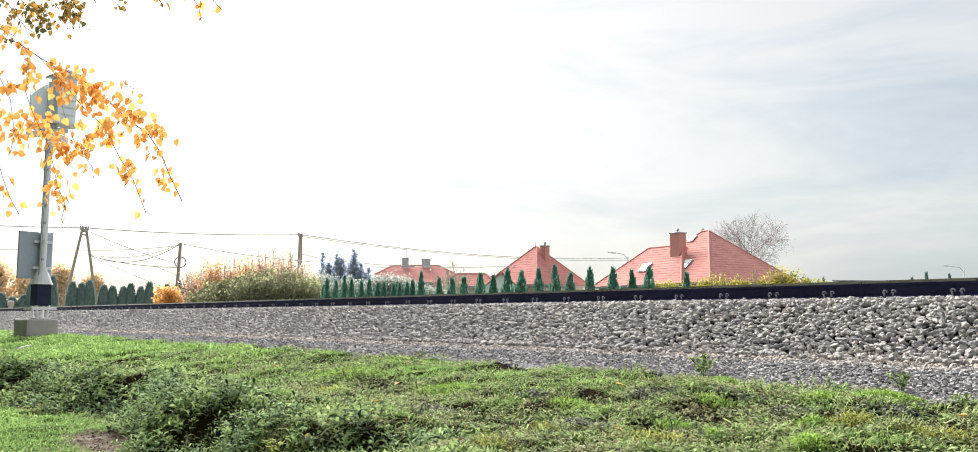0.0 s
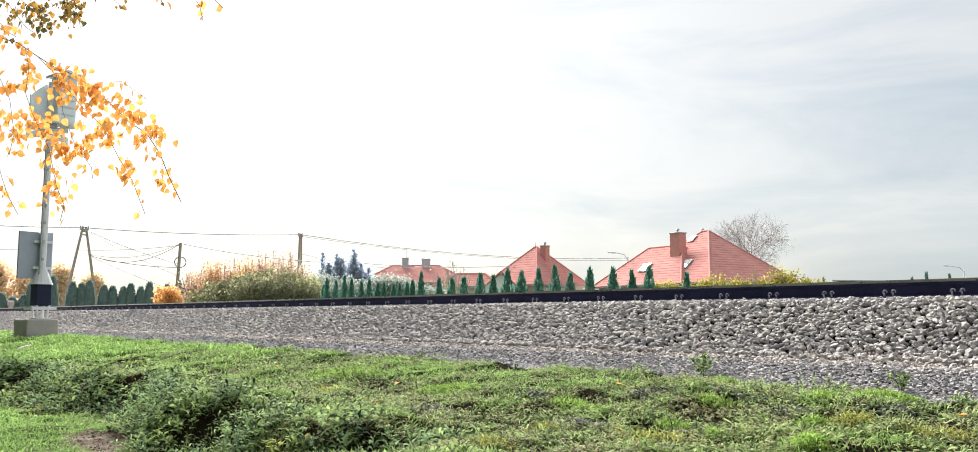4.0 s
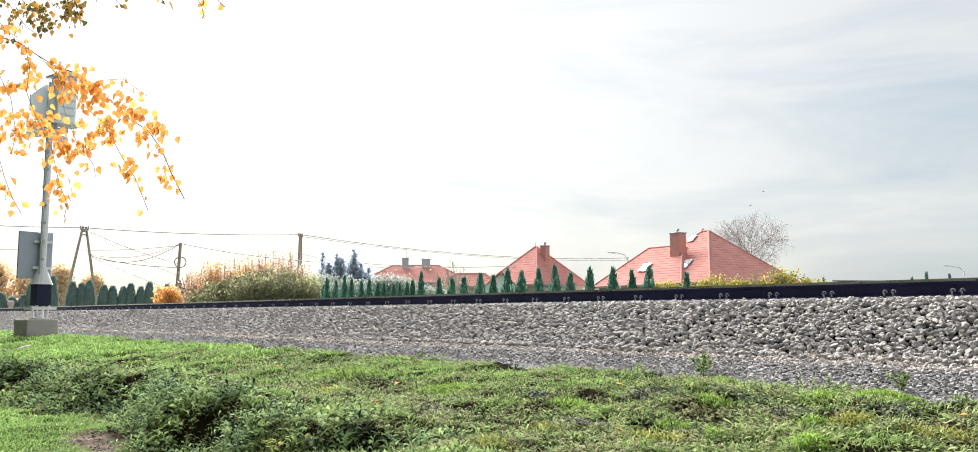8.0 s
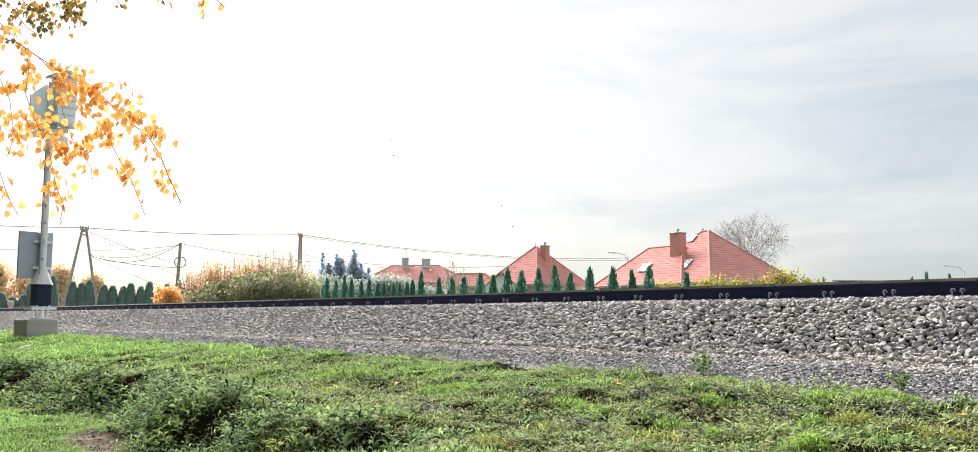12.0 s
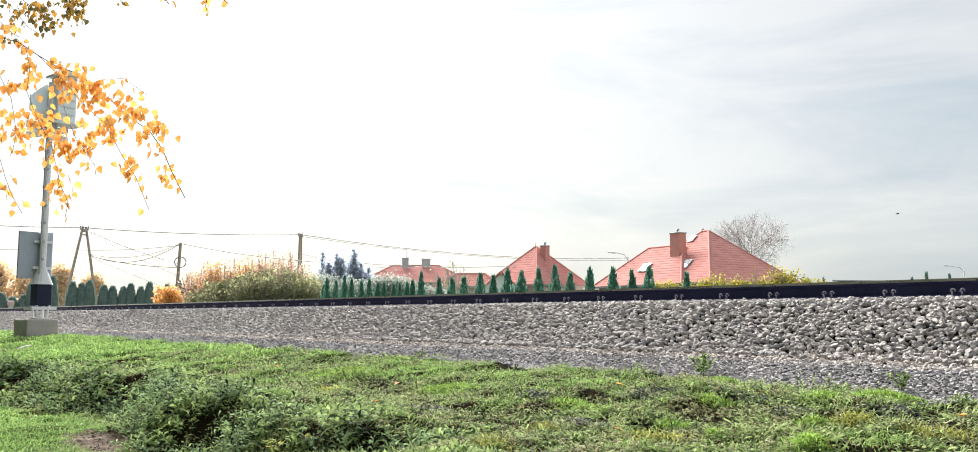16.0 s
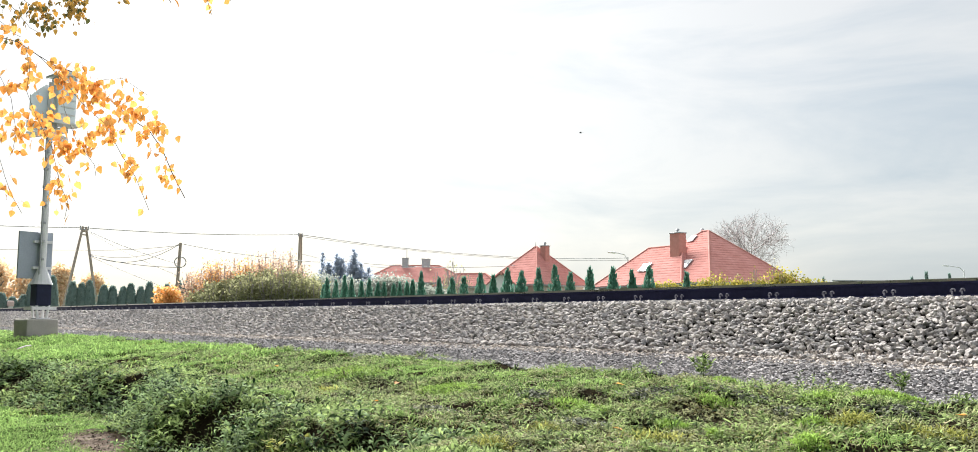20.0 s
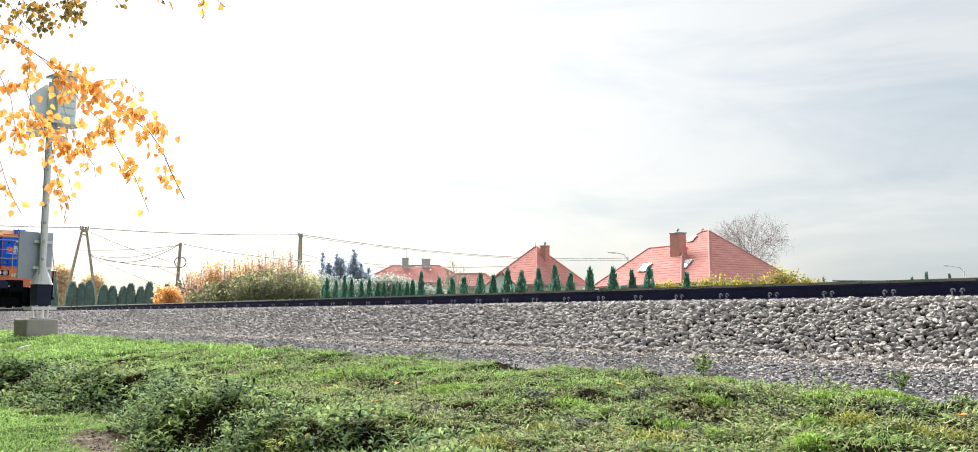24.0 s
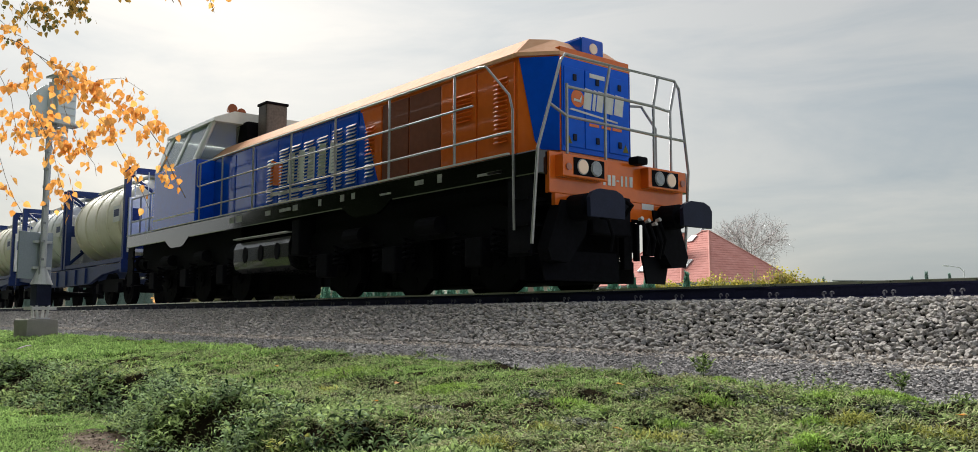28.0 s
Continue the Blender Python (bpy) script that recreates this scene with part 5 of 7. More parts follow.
# side doors with louvres
def louvre(parent, u0, u1, z, mat):
    y = -HN - 0.028
    bm = bmesh.new()
    slab(bm, [(-u1, y, z), (-u0, y, z), (-u0, y - 0.035, z - 0.035), (-u1, y - 0.035, z - 0.035)], (0, 0, 0.008))
    return part("louvre", bm, M[mat], parent)


for u0, u1, mat, cols in ((1.5, 2.28, "orange", ((1.62, 1.9, 2.05, 2.95),)), (2.32, 3.15, "orange", ((2.4, 2.85, 2.48, 2.88),)),
                          (3.17, 3.98, "brown", ()), (4.02, 4.76, "brown", ()), (4.8, 5.46, "orange", ((5.0, 5.25, 2.0, 2.85),)),
                          (5.54, 6.45, "blue", ((5.58, 5.88, 1.95, 2.95), (6.04, 6.36, 1.95, 2.95))), (6.5, 7.5, "blue", ((6.56, 6.9, 1.9, 2.95), (7.06, 7.42, 1.9, 2.95))),
                          (7.55, 8.5, "blue", ((7.6, 7.95, 1.9, 2.9), (8.06, 8.42, 1.9, 2.9))), (8.55, 9.5, "blue", ((8.7, 8.95, 1.95, 2.8),)),
                          (9.55, 10.5, "blue", ()), (10.55, 11.6, "blue", ())):
    d = lp("hood_door", made_box(-u1, -u0, -HN - 0.028, -HN - 0.002, 1.78, 3.1, bevel=0.006), mat, "dark brown louvred door" if mat == "brown" else "")
    for a0, a1, z0, z1 in cols:
        for z in np.arange(z0, z1, 0.062):
            louvre(d, a0, a1, z, "louvre_paint" if mat == "blue" or (a0 == 5.0 and z < 2.34) else mat)
# company mark along the hood side
for k in range(5):
    u = 8.1 - k * 0.4
    bm = slab(bmesh.new(), [(-u, -HN - 0.034, 2.2), (-u + 0.27, -HN - 0.034, 2.17), (-u + 0.29, -HN - 0.034, 2.76), (-u + 0.06, -HN - 0.034, 2.78)], (0, -0.006, 0))
    lp("side_mark_block", bm, "white_paint", "white slanted block of a company mark")
lp("side_mark_emblem", slab(bmesh.new(), [(-8.85, -HN - 0.034, 2.25), (-8.4, -HN - 0.034, 2.2), (-8.3, -HN - 0.034, 2.6), (-8.8, -HN - 0.034, 2.75)], (0, -0.006, 0)), "orange", "orange emblem shape")
lp("side_mark_line", slab(bmesh.new(), [(-8.8, -HN - 0.034, 2.02), (-6.6, -HN - 0.034, 1.98), (-6.6, -HN - 0.034, 2.03), (-8.8, -HN - 0.034, 2.1)], (0, -0.006, 0)), "white_paint", "white underline stroke")

# cab
CF, CB, CS = 11.75, 14.45, 1.47
lp("cab_body", made_box(-CB, -CF, -CS, CS, 1.73, 3.15, bevel=0.03), "blue", "blue lower cab wall")
for z in (1.95,):
    lp("cab_stripe", made_box(-CB + 0.02, -CF - 0.02, -CS - 0.006, -CS + 0.002, z, z + 0.04), "white_paint")
TOPV, TOPZ = 1.22, 4.0
cor = {}
for s in (-1, 1):
    cor[s] = [Vector((-CF, s * CS, 3.15)), Vector((-CB, s * CS, 3.15)), Vector((-CB + 0.35, s * TOPV, TOPZ)), Vector((-CF + 0.3, s * TOPV, TOPZ))]
bm = prism(bmesh.new(), [(-CS, 3.12), (CS, 3.12), (TOPV, TOPZ - 0.02), (-TOPV, TOPZ - 0.02)], "x", -CB + 0.15, -CB + 0.1)
lp("cab_back_wall", bm, "cab_grey")
for i, (f0, f1) in enumerate(((0.0, 0.1), (0.48, 0.54), (0.9, 1.0))):
    for s in (-1, 1):
        p = [cor[s][0].lerp(cor[s][1], f0), cor[s][0].lerp(cor[s][1], f1), cor[s][3].lerp(cor[s][2], f1), cor[s][3].lerp(cor[s][2], f0)]
        lp("cab_pillar", slab(bmesh.new(), p, (0, -s * 0.06, 0)), "cab_grey")
for f0, f1 in ((0.1, 0.48), (0.54, 0.9)):
    for s in (-1, 1):
        p = [cor[s][0].lerp(cor[s][1], f0), cor[s][0].lerp(cor[s][1], f1), cor[s][3].lerp(cor[s][2], f1), cor[s][3].lerp(cor[s][2], f0)]
        c = sum(p, Vector()) / 4
        p = [c + (q - c) * 0.995 + Vector((0, -s * 0.03, 0)) for q in p]
        lp("side_window", slab(bmesh.new(), p, (0, -s * 0.012, 0)), "window", "greenish cab window")
wf = [cor[-1][0], cor[1][0], cor[1][3], cor[-1][3]]
c = sum(wf, Vector()) / 4
for s in (-1, 1):
    p = [c + (q - c) * 0.94 for q in (wf[0] if s < 0 else wf[1], (wf[0] + wf[1]) / 2 + Vector((0, s * 0.05, 0)), (wf[3] + wf[2]) / 2 + Vector((0, s * 0.05, 0)), wf[3] if s < 0 else wf[2])]
    lp("windscreen", slab(bmesh.new(), p, (-0.02, 0, 0)), "window", "large greenish windscreen")
    lp("wiper", rod(bmesh.new(), p[1] + Vector((0.03, 0, 0.1)), c + Vector((0.03, s * 0.4, 0.1)), 0.012), "black")
for a, b in ((wf[0], wf[3]), (wf[1], wf[2]), ((wf[0] + wf[1]) / 2, (wf[3] + wf[2]) / 2)):
    lp("windscreen_pillar", rod(bmesh.new(), a, b, 0.045), "cab_grey")
bm = prism(bmesh.new(), [(-TOPV - 0.06, TOPZ - 0.03), (-TOPV - 0.04, TOPZ + 0.05), (-0.8, TOPZ + 0.24), (0.8, TOPZ + 0.24), (TOPV + 0.04, TOPZ + 0.05), (TOPV + 0.06, TOPZ - 0.03)], "x", -CB + 0.2, -CF + 0.42)
lp("cab_roof", bm, "cab_grey", "light grey cab roof")
for x, y in ((-12.3, -0.5), (-12.6, -0.15)):
    bm = bmesh.new()
    rod(bm, (x, y, TOPZ + 0.2), (x, y, TOPZ + 0.5), 0.03)
    rod(bm, (x - 0.1, y, TOPZ + 0.5), (x + 0.14, y, TOPZ + 0.5), 0.05, 0.12, 10)
    lp("horn", bm, "brown", "small rusty air horn")
lp("exhaust_box", made_box(-11.0, -10.55, -0.4, 0.1, 3.4, 4.36, bevel=0.05), "exhaust", "sooty grey-brown exhaust stack")
lp("exhaust_rim", made_box(-11.02, -10.53, -0.42, 0.12, 4.34, 4.4, bevel=0.02), "black", "sooty rim")
lp("roof_silencer", made_box(-11.75, -11.1, -0.6, 0.6, 3.4, 4.02, bevel=0.06), "black")
lp("short_hood", made_box(-16.0, -14.45, -1.0, 1.0, 1.73, 3.0, bevel=0.05), "blue", "glossy blue rear hood")

# front end
lp("buffer_beam", made_box(-0.66, -0.58, -1.3, 1.3, 1.2, 1.72, bevel=0.01), "orange", "orange buffer beam")
lp("beam_lower", made_box(-0.655, -0.585, 0.12, 0.82, 0.93, 1.2, bevel=0.01), "orange", "orange lower plate")
lp("beam_lower", made_box(-0.655, -0.585, -1.2, -0.62, 1.05, 1.2, bevel=0.01), "orange", "orange lower plate")
lp("coupler_pocket", made_box(-0.7, -0.52, -0.6, 0.13, 0.72, 1.24, bevel=0.03), "black")
for s in (-1, 1):
    bx = bmesh.new()
    y0, y1 = sorted((s * 0.4, s * 1.2))
    box(bx, -0.6, -0.44, y0, y1, 1.4, 1.68, bevel=0.012)
    lamp = lp("lamp_box", bx, "orange", "orange lamp box")
    y0, y1 = sorted((s * 0.47, s * 1.02))
    lp("lamp_face", made_box(-0.44, -0.432, y0, y1, 1.43, 1.65), "black", "black lamp face", lamp)
    for y, mat in ((0.864, "lit_lamp"), (0.62, "lamp_glass")):
        lp("lamp_lens", rod(bmesh.new(), (-0.436, s * y, 1.54), (-0.415, s * y, 1.54), 0.088, seg=18), mat, "round headlamp lens", lamp)
        lp("lamp_ring", rod(bmesh.new(), (-0.436, s * y, 1.54), (-0.424, s * y, 1.54), 0.1, seg=18), "grey_metal", "", lamp)
    lp("red_marker", rod(bmesh.new(), (-0.436, s * 1.11, 1.52), (-0.42, s * 1.11, 1.52), 0.045, seg=12), "red_brick", "small red marker lamp", lamp)
    # buffers
    bm = bmesh.new()
    rod(bm, (-0.6, s * 0.875, 1.03), (-0.3, s * 0.875, 1.03), 0.17, seg=16)
    rod(bm, (-0.3, s * 0.875, 1.03), (-0.05, s * 0.875, 1.03), 0.11, seg=16)
    buf = lp("buffer", bm, "black", "black buffer shank")
    o = [(-0.3, -0.17), (0.3, -0.17), (0.31, 0.06), (0.26, 0.13), (0.14, 0.175), (-0.14, 0.175), (-0.26, 0.13), (-0.31, 0.06)]
    lp("buffer_head", prism(bmesh.new(), [(s * 0.875 + p, 1.03 + q) for p, q in o], "x", -0.06, 0.0), "dark_sleeve", "wide dark buffer plate", buf)
    # steps at the corner
    for u in (0.78, 15.9):
        st = lp("corner_step", made_box(-u - 0.42, -u, s * 1.42 - 0.02, s * 1.42 + 0.02, 0.42, 1.45), "black", "black step side plate")
        for z in (0.46, 0.8, 1.13):
            lp("tread", made_box(-u - 0.4, -u - 0.02, min(s * 1.15, s * 1.46), max(s * 1.15, s * 1.46), z, z + 0.03), "black", "", st)
# plough and brake gear under the beam
bm = slab(bmesh.new(), [(-0.72, -1.25, 0.12), (-0.62, 0.0, 0.12), (-0.66, 0.0, 0.5), (-0.8, -1.25, 0.5)], (-0.03, 0, 0))
slab(bm, [(-0.72, 1.05, 0.12), (-0.62, 0.55, 0.12), (-0.66, 0.5, 0.5), (-0.8, 1.25, 0.5)], (-0.03, 0, 0))
lp("plough", bm, "black", "black rail guard plates")
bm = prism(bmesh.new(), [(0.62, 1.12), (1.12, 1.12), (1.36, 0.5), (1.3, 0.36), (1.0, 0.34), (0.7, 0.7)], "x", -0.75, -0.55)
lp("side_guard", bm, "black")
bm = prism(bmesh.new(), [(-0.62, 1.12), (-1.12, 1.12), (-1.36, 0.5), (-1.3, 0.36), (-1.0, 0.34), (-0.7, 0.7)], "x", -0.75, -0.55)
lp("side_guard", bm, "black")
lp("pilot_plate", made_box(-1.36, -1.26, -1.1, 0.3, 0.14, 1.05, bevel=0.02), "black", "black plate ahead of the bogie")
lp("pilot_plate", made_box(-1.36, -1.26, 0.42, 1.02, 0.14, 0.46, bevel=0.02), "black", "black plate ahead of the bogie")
bm = bmesh.new()
tube(bm, [(-0.6, -0.22, 1.0), (-0.3, -0.22, 0.98), (-0.2, -0.22, 1.08), (-0.28, -0.22, 1.14)], 0.035)
lp("draw_hook", bm, "black", "steel draw hook")
for y, z in ((-0.45, 0.95), (0.22, 0.95), (0.36, 0.93), (0.5, 0.9), (0.58, 0.96)):
    bm = bmesh.new()
    tube(bm, [(-0.6, y, z), (-0.4, y, z - 0.03), (-0.34, y + 0.03, z - 0.25), (-0.42, y + 0.06, z - 0.45)], 0.025)
    hose = lp("air_hose", bm, "black", "rubber brake hose")
    lp("hose_tap", rod(bmesh.new(), (-0.46, y, z), (-0.4, y, z + 0.02), 0.03), "galv", "", hose)
for y0, y1, z0, z1 in ((0.14, 0.3, 0.3, 0.93), (0.4, 0.46, 0.42, 0.93), (0.6, 0.7, 0.5, 0.98)):
    lp("beam_bracket", made_box(-0.74, -0.66, y0, y1, z0, z1, bevel=0.01), "black", "black bracket under the beam")
bm = made_box(-0.6, -0.42, 0.17, 0.38, 1.7, 1.81, bevel=0.03)
lp("front_camera_box", bm, "black", "small black box on the beam")
for k, w in enumerate((0.05, 0.075, 0.075, 0.045, 0.045, 0.045, 0.075)):
    y = -0.34 + k * 0.085
    if k == 3:
        lp("number_bar", made_box(-0.578, -0.574, y, y + 0.05, 1.445, 1.47), "white_paint", "plain white bar")
    else:
        lp("number_bar", made_box(-0.578, -0.574, y, y + w * 0.8, 1.38 + 0.003 * k, 1.52 + 0.003 * k), "white_paint", "plain white bar")
lp("maker_plate", made_box(-0.583, -0.578, 0.42, 0.66, 1.12, 1.2), "galv", "small pale oval plate")

# handrails
RAILR = 0.017
yh = -1.47
for z, u0 in ((3.0, 1.8), (2.5, 1.9), (2.02, 1.12)):
    lp("handrail", rod(bmesh.new(), (-11.6, yh, z), (-u0, yh, z), RAILR), "tube", "silver tubular handrail")
lp("handrail", tube(bmesh.new(), [(-1.8, yh, 3.0), (-1.62, yh, 2.98), (-1.14, yh, 2.5), (-1.08, yh, 2.3), (-1.05, yh, 0.75)], RAILR), "tube", "bent silver end handrail")
lp("handrail", tube(bmesh.new(), [(-11.6, yh, 2.5), (-11.66, yh, 2.55), (-11.66, yh, 2.95), (-11.6, yh, 3.0)], RAILR), "tube")
for u in (2.3, 3.95, 5.6, 7.2, 8.8, 10.3, 11.5):
    lp("handrail_post", rod(bmesh.new(), (-u, yh, 1.73), (-u, yh, 3.0), 0.02), "tube", "silver handrail post")
for z in (3.0, 2.5, 2.02):
    lp("handrail", rod(bmesh.new(), (-11.6, 1.47, z), (-2.6, 1.47, z), RAILR), "tube")
# front railing
XF = -0.52
lp("front_railing", tube(bmesh.new(), [(XF - 0.1, -1.56, 0.55), (XF, -1.55, 1.72), (XF, -1.16, 2.88), (XF, -1.08, 2.97), (XF, 1.08, 3.0), (XF, 1.18, 2.9), (XF, 1.36, 1.72), (XF - 0.1, 1.38, 0.55)], 0.021), "tube", "silver bent tube railing across the front")
lp("front_railing", tube(bmesh.new(), [(XF, -1.35, 2.3), (XF, -1.05, 2.18), (XF, 0.55, 2.16), (XF, 1.27, 2.16)], 0.02), "tube")
lp("front_railing", tube(bmesh.new(), [(XF, -1.05, 2.56), (XF, 0.6, 2.56), (XF, 0.95, 2.54)], 0.02), "tube")
for y in (-1.05, -0.35, 0.62):
    lp("railing_post", tube(bmesh.new(), [(XF, y, 1.7), (XF, y, 2.56), (XF, y + (0.1 if y > -1 else 0.0), 2.97 if y > -1 else 2.6)], 0.02), "tube")
lp("railing_post", tube(bmesh.new(), [(XF, 0.98, 1.7), (XF, 0.98, 2.54), (XF, 1.1, 2.96)], 0.02), "tube")
lp("railing_post", tube(bmesh.new(), [(XF - 0.6, 0.75, 2.7), (XF - 0.5, 0.95, 2.7), (XF - 0.45, 1.2, 2.4), (XF - 0.45, 1.2, 1.75)], 0.02), "tube")
for s in (-1, 1):
    for z in (2.1, 2.7):
        lp("rear_railing", rod(bmesh.new(), (-16.3, s * 1.4, z), (-14.5, s * 1.4, z), 0.022), "tube")
    for u in (14.9, 15.6, 16.3):
        lp("railing_post", rod(bmesh.new(), (-u, s * 1.4, 1.73), (-u, s * 1.4, 2.7), 0.022), "tube")

# running gear
side_tank = [(-1.2, 0.52), (1.2, 0.52), (1.36, 0.6), (1.4, 0.75), (1.4, 1.0), (1.34, 1.13), (1.22, 1.19), (-1.22, 1.19), (-1.34, 1.13), (-1.4, 1.0), (-1.4, 0.75), (-1.36, 0.6)]
tank_ob = lp("fuel_tank", prism(bmesh.new(), side_tank, "x", -9.75, -7.35), "tank_grey", "dark gloss fuel tank with rounded top edge")
lp("tank_top_strip", made_box(-9.72, -7.38, -1.44, -1.3, 1.195, 1.215), "galv", "pale strip along the tank top", tank_ob)
for x in (-9.2, -8.5, -7.8):
    bm = bmesh.new()
    bmesh.ops.create_cone(bm, cap_ends=True, segments=18, radius1=0.13, radius2=0.13, depth=0.03, matrix=Matrix.Translation((x, -1.4, 0.87)) @ Matrix.Diagonal((0.75, 1, 1.2, 1)) @ pose(0, 0, 0, 90))
    lp("tank_opening", bm, "black", "dark oval opening", tank_ob)
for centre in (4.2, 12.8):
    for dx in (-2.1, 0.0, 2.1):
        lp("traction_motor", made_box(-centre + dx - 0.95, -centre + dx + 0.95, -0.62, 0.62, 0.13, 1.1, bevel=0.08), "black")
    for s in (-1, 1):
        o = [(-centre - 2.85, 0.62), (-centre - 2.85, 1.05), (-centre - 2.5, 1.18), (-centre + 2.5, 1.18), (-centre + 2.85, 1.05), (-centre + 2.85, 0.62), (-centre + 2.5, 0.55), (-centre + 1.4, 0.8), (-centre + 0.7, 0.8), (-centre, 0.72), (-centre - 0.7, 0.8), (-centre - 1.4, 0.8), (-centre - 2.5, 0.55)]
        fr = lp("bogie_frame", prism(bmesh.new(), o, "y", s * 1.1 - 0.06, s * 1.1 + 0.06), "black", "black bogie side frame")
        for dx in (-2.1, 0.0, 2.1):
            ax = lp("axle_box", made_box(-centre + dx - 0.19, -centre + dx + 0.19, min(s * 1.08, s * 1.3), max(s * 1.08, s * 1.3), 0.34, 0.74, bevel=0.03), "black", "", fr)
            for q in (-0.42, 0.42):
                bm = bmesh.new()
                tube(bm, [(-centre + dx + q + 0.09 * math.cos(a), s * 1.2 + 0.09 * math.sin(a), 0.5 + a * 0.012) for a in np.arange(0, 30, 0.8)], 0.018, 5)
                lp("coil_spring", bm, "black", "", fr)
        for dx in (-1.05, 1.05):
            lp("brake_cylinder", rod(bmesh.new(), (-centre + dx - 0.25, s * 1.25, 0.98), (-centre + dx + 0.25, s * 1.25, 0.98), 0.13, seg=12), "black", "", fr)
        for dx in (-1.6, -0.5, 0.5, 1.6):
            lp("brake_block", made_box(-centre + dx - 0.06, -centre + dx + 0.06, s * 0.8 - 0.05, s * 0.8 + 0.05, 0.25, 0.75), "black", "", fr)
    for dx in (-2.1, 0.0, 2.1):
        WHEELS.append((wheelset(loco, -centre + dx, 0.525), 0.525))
for s in (-1, 1):
    lp("sand_box", made_box(-7.25, -6.95, min(s * 1.0, s * 1.4), max(s * 1.0, s * 1.4), 0.75, 1.4, bevel=0.03), "black")
    lp("air_reservoir", rod(bmesh.new(), (-10.3, s * 1.05, 1.0), (-9.85, s * 1.05, 1.0), 0.2, seg=14), "black")
    lp("rear_buffer", rod(bmesh.new(), (-17.0, s * 0.875, 1.05), (-16.38, s * 0.875, 1.05), 0.16, seg=14), "black")


# ---- tank wagons ----
def container(wagon, x0, shell, label):
    """A 20-foot tank container: blue corner frame, cylindrical shell with rings, walkway and ladder."""
    l, w, z0, z1 = 6.06, 1.22, 1.16, 3.75
    fr = bmesh.new()
    for x in (x0 - 0.07, x0 - l + 0.07):
        for y in (-w + 0.07, w - 0.07):
            box(fr, x - 0.08, x + 0.08, y - 0.08, y + 0.08, z0, z1)
        for z in (z0 + 0.08, z1 - 0.08):
            box(fr, x - 0.07, x + 0.07, -w, w, z - 0.08, z + 0.08)
        for s in (-1, 1):
            rod(fr, (x, s * (w - 0.1), z0 + 0.15), (x, s * 0.25, z0 + 1.0), 0.05, seg=6)
            rod(fr, (x, s * (w - 0.1), z1 - 0.15), (x, s * 0.25, z1 - 0.8), 0.05, seg=6)
    for y in (-w + 0.06, w - 0.06):
        box(fr, x0 - l, x0, y - 0.05, y + 0.05, z0, z0 + 0.12)
    frame_ob = part("container_frame", fr, M["wagon_blue"], wagon, "blue steel corner frame")
    bm = bmesh.new()
    prof_t = [(0.0, 0.35), (0.08, 0.75), (0.22, 1.0), (0.42, 1.1), (0.5, 1.13)]
    ring = [(x0 - 0.2 - a, r) for a, r in prof_t] + [(x0 - l + 0.2 + a, r) for a, r in reversed(prof_t)]
    seg, rows = 32, []
    for x, r in ring:
        rows.append([bm.verts.new((x, r * math.cos(k * math.tau / seg), z0 + 1.32 + r * math.sin(k * math.tau / seg))) for k in range(seg)])
    for r0, r1 in zip(rows, rows[1:]):
        for k in range(seg):
            bm.faces.new((r0[k], r0[(k + 1) % seg], r1[(k + 1) % seg], r1[k]))
    bm.faces.new(rows[0])
    bm.faces.new(rows[-1][::-1])
    sh = part("tank_shell", bm, M[shell], wagon, label, smooth=True)
    for k in range(5):
        x = x0 - 0.9 - k * 1.06
        bm = bmesh.new()
        tube(bm, [(x, 1.14 * math.cos(a), z0 + 1.32 + 1.14 * math.sin(a)) for a in np.linspace(0, math.tau * 0.99, 30)], 0.022, 5)
        part("shell_ring", bm, M[shell], sh)
    part("walkway", made_box(x0 - l + 0.3, x0 - 0.3, -0.35, 0.1, z1 - 0.1, z1 - 0.05), M["galv"], wagon)
    bm = bmesh.new()
    rod(bm, (x0 - 3.0, 0, z0 + 2.4), (x0 - 3.0, 0, z0 + 2.62), 0.26, seg=16)
    part("manhole", bm, M["galv"], sh)
    bm = bmesh.new()
    for y in (-0.62, -0.98):
        rod(bm, (x0 + 0.02, y, z0 + 0.1), (x0 + 0.02, y, z1 - 0.1), 0.018)
    for z in np.arange(z0 + 0.3, z1 - 0.2, 0.3):
        rod(bm, (x0 + 0.02, -0.98, z), (x0 + 0.02, -0.62, z), 0.014)
    part("ladder", bm, M["galv"], wagon)
    panel = part("end_cabinet", made_box(x0 - 0.02, x0 + 0.1, -1.14, -0.7, z0 + 0.25, z0 + 1.75, bevel=0.02), M["white_paint"], wagon, "white document cabinet")
    part("cabinet_label", made_box(x0 + 0.1, x0 + 0.106, -1.06, -0.8, z0 + 1.1, z0 + 1.45), M["wagon_blue"], panel, "blue label")
    part("label_plate", made_box(x0 - 1.2, x0 - 0.6, -1.175, -1.16, z0 + 1.15, z0 + 1.6), M["white_paint"], wagon, "white plate with plain bars")
    part("label_bar", made_box(x0 - 1.12, x0 - 0.68, -1.18, -1.176, z0 + 1.3, z0 + 1.5), M["wagon_blue"], wagon)
    return sh


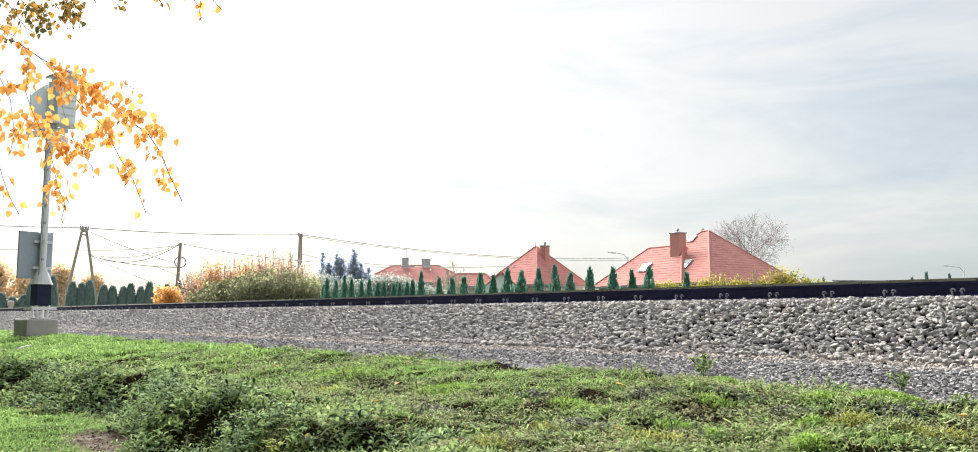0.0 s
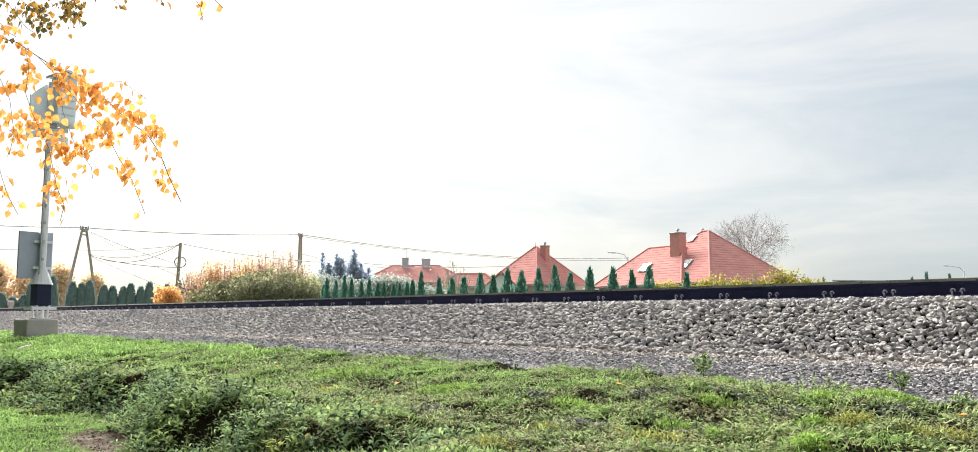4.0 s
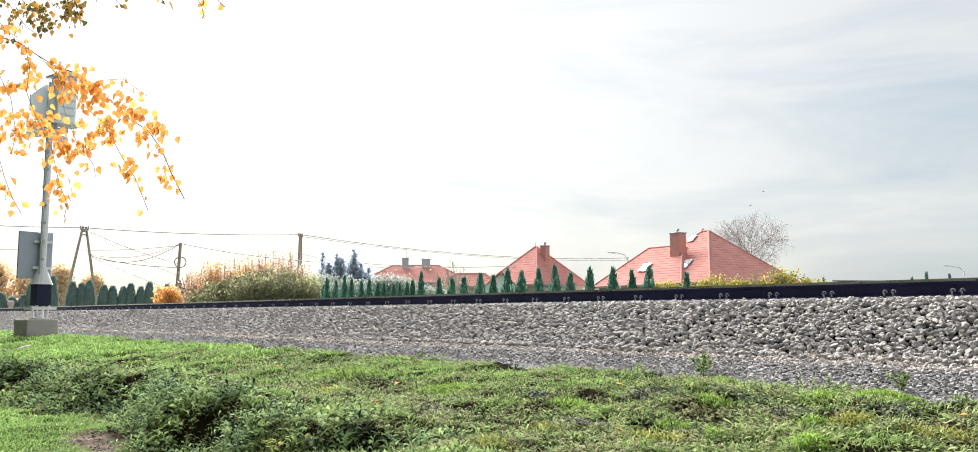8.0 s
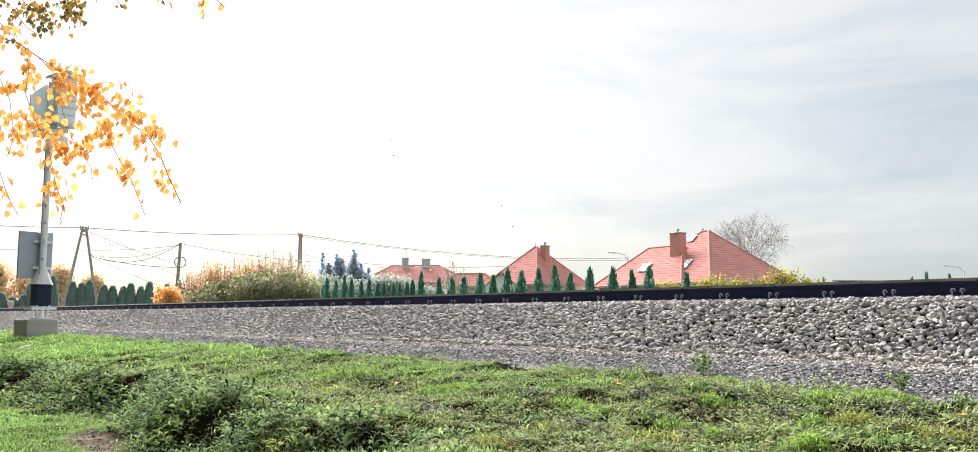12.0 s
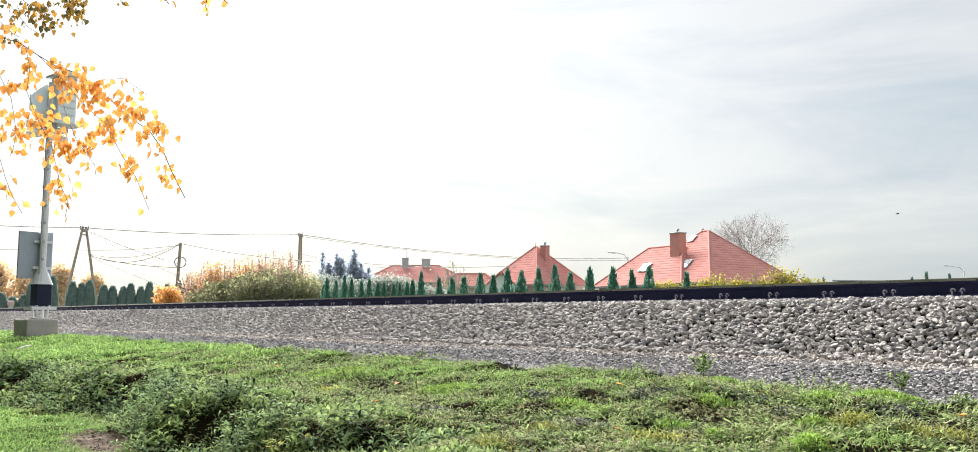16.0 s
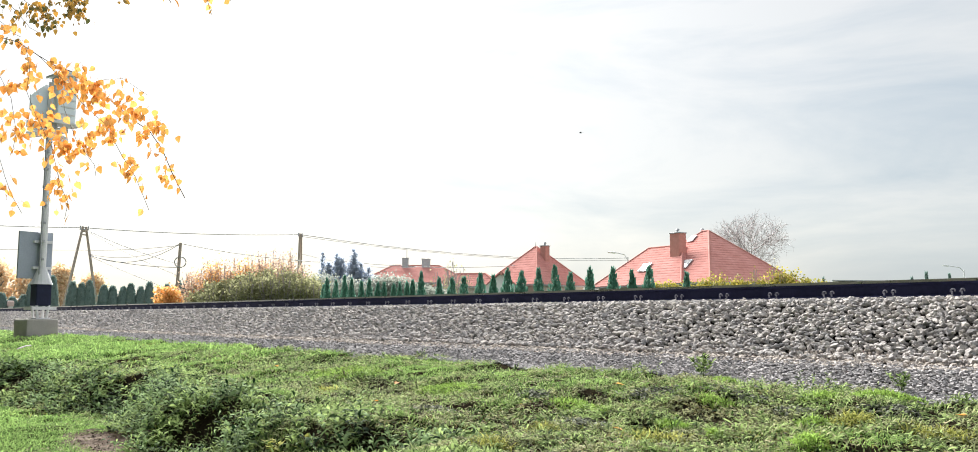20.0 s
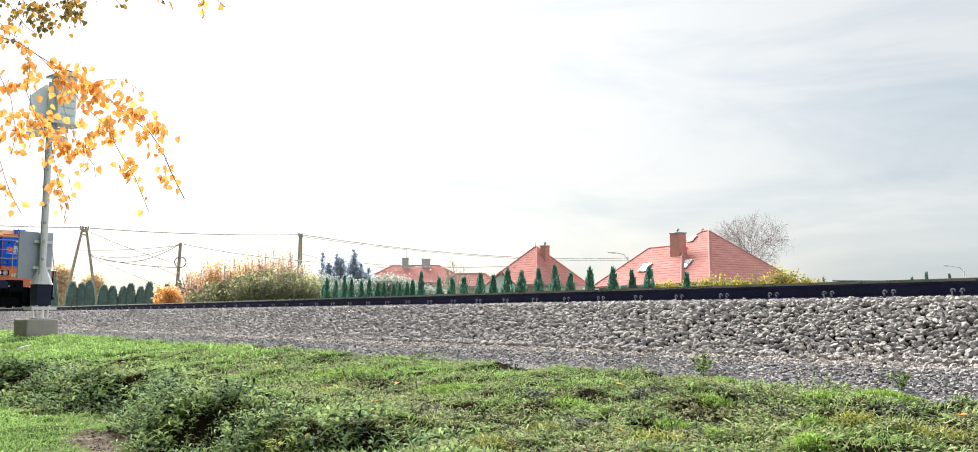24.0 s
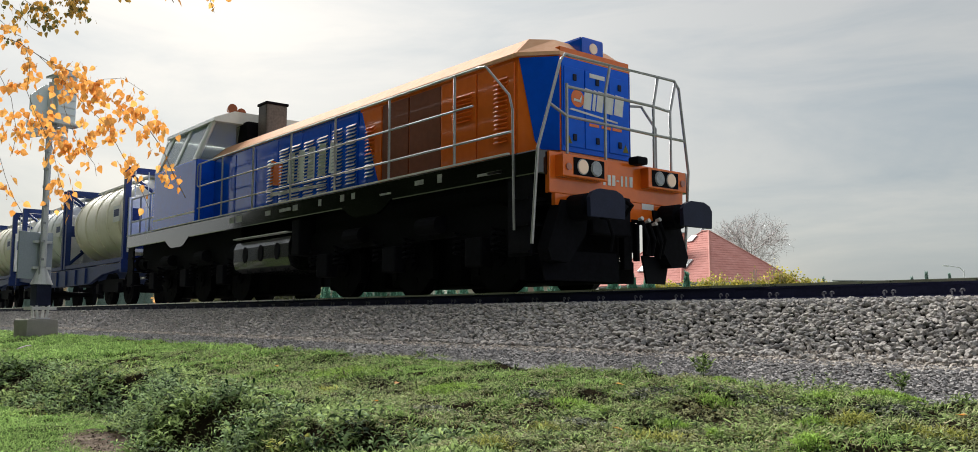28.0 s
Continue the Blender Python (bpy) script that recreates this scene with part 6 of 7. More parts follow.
def tank_wagon(name):
    wg = thing(name, "blue container wagon carrying two pale tank containers", "wagon", group="tank wagons")
    l = 13.9
    for s in (-1, 1):
        o = [(-0.62, 0.98), (-0.62, 1.12), (-l + 0.62, 1.12), (-l + 0.62, 0.98), (-l + 2.6, 0.86), (-l + 4.0, 0.62), (-4.0, 0.62), (-2.6, 0.86)]
        part("side_sill", prism(bmesh.new(), o, "y", s * 1.15 - 0.06, s * 1.15 + 0.06), M["wagon_blue"], wg, "blue fish-bellied side sill")
        for x in np.arange(-4.2, -l + 4.0, -1.1):
            part("sill_rib", made_box(x - 0.03, x + 0.03, min(s * 1.15, s * 1.26), max(s * 1.15, s * 1.26), 0.64, 1.1), M["wagon_blue"], wg)
    part("head_stock", made_box(-0.72, -0.6, -1.3, 1.3, 0.85, 1.2), M["wagon_blue"], wg)
    part("head_stock", made_box(-l + 0.6, -l + 0.72, -1.3, 1.3, 0.85, 1.2), M["wagon_blue"], wg)
    part("centre_beam", made_box(-l + 0.6, -0.6, -0.3, 0.3, 0.8, 1.12), M["wagon_blue"], wg)
    for s in (-1, 1):
        for x, d in ((-0.6, 1), (-l + 0.6, -1)):
            bm = rod(bmesh.new(), (x, s * 0.875, 1.05), (x + d * 0.55, s * 0.875, 1.05), 0.09, seg=12)
            rod(bm, (x + d * 0.55, s * 0.875, 1.05), (x + d * 0.6, s * 0.875, 1.05), 0.24, seg=18)
            part("buffer", bm, M["black"], wg)
    for c in (-2.3, -l + 2.3):
        for s in (-1, 1):
            o = [(c - 1.2, 0.5), (c - 1.2, 0.68), (c - 0.5, 0.72), (c + 0.5, 0.72), (c + 1.2, 0.68), (c + 1.2, 0.5), (c + 0.5, 0.36), (c - 0.5, 0.36)]
            part("bogie_frame", prism(bmesh.new(), o, "y", s * 1.02 - 0.05, s * 1.02 + 0.05), M["black"], wg, "black bogie side frame")
            for dx in (-0.9, 0.9):
                part("axle_box", made_box(c + dx - 0.14, c + dx + 0.14, min(s * 1.0, s * 1.15), max(s * 1.0, s * 1.15), 0.32, 0.6, bevel=0.02), M["black"], wg)
        for dx in (-0.9, 0.9):
            WHEELS.append((wheelset(wg, c + dx, 0.46), 0.46))
    container(wg, -0.72, "tank", "cream cylindrical tank with ribs and stains")
    container(wg, -0.72 - 6.3, "tank_white", "white cylindrical tank with ribs")
    for y in (-1.0, 1.0):
        bm = bmesh.new()
        rod(bm, (-5.2, y, 0.7), (-4.2, y, 0.7), 0.16, seg=12)
        part("brake_reservoir", bm, M["black"], wg)
    return wg


wagon_a = tank_wagon("tank_wagon")
wagon_b = tank_wagon("tank_wagon")


# ---- grass, weeds and litter in front ----
def blades(name, x, y, height, width, material, r, label, lean=0.5):
    """Bent grass blades: two joined quads narrowing to the tip."""
    n = len(x)
    z = ground_z(x, y) - 0.01
    a = r.uniform(0, math.tau, n)
    h = height * r.uniform(0.5, 1.35, n)
    w = width * r.uniform(0.6, 1.4, n)
    d = np.stack([np.cos(a), np.sin(a)], 1)
    bend = r.uniform(0.1, 1.0, n) * lean * h
    p0 = np.stack([x, y, z], 1)
    side = np.stack([-d[:, 1], d[:, 0], np.zeros(n)], 1) * w[:, None]
    mid = p0 + np.stack([d[:, 0] * bend * 0.35, d[:, 1] * bend * 0.35, h * 0.6], 1)
    tip = p0 + np.stack([d[:, 0] * bend, d[:, 1] * bend, h * r.uniform(0.75, 1.0, n)], 1)
    v = np.stack([p0 - side, p0 + side, mid + side * 0.75, mid - side * 0.75, tip + side * 0.12, tip - side * 0.12], 1).reshape(-1, 3)
    k = np.arange(n)[:, None] * 6
    f = np.concatenate([k + np.array([[0, 1, 2, 3]]), k + np.array([[3, 2, 4, 5]])])
    ob = arrays(name, v, f, material)
    return tagged(ob, label, "grass", kind="stuff")


def strips(name, p0, length, width, rise, droop, material, r, label, category="weeds", facing=None):
    """Curved narrow leaves: each rises from its foot, widens and droops to a point. facing: bearings, else any."""
    n = len(p0)
    a = r.uniform(0, math.tau, n) if facing is None else facing
    e = rise + r.normal(0, 0.3, n)
    dr = droop * r.uniform(0.4, 1.5, n)
    l = (length * r.uniform(0.55, 1.4, n))[:, None]
    w = (width * r.uniform(0.6, 1.4, n) * 0.5)[:, None]
    way = lambda q: np.stack([np.cos(a) * np.cos(q), np.sin(a) * np.cos(q), np.sin(q)], 1)
    p1 = p0 + way(e) * l * 0.4
    p2 = p1 + way(e - dr) * l * 0.35
    p3 = p2 + way(e - 2 * dr) * l * 0.25
    side = np.stack([-np.sin(a), np.cos(a), r.normal(0, 0.45, n)], 1)
    side = side / np.linalg.norm(side, axis=1)[:, None] * w
    v = np.stack([p0, p1 - side, p1 + side, p2 - side * 0.8, p2 + side * 0.8, p3], 1).reshape(-1, 3)
    k = np.arange(n)[:, None] * 6
    f = np.concatenate([k + np.array([q]) for q in ((0, 2, 1), (1, 2, 4), (1, 4, 3), (3, 4, 5))])
    return tagged(arrays(name, v, f, material), label, category, kind="stuff")


def standing(x, y, lift=0.0):
    return np.stack([x, y, ground_z(x, y) + lift - 0.004], 1)


def sprigs(name, x, y, height, leaves, length, width, material, r, label, lean=0.35):
    """Leafy stems in their hundreds: each a tilted stalk with leaves spiralling up it, the tips drooping outward."""
    n = len(x)
    h = height * r.uniform(0.5, 1.3, n)
    tilt = r.normal(0, lean, (n, 2)) + np.array([0.12, -0.3])
    t = np.tile(np.linspace(0.25, 1.0, leaves), n)
    k = np.repeat(np.arange(n), leaves)
    p = np.stack([x[k] + tilt[k, 0] * h[k] * t, y[k] + tilt[k, 1] * h[k] * t, ground_z(x, y)[k] + h[k] * t], 1)
    turn = np.repeat(r.uniform(0, math.tau, n), leaves) + np.tile(np.arange(leaves) * 2.4, n)
    return strips(name, p, length * (1.25 - 0.6 * t), width * (1.2 - 0.5 * t), 0.35 + 0.5 * t, 0.55, material, r, label, facing=turn)


grng = np.random.default_rng(23)
def field(count, x0, x1, y0, y1):
    return grng.uniform(x0, x1, count), grng.uniform(y0, y1, count)


def edge_limit(x, y):
    """Grass thins out raggedly where the gravel begins."""
    return y < 5.28 + 0.18 * np.sin(x * 1.3) + 0.12 * np.sin(x * 3.7 + 1) + 0.5 * (lump(x, y, 2.0, 9) - 0.5) + grng.normal(0, 0.06, len(x))


def bare(x, y):
    """The worn patch of soil at the foot of the bank, free of plants."""
    return ((x + 7.55) / 0.6) ** 2 + ((y - 2.2) / 0.2) ** 2 < grng.uniform(0.6, 1.2, len(x))


def dry_zone(x, y):
    """High on the worn, straw-coloured ground towards the viewer's right."""
    return lump(x, y, 1.3, 11) * 0.7 + 0.5 * np.exp(-((x + 3.6) / 0.9) ** 2 - ((y - 3.1) / 0.4) ** 2) + 0.15 * smoothstep(-5, -3, x)


def growing(count, x0, x1, y0, y1, keep):
    x, y = field(count, x0, x1, y0, y1)
    k = edge_limit(x, y) & ~bare(x, y) & keep(x, y)
    return x[k], y[k]


WEEDS = "leafy green weeds on the face of the bank"
NEAR, MID, FAR = (-9.2, -1.3), (-18, -9.2), (-45, -18)


def cover(per_m2, span, y0, y1, keep):
    """Scattered feet of plants, where keep allows them."""
    return growing(int(per_m2 * (span[1] - span[0]) * (y1 - y0)), *span, y0, y1, keep)


def noisy(n, mean, spread):
    return grng.normal(mean, spread, n)


def on_face(x, y, more=0.0):
    """The steep face of the bank and its rim."""
    far = smoothstep(-8.5, -12.0, x)
    return (y > bank_edge(x) - 0.42 - 0.35 * far) & (y < bank_edge(x) + 0.2 - 0.2 * far + more) & (x < -3.7)


# fine turf on the hummocks, and the lawn at the foot of the bank
TURF = "fine short green turf on low hummocks"
for span, dens, l, w, sp in ((NEAR, 7500, 0.036, 0.004, 0.045), (MID, 3000, 0.05, 0.0072, 0.06), (FAR, 700, 0.08, 0.016, 0.06)):
    x, y = cover(dens, span, 1.2, 5.7, lambda x, y: (turf(x, y) > noisy(len(x), 0.52, sp) + 0.02 * smoothstep(-7.0, -5.5, x)) & (~on_face(x, y, -0.05) | (lump(x, y, 2.4, 8) > 0.62)) & (y > 2.2) & (lump(x, y, 5.5, 2) > noisy(len(x), 0.38, 0.03)))
    strips("turf", standing(x, y), l, w, 1.0, 0.55, M["turf"], grng, TURF, "grass")
    x, y = cover(dens * 0.8, span, 1.2, 2.9, lambda x, y: (y < bank_edge(x) - 0.4 - 0.45 * smoothstep(-8.5, -13, x)) & (x < -5.5))
    strips("turf", standing(x, y), l, w * 1.15, 0.9, 0.5, M["turf"], grng, "bright green lawn at the foot of the bank", "grass")
# looser grass and low leaves between the hummocks
for span, dens, l, w in ((NEAR, 1300, 0.055, 0.0068), (MID, 900, 0.06, 0.009), (FAR, 160, 0.09, 0.02)):
    x, y = cover(dens, span, 2.0, 5.7, lambda x, y: (lump(x, y, 3.0, 2) > noisy(len(x), 0.48, 0.05)) & (turf(x, y) > noisy(len(x), 0.4, 0.05)))
    strips("grass", standing(x, y), l, w, 0.75, 0.7, M["weed"], grng, "short green tufted grass on the bank", "grass")
    x, y = cover(dens * 0.35, span, 2.0, 5.7, lambda x, y: lump(x, y, 1.7, 3) > noisy(len(x), 0.58, 0.05))
    strips("yellow_grass", standing(x, y), l, w * 0.8, 0.7, 0.7, M["yellow_blade"], grng, "yellowish-green grass tufts among the weeds", "grass")
# matted grey-green leaves lying in the hollows
for span, dens, l, w in ((NEAR, 2300, 0.04, 0.0095), (MID, 900, 0.045, 0.014), (FAR, 90, 0.1, 0.03)):
    x, y = cover(dens, span, 2.2, 5.6, lambda x, y: (turf(x, y) < noisy(len(x), 0.52, 0.05)) & (lump(x, y, 6.0, 14) > noisy(len(x), 0.5, 0.06)))
    strips("withered_weeds", standing(x, y, 0.012), l, w, 0.75, 0.9, M["withered"], grng, "withered grey-green leaves matted in the hollows")
    x, y = cover(dens * 0.8, span, 2.2, 5.6, lambda x, y: (turf(x, y) < noisy(len(x), 0.58, 0.05)) & (lump(x, y, 5.0, 4) > noisy(len(x), 0.52, 0.06)))
    strips("ground_weeds", standing(x, y, 0.015), l * 1.1, w * 1.1, 0.55, 0.6, M["weed"], grng, "low broad-leaved weeds on the bank")
# dry straw in worn places
x, y = cover(1500, NEAR, 2.2, 5.6, lambda x, y: dry_zone(x, y) > noisy(len(x), 0.6, 0.06))
strips("dry_grass", standing(x, y, 0.01), 0.04, 0.004, 0.9, 0.8, M["dry_blade"], grng, "straw-coloured dry grass among the green", "grass")
# upright sprays of narrow leaves in tussocks with dark gaps
for x0, x1, dens, l, w in ((-6.5, -1.3, 230, 0.052, 0.0078), (-12, -6.5, 120, 0.06, 0.01)):
    x, y = cover(dens, (x0, x1), 2.4, 5.5, lambda x, y: lump(x, y, 4.5, 31) > noisy(len(x), 0.52, 0.04))
    sprigs("tussocks", x, y, 0.035, 8, l, w, M["withered"], grng, "pale green leaf tussocks on the bank", 0.6)
    x, y = cover(dens, (x0, x1), 2.4, 5.5, lambda x, y: lump(x, y, 4.5, 37) > noisy(len(x), 0.54, 0.04))
    sprigs("tussocks", x, y, 0.035, 9, l, w, M["weed"], grng, "fresh green leaf tussocks on the bank", 0.6)
# leafy weeds on the face of the bank
for x0, x1, dens, h, l, w in ((-9.2, -3.6, 260, 0.13, 0.075, 0.021), (-16, -9.2, 110, 0.13, 0.085, 0.027)):
    x, y = cover(dens, (x0, x1), 1.7, 4.2, lambda x, y: on_face(x, y) & (lump(x, y, 3.2, 21) > noisy(len(x), 0.5, 0.04)))
    sprigs("bank_weeds", x, y, h, 9, l, w, M["nettle"], grng, "taller green weeds on the bank face, darkened for shade")
    x, y = cover(dens * 0.6, (x0, x1), 1.7, 4.4, lambda x, y: on_face(x, y, 0.25) & (lump(x, y, 2.6, 17) > noisy(len(x), 0.5, 0.04)))
    sprigs("bank_weeds", x, y, h * 0.75, 8, l, w * 0.9, M["weed"], grng, WEEDS)
x, y = cover(900, (-20, -10), 2.6, 5.2, lambda x, y: lump(x, y, 1.5, 27) > noisy(len(x), 0.54, 0.06))
strips("lush_grass", standing(x, y), 0.085, 0.011, 0.95, 0.6, M["turf"], grng, "longer lush green grass on the bank", "grass")
x, y = cover(110, NEAR, 2.6, 5.3, lambda x, y: (turf(x, y) < 0.5) & (lump(x, y, 2.2, 25) > 0.55))
sprigs("bank_weeds", x, y, 0.06, 8, 0.045, 0.012, M["weed"], grng, "low leafy weeds scattered over the bank")


def clump(x, y, rx, ry, count, length, width, lift, rise, material, label, category="grass"):
    """A rounded cushion of one kind of leaf, thinning out to its rim."""
    a, q = grng.uniform(0, math.tau, count), np.sqrt(grng.random(count)) * grng.uniform(0.7, 1.15, count)
    px, py = x + rx * q * np.cos(a), y + ry * q * np.sin(a)
    strips("grass_clump" if category == "grass" else "leaf_mat", standing(px, py, 0.0) + np.outer(lift * np.clip(1 - q ** 2, 0, 1), (0, 0, 1)),
           length, width, rise, 0.6, M[material], grng, label, category)


VIVID, TUFT, MAT = "vivid green cushion of fine turf", "yellow-green tuft of coarse grass", "grey-green withered leaves matted on the ground"
for x, y, rx, ry, n in ((-3.2, 3.97, 0.13, 0.1, 700), (-2.2, 3.66, 0.11, 0.1, 700), (-2.55, 5.2, 0.3, 0.12, 1800), (-2.85, 4.92, 0.16, 0.12, 700), (-3.8, 5.25, 0.16, 0.14, 700), (-5.5, 4.1, 0.42, 0.2, 2600),
                        (-7.3, 4.25, 0.6, 0.3, 3600), (-2.78, 3.77, 0.05, 0.04, 160), (-3.72, 3.97, 0.05, 0.05, 160), (-3.3, 4.5, 0.14, 0.1, 500), (-4.0, 4.0, 0.22, 0.14, 900), (-2.6, 4.35, 0.14, 0.1, 500)):
    clump(x, y, rx, ry, n, 0.036, 0.0042, 0.035, 0.95, "lime_turf", VIVID)
for x, y, rx, ry, n in ((-3.6, 3.35, 0.12, 0.08, 320), (-3.34, 2.76, 0.14, 0.09, 320), (-2.4, 4.45, 0.12, 0.1, 360), (-1.9, 4.3, 0.2, 0.12, 420), (-2.95, 3.5, 0.2, 0.12, 320), (-6.6, 3.75, 0.3, 0.12, 500)):
    clump(x, y, rx, ry, n, 0.06, 0.005, 0.02, 1.0, "yellow_blade", TUFT)
for x, y, rx, ry, n in ((-3.8, 4.5, 0.28, 0.16, 700), (-2.4, 4.85, 0.18, 0.14, 450), (-3.3, 4.75, 0.3, 0.12, 500), (-2.85, 4.55, 0.2, 0.1, 320), (-4.75, 3.45, 0.3, 0.12, 500), (-4.5, 4.1, 0.22, 0.12, 420), (-3.6, 3.65, 0.3, 0.1, 400)):
    clump(x, y, rx, ry, n, 0.042, 0.012, 0.03, 0.35, "grey_litter", MAT, "weeds")
lawn_rng = np.random.default_rng(77)
# coarser lawn round the viewer's stand and on along the bank
for x0, x1, y0, y1, n in ((-1.3, 9, 0.9, 5.6, 20000), (-14, 9, -10.5, 1.2, 36000)):
    x, y = lawn_rng.uniform(x0, x1, n), lawn_rng.uniform(y0, y1, n)
    k = (np.hypot(x, y) > 0.5) & (np.hypot(x + 4.9, y + 0.75) > 0.25) & (lump(x, y, 1.6, 12) > lawn_rng.uniform(0.1, 0.5, n))
    blades("lawn", x[k], y[k], 0.05, 0.012, M["blade"], lawn_rng, "short trodden lawn beside the railway", 1.2)
# the foot of the bank beside the viewer
x, y = lawn_rng.uniform(-5.6, -1.15, 16000), lawn_rng.uniform(1.05, 2.5, 16000)
blades("lawn", x, y, 0.05, 0.009, M["weed"], lawn_rng, "short grass at the foot of the bank", 1.0)
# matted stems and dead leaves lying on the soil
n = 30000
x, y = field(n, -9, -1.3, 1.6, 5.6)
k = edge_limit(x, y) & (dry_zone(x, y) > grng.normal(0.48, 0.12, n))
x, y = x[k], y[k]
n = len(x)
a, l, w = grng.uniform(0, math.tau, n), grng.uniform(0.006, 0.022, n), grng.uniform(0.0015, 0.004, n)
z = ground_z(x, y) + grng.uniform(0.002, 0.035, n)
d = np.stack([np.cos(a), np.sin(a), grng.normal(0, 0.18, n)], 1) * l[:, None]
e = np.stack([-np.sin(a), np.cos(a), grng.normal(0, 0.3, n)], 1) * w[:, None]
p = np.stack([x, y, z], 1)
v = np.stack([p - d - e, p - d + e, p + d + e, p + d - e], 1).reshape(-1, 3)
tagged(arrays("plant_litter", v, np.arange(n * 4).reshape(n, 4), M["litter"]), "matted straw and dead stems on the soil", "litter", kind="stuff")


x, y = grng.uniform(-6.0, -2.0, 260), grng.uniform(5.2, 6.0, 260)
keep = lump(x, y, 2.6, 3) > 0.66
sprigs("gravel_weeds", x[keep], y[keep], 0.08, 8, 0.045, 0.012, M["weed"], grng, "small weeds rooting in the gravel edge")
# bare brown soil with crumbs
sx, sy = np.meshgrid(np.linspace(-8.3, -6.8, 31), np.linspace(1.92, 2.48, 15), indexing="ij")
rim = np.clip(1.0 - ((sx + 7.55) / 0.75) ** 2 - ((sy - 2.2) / 0.28) ** 2, -1, 1)
sz = ground_z(sx, sy) + 0.012 * rim + 0.012 * (lump(sx, sy, 12, 1) - 0.4) * (rim > 0)
si = np.arange(sx.size).reshape(sx.shape)
soil_f = np.stack([si[:-1, :-1], si[1:, :-1], si[1:, 1:], si[:-1, 1:]], -1).reshape(-1, 4)
tagged(arrays("bare_soil", np.stack([sx, sy, sz], -1).reshape(-1, 3), soil_f, M["brown_soil"]), "bare brown crumbly soil at the foot of the bank", "soil", kind="stuff")
x, y = field(900, -8.1, -7.0, 2.02, 2.4)
strips("soil_crumbs", standing(x, y, 0.012), 0.025, 0.012, 0.2, 0.3, M["brown_soil"], grng, "dry brown leaves and crumbs on bare soil")


# single plants that stand out, and fallen birch leaves
def weed_plant(x, y, h, leaves, mat, label):
    ob = thing("weed_plant", label, "weed", pose(x, y, float(ground_z(x, y))), "weed plants")
    bm = bmesh.new()
    v, f = [], []
    for k in range(5):
        a, q = grng.uniform(0, math.tau), grng.uniform(0.2, 0.6) * h
        tip = (math.cos(a) * q, math.sin(a) * q, h * grng.uniform(0.6, 1.0))
        tube(bm, [(0, 0, -0.02), (tip[0] * 0.4, tip[1] * 0.4, tip[2] * 0.6), tip], 0.003, 4)
        for j in range(leaves):
            t = grng.uniform(0.3, 1.0)
            p = np.array(tip) * t
            b, s = grng.uniform(0, math.tau), h * grng.uniform(0.14, 0.25)
            d = np.array([math.cos(b), math.sin(b), grng.uniform(0, 0.8)])
            e = np.array([-math.sin(b), math.cos(b), 0.0])
            n = len(v)
            v += [p, p + d * s * 0.45 + e * s * 0.28, p + d * s, p + d * s * 0.45 - e * s * 0.28]
            f.append((n, n + 1, n + 2, n + 3))
    part("stem", bm, M["nettle"], ob)
    arrays("foliage", v, f, M[mat], ob)
    return ob


for x, y, h, n, mat, label in ((-4.75, 2.38, 0.24, 16, "yellow_blade", "yellow-green leafy weed at the foot of the bank"), (-3.15, 3.9, 0.1, 7, "blade", "bright green rosette weed in the grass"),
                               (-2.45, 4.1, 0.09, 7, "blade", "bright green rosette weed in the grass"), (-4.15, 5.5, 0.19, 46, "weed", "bushy pale green weed rooting in the gravel edge"),
                               (-2.62, 5.45, 0.13, 40, "weed", "bushy pale green weed rooting in the gravel edge"), (-4.5, 4.0, 0.1, 6, "weed", "pale green weed in the grass"),
                               (-7.6, 5.35, 0.12, 6, "weed", "green weed rooting in the gravel edge"), (-5.6, 4.9, 0.1, 6, "weed", "pale green weed in the grass")):
    weed_plant(x, y, h, n, mat, label)

# ---- birch ---- trunk stands beside the viewer; branches hang into view
birch = thing("birch_tree", "birch tree with hanging branches of orange autumn leaves", "tree", pose(-4.9, -0.75, float(ground_z(-4.9, -0.75))))
BZ = birch.matrix_basis.translation.copy()
bm = bmesh.new()
tube(bm, [(0, 0, -0.1), (0.03, 0.02, 1.2), (-0.05, 0.05, 2.6), (0.0, 0.1, 4.2)], 0.11, 12)
part("trunk", bm, M["birch_bark"], birch, "white birch trunk with dark marks")
leaf_rng = random.Random(5)
FWD = (aim - EYE).normalized()
RGT = FWD.cross(Vector((0, 0, 1))).normalized()
UPV = RGT.cross(FWD)


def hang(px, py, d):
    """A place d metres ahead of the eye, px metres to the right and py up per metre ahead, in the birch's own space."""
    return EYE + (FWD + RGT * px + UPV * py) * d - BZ


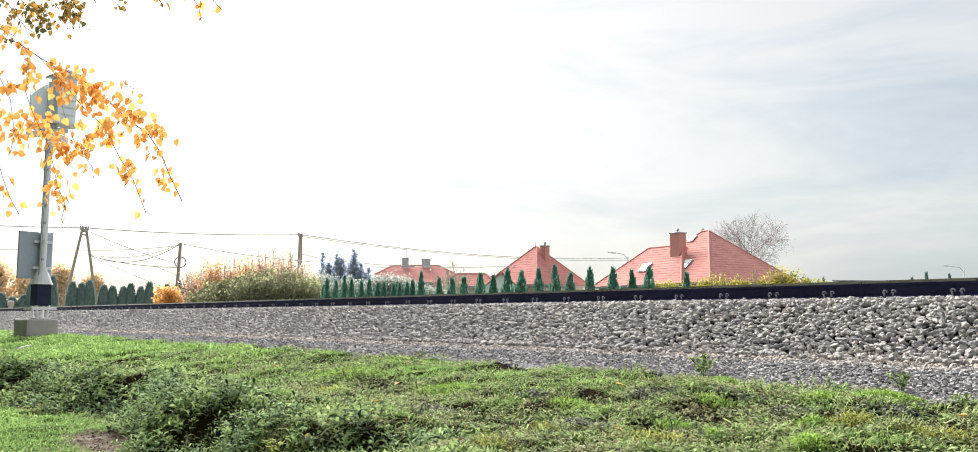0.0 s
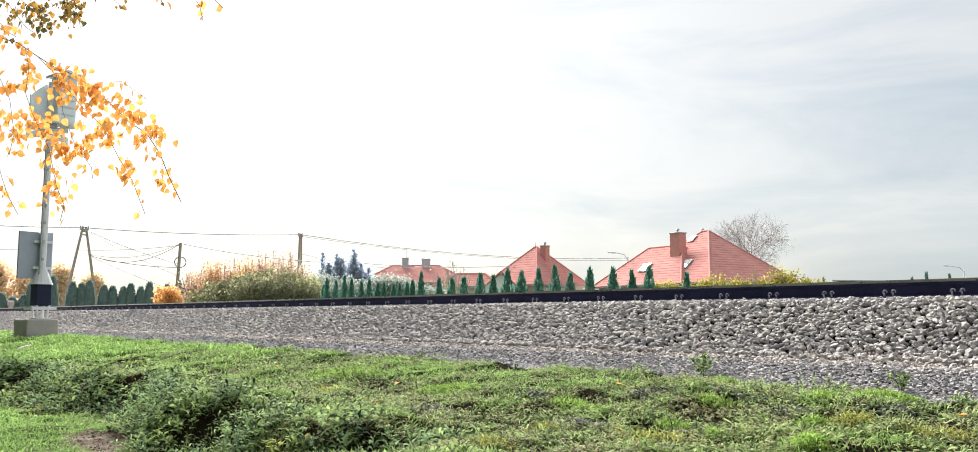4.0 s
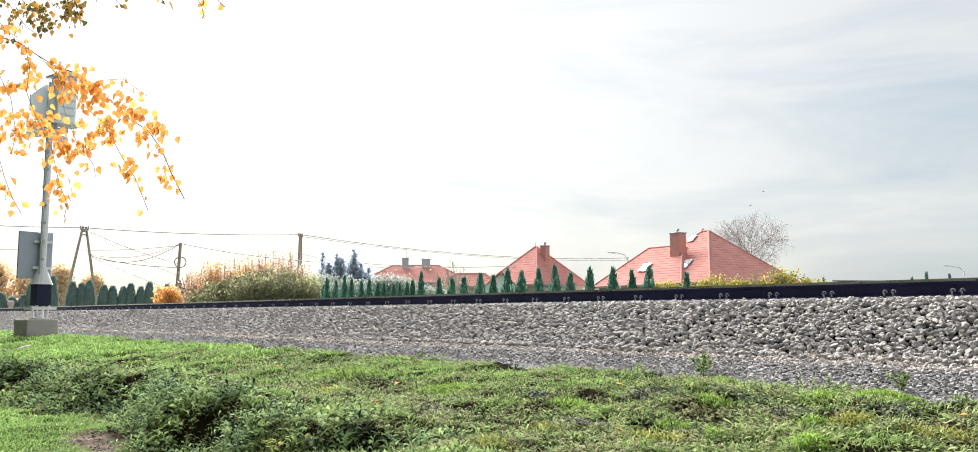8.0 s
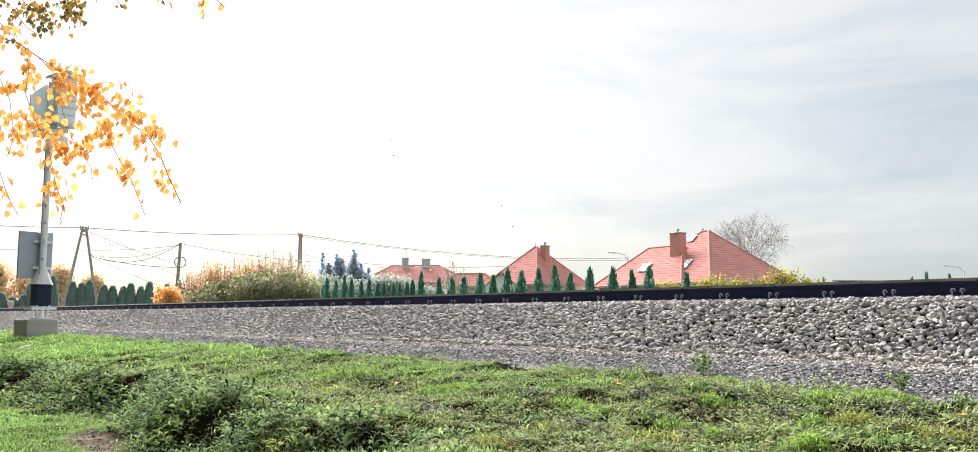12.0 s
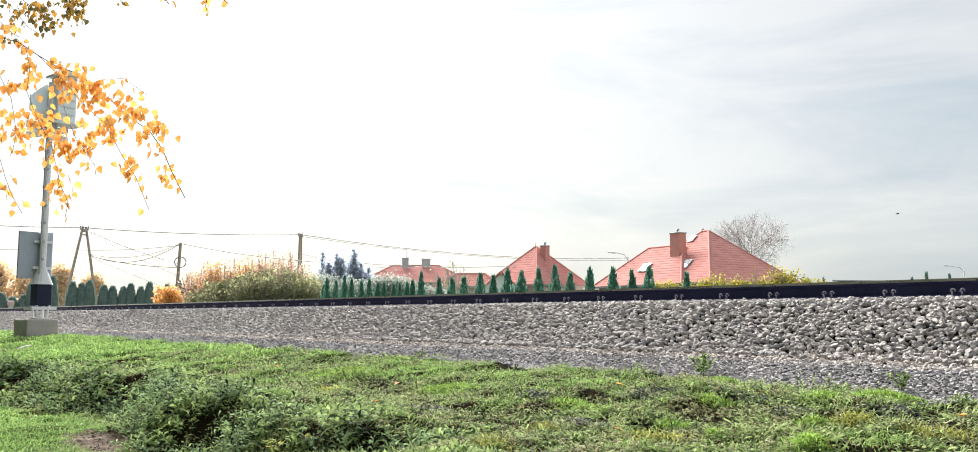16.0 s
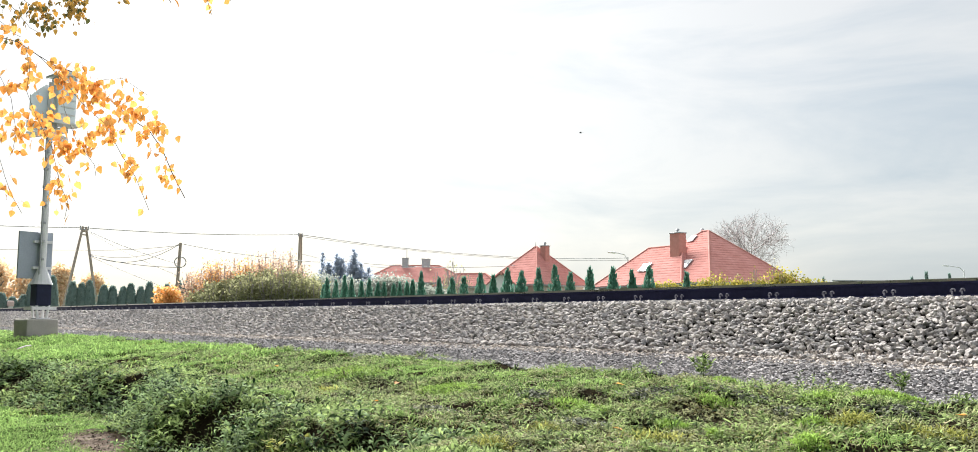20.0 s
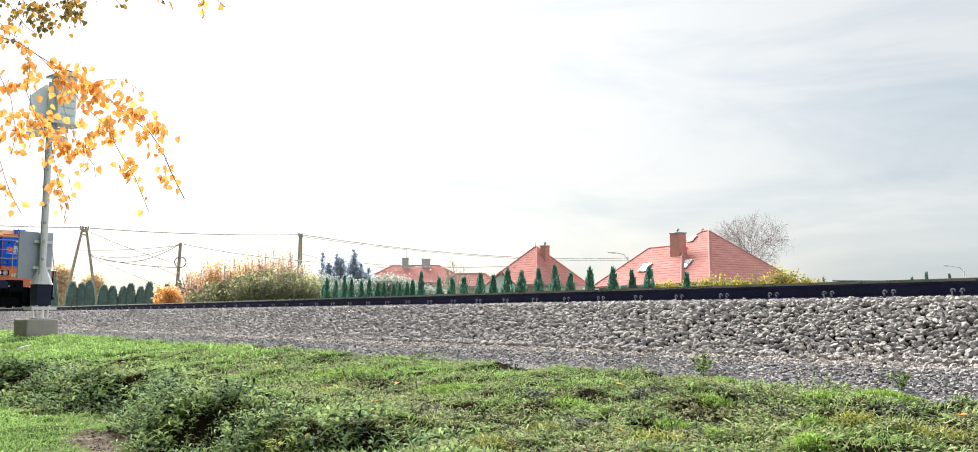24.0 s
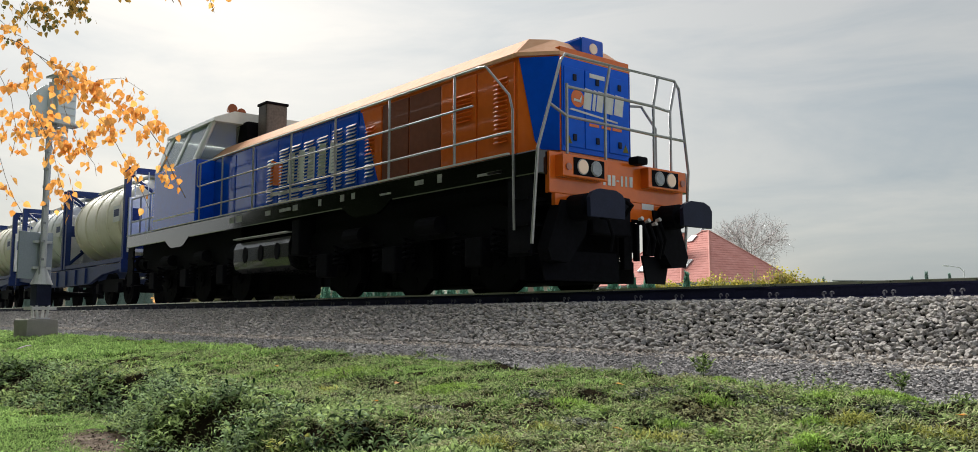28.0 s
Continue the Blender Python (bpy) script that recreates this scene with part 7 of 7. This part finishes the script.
def leaf_mesh(name, material):
    """A pointed birch leaf, slightly folded along its rib, 1 unit long, with stalk."""
    bm = bmesh.new()
    half = [(0.0, 0.0), (0.32, 0.12), (0.42, 0.32), (0.3, 0.6), (0.12, 0.85), (0.0, 1.0)]
    rib = [bm.verts.new((0, -y, 0.0)) for _, y in half]
    for s in (-1, 1):
        edge = [rib[0]] + [bm.verts.new((s * x, -y, 0.14 * x + 0.05 * math.sin(y * 5))) for x, y in half[1:-1]] + [rib[-1]]
        for i in range(len(half) - 1):
            q = [rib[i], rib[i + 1], edge[i + 1], edge[i]]
            q = list(dict.fromkeys(q))
            if len(q) >= 3:
                bm.faces.new(q)
    bmesh.ops.create_cone(bm, cap_ends=True, segments=3, radius1=0.02, radius2=0.02, depth=0.35, matrix=Matrix.Translation((0, 0.16, 0)) @ pose(0, 0, 0, 90))
    me = bpy.data.meshes.new(name)
    bm.to_mesh(me)
    bm.free()
    me.materials.append(material)
    return me


LEAF = leaf_mesh("leaf", M["birch_leaf"])


def twig_points(pts, n):
    """Evenly spread points along a bent line, with their direction."""
    pts = [Vector(p) for p in pts]
    seg = [(b - a).length for a, b in zip(pts, pts[1:])]
    out = []
    for k in range(n):
        s = (k + leaf_rng.random()) / n * sum(seg)
        for i, l in enumerate(seg):
            if s <= l or i == len(seg) - 1:
                out.append(pts[i].lerp(pts[i + 1], min(1, s / l)))
                break
            s -= l
    return out


# picture units to slope, for twigs and leaves fitted to the camera's view
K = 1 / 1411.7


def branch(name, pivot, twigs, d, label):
    """One hanging branch: bent dark twigs at picture positions, placed to fit the camera's view at chosen depths, with
    leaves along them.
    """
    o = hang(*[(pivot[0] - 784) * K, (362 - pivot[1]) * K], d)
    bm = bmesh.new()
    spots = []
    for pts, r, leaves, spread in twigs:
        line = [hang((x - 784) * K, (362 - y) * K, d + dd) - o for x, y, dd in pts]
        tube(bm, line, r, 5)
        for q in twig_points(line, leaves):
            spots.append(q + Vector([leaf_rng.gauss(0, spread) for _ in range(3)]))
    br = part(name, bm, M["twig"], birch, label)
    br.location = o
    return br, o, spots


def put_leaf(br, q, size, me=None):
    lf = new("leaf", me or LEAF)
    lf.parent = br
    tilt = leaf_rng.gauss(0, 0.5)
    face = leaf_rng.gauss(0, 0.9)
    lf.matrix_basis = Matrix.Translation(q) @ Euler((1.45 + leaf_rng.gauss(0, 0.35), tilt, math.radians(50) + face), "XYZ").to_matrix().to_4x4() @ Matrix.Scale(size, 4)


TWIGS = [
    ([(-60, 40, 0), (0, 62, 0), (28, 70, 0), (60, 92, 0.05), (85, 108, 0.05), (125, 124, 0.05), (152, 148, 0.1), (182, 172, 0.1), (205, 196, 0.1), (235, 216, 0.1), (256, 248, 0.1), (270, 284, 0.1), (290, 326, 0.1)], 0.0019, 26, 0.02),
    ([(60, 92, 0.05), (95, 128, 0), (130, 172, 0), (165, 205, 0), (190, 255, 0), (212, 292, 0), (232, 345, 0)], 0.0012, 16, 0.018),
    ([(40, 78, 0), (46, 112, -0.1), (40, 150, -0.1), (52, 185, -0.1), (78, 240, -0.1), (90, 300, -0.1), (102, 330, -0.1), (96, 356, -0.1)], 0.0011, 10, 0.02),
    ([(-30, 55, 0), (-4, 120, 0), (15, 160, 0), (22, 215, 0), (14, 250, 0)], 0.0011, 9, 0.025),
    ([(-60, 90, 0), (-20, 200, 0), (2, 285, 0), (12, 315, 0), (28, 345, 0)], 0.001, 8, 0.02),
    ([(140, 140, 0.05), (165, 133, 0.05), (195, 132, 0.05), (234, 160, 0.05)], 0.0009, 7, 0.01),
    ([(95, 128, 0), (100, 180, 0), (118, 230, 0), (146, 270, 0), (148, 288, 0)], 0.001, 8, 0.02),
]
# where leaves hang thick, placed to fit the camera's view: across, down, half widths of each clump, how many
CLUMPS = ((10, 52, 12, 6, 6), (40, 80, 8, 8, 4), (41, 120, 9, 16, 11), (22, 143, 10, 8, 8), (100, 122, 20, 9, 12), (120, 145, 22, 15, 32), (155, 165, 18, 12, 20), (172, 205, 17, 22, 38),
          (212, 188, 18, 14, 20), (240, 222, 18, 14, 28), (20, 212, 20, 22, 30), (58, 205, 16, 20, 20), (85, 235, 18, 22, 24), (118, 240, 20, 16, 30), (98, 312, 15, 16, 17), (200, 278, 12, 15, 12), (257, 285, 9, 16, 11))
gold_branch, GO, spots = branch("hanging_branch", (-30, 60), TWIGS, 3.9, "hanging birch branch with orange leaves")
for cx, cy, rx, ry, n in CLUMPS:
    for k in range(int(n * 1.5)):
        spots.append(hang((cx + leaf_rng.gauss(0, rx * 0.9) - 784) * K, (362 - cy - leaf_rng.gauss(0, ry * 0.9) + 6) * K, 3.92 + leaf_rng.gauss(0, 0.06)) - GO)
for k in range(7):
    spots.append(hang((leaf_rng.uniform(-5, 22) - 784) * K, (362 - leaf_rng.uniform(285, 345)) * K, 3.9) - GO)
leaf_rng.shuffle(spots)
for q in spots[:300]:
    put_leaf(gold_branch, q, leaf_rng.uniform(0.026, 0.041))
bm = bmesh.new()
for q in spots[300:]:
    m = Matrix.Translation(q) @ Euler((1.45 + leaf_rng.gauss(0, 0.35), leaf_rng.gauss(0, 0.5), math.radians(50) + leaf_rng.gauss(0, 0.9))).to_matrix().to_4x4() @ Matrix.Scale(leaf_rng.uniform(0.026, 0.041), 4)
    k = len(bm.verts)
    bm.from_mesh(LEAF)
    bm.verts.ensure_lookup_table()
    for v in bm.verts[k:]:
        v.co = m @ v.co
part("leaf_spray", bm, M["birch_spray"], gold_branch, "orange leaves behind the rest")["kind"] = "stuff"
fallen_spots = [(-2.0, 4.75), (-3.3, 3.6), (-5.4, 3.4), (-6.3, 4.2), (-4.2, 4.6), (-8.2, 4.0)]
for x, y in fallen_spots:
    lf = tagged(new("fallen_leaf", LEAF), "orange birch leaf lying on the grass", "leaf", "fallen leaves")
    lf.matrix_basis = pose(x, y, float(ground_z(x, y)) + 0.035, 8, 12, leaf_rng.uniform(0, 360)) @ Matrix.Scale(0.055, 4)
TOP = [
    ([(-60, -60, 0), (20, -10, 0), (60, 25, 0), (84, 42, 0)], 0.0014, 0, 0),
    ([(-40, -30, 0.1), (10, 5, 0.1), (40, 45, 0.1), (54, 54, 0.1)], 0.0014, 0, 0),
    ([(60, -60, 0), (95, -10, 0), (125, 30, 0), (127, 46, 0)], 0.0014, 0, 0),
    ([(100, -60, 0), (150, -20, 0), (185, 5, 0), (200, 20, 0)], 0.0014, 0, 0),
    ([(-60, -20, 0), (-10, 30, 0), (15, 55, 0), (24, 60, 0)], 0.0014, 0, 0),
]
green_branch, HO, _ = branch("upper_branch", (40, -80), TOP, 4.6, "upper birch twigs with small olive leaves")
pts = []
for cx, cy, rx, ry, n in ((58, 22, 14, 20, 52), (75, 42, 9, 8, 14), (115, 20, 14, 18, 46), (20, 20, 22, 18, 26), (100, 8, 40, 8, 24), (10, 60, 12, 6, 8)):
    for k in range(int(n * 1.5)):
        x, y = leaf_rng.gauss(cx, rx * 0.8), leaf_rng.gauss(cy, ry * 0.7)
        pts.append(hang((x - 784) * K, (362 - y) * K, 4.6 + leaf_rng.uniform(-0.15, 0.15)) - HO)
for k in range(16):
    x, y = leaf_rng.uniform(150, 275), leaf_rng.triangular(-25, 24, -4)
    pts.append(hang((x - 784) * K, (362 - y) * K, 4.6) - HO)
GREEN = leaf_mesh("leaf", M["birch_green"])
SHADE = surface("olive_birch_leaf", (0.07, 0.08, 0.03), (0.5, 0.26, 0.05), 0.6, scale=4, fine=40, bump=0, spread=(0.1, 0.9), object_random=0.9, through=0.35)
GREEN.materials[0] = SHADE
for q in pts:
    put_leaf(green_branch, q, leaf_rng.uniform(0.018, 0.034), GREEN)
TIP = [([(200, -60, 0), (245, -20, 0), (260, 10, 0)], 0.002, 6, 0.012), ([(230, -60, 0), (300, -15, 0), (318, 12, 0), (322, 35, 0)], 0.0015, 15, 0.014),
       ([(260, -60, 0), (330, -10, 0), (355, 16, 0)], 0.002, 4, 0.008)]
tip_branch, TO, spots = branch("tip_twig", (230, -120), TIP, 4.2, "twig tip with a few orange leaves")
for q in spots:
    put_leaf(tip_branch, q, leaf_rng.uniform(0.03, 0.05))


# ---- birds far off over the village ----
def bird(span):
    """A small dark bird gliding: body with beak and tail, two wings."""
    ob = thing("bird", "small dark bird gliding far off", "bird", group="birds")
    bm = bmesh.new()
    bmesh.ops.create_uvsphere(bm, u_segments=10, v_segments=7, radius=1, matrix=Matrix.Diagonal((span * 0.24, span * 0.07, span * 0.07, 1)))
    rod(bm, (span * 0.2, 0, 0.01), (span * 0.3, 0, 0.0), span * 0.04, span * 0.005, 6)
    slab(bm, [(-span * 0.18, -span * 0.03, 0), (-span * 0.42, -span * 0.08, 0), (-span * 0.42, span * 0.08, 0), (-span * 0.18, span * 0.03, 0)], (0, 0, 0.01))
    part("body", bm, M["skin_dark"], ob)
    for s in (-1, 1):
        p = [(span * 0.1, s * span * 0.04, 0.02), (span * 0.12, s * span * 0.28, span * 0.1), (-span * 0.02, s * span * 0.5, span * 0.06), (-span * 0.1, s * span * 0.26, span * 0.08), (-span * 0.1, s * span * 0.04, 0.02)]
        part("wing", slab(bmesh.new(), p, (0, 0, 0.012)), M["skin_dark"], ob)
    return ob


FLIGHTS = (
    (0.55, ((0.0, 70.0, 160.0, 12.0), (8.0, -71.0, 109.0, 19.0), (9.5, -83.8, 99.4, 22.1), (10.4, -92.8, 91.1, 23.4), (11.3, -102.0, 80.7, 25.5), (12.0, -109.0, 70.8, 27.2), (15.5, -128.7, 18.2, 29.6), (28.0, -190.0, -170.0, 36.0))),
    (0.55, ((0.0, 70.0, 162.0, 10.0), (8.0, -72.5, 108.0, 17.0), (9.5, -85.1, 98.3, 20.2), (10.4, -93.4, 90.4, 21.6), (11.3, -102.2, 80.4, 23.7), (12.0, -108.8, 71.2, 25.0), (15.5, -128.7, 18.3, 27.1), (28.0, -190.0, -170.0, 34.0))),
    (0.5, ((0.0, 80.0, 180.0, 6.0), (9.0, -57.5, 116.6, 8.6), (10.8, -83.4, 99.7, 13.8), (11.6, -94.1, 89.7, 16.4), (12.0, -99.2, 84.1, 17.6), (12.4, -103.9, 78.1, 18.8), (16.0, -128.7, 18.6, 23.1), (28.0, -200.0, -180.0, 30.0))),
    (0.5, ((0.0, 84.0, 180.0, 6.0), (9.0, -57.6, 116.5, 6.6), (11.6, -93.1, 90.7, 12.9), (12.0, -98.1, 85.3, 14.5), (12.4, -103.1, 79.2, 16.4), (16.0, -128.6, 18.7, 20.7), (28.0, -200.0, -178.0, 30.0))),
    (0.95, ((0.0, 120.0, 220.0, 8.0), (17.0, -65.6, 112.2, 16.6), (19.4, -86.3, 97.2, 25.6), (20.0, -91.1, 92.7, 28.5), (20.6, -96.3, 87.3, 30.4), (21.0, -100.2, 82.8, 32.1), (21.5, -105.4, 76.1, 35.6), (24.0, -123.6, 40.2, 51.3), (28.0, -150.0, -20.0, 70.0))))
BIRDS = [(bird(span), rows) for span, rows in FLIGHTS]


# ---- all that moves ----
# the train's front along the track, second by second
TRAIN = [(0.0, -256.0), (23.5, -46.86), (24.0, -42.41), (24.5, -37.96), (25.0, -33.51), (25.5, -29.06), (26.0, -24.62), (26.5, -20.18), (27.0, -15.8), (27.5, -11.51), (28.0, -7.25)]
# how far the branch swings, in radians, as the wind lifts it
SWING = [(0.0, 0.008), (0.5, 0.005), (1.0, 0.003), (1.5, 0.0), (2.5, 0.0), (3.5, 0.0), (4.5, 0.007), (5.5, 0.013), (6.5, 0.014), (7.0, 0.016), (7.5, 0.024), (8.0, 0.021), (8.5, 0.022), (9.0, 0.018), (9.5, 0.012), (10.0, 0.001),
         (10.5, 0.002), (11.0, 0.012), (11.5, 0.001), (12.5, 0.0), (13.5, 0.007), (14.5, 0.013), (15.0, 0.015), (15.5, 0.013), (16.0, 0.026), (16.5, 0.041), (17.0, 0.041), (17.5, 0.041), (18.0, 0.013), (18.5, 0.018), (19.0, 0.024),
         (19.5, 0.025), (20.0, 0.025), (20.5, 0.042), (21.0, 0.05), (21.5, 0.05), (22.5, 0.03), (23.5, 0.014), (24.0, 0.022), (24.5, 0.026), (25.0, 0.016), (25.5, 0.022), (26.0, 0.021), (26.5, 0.018), (27.0, 0.012), (27.5, 0.011), (28.0, 0.028)]
LIFT = [(0.0, 0.0), (3.5, 0.01), (5.5, 0.05), (6.5, 0.08), (7.5, 0.05), (9.0, 0.02), (10.0, 0.02), (11.0, -0.02), (12.5, 0.06), (15.0, 0.09), (16.5, 0.07), (18.0, 0.12), (20.0, 0.11), (21.5, 0.07), (23.5, 0.04), (24.5, 0.03), (26.0, 0.03), (27.0, 0.07), (27.5, 0.06), (28.0, 0.14)]


def swung(origin, angle):
    return Matrix.Translation(origin) @ Matrix.Rotation(angle, 4, -FWD)


def motions():
    walk(loco, [(t, pose(s, TRACK_Y, RAIL_Z)) for t, s in TRAIN])
    walk(wagon_a, [(t, pose(s - 16.75, TRACK_Y, RAIL_Z)) for t, s in TRAIN])
    walk(wagon_b, [(t, pose(s - 30.7, TRACK_Y, RAIL_Z)) for t, s in TRAIN])
    times = [0.0, 22.0] + [22.0 + 0.06 * k for k in range(1, 101)]
    along = [np.interp(t, [q[0] for q in TRAIN], [q[1] for q in TRAIN]) for t in times]
    for w, r in WHEELS:
        at = w.location.copy()
        walk(w, [(t, Matrix.Translation(at) @ Matrix.Rotation(max(0.0, (s - along[1]) / r), 4, "Y")) for t, s in zip(times, along)])
    for ob, rows in BIRDS:
        heading = math.degrees(math.atan2(rows[-2][2] - rows[1][2], rows[-2][1] - rows[1][1]))
        walk(ob, [(t, pose(x, y, z, 0, 0, heading)) for t, x, y, z in rows])
    walk(gold_branch, [(t, swung(GO, a)) for t, a in SWING])
    walk(green_branch, [(t, swung(HO, a * 0.6)) for t, a in LIFT])
    walk(tip_branch, [(t, swung(TO, a)) for t, a in LIFT])


motions()
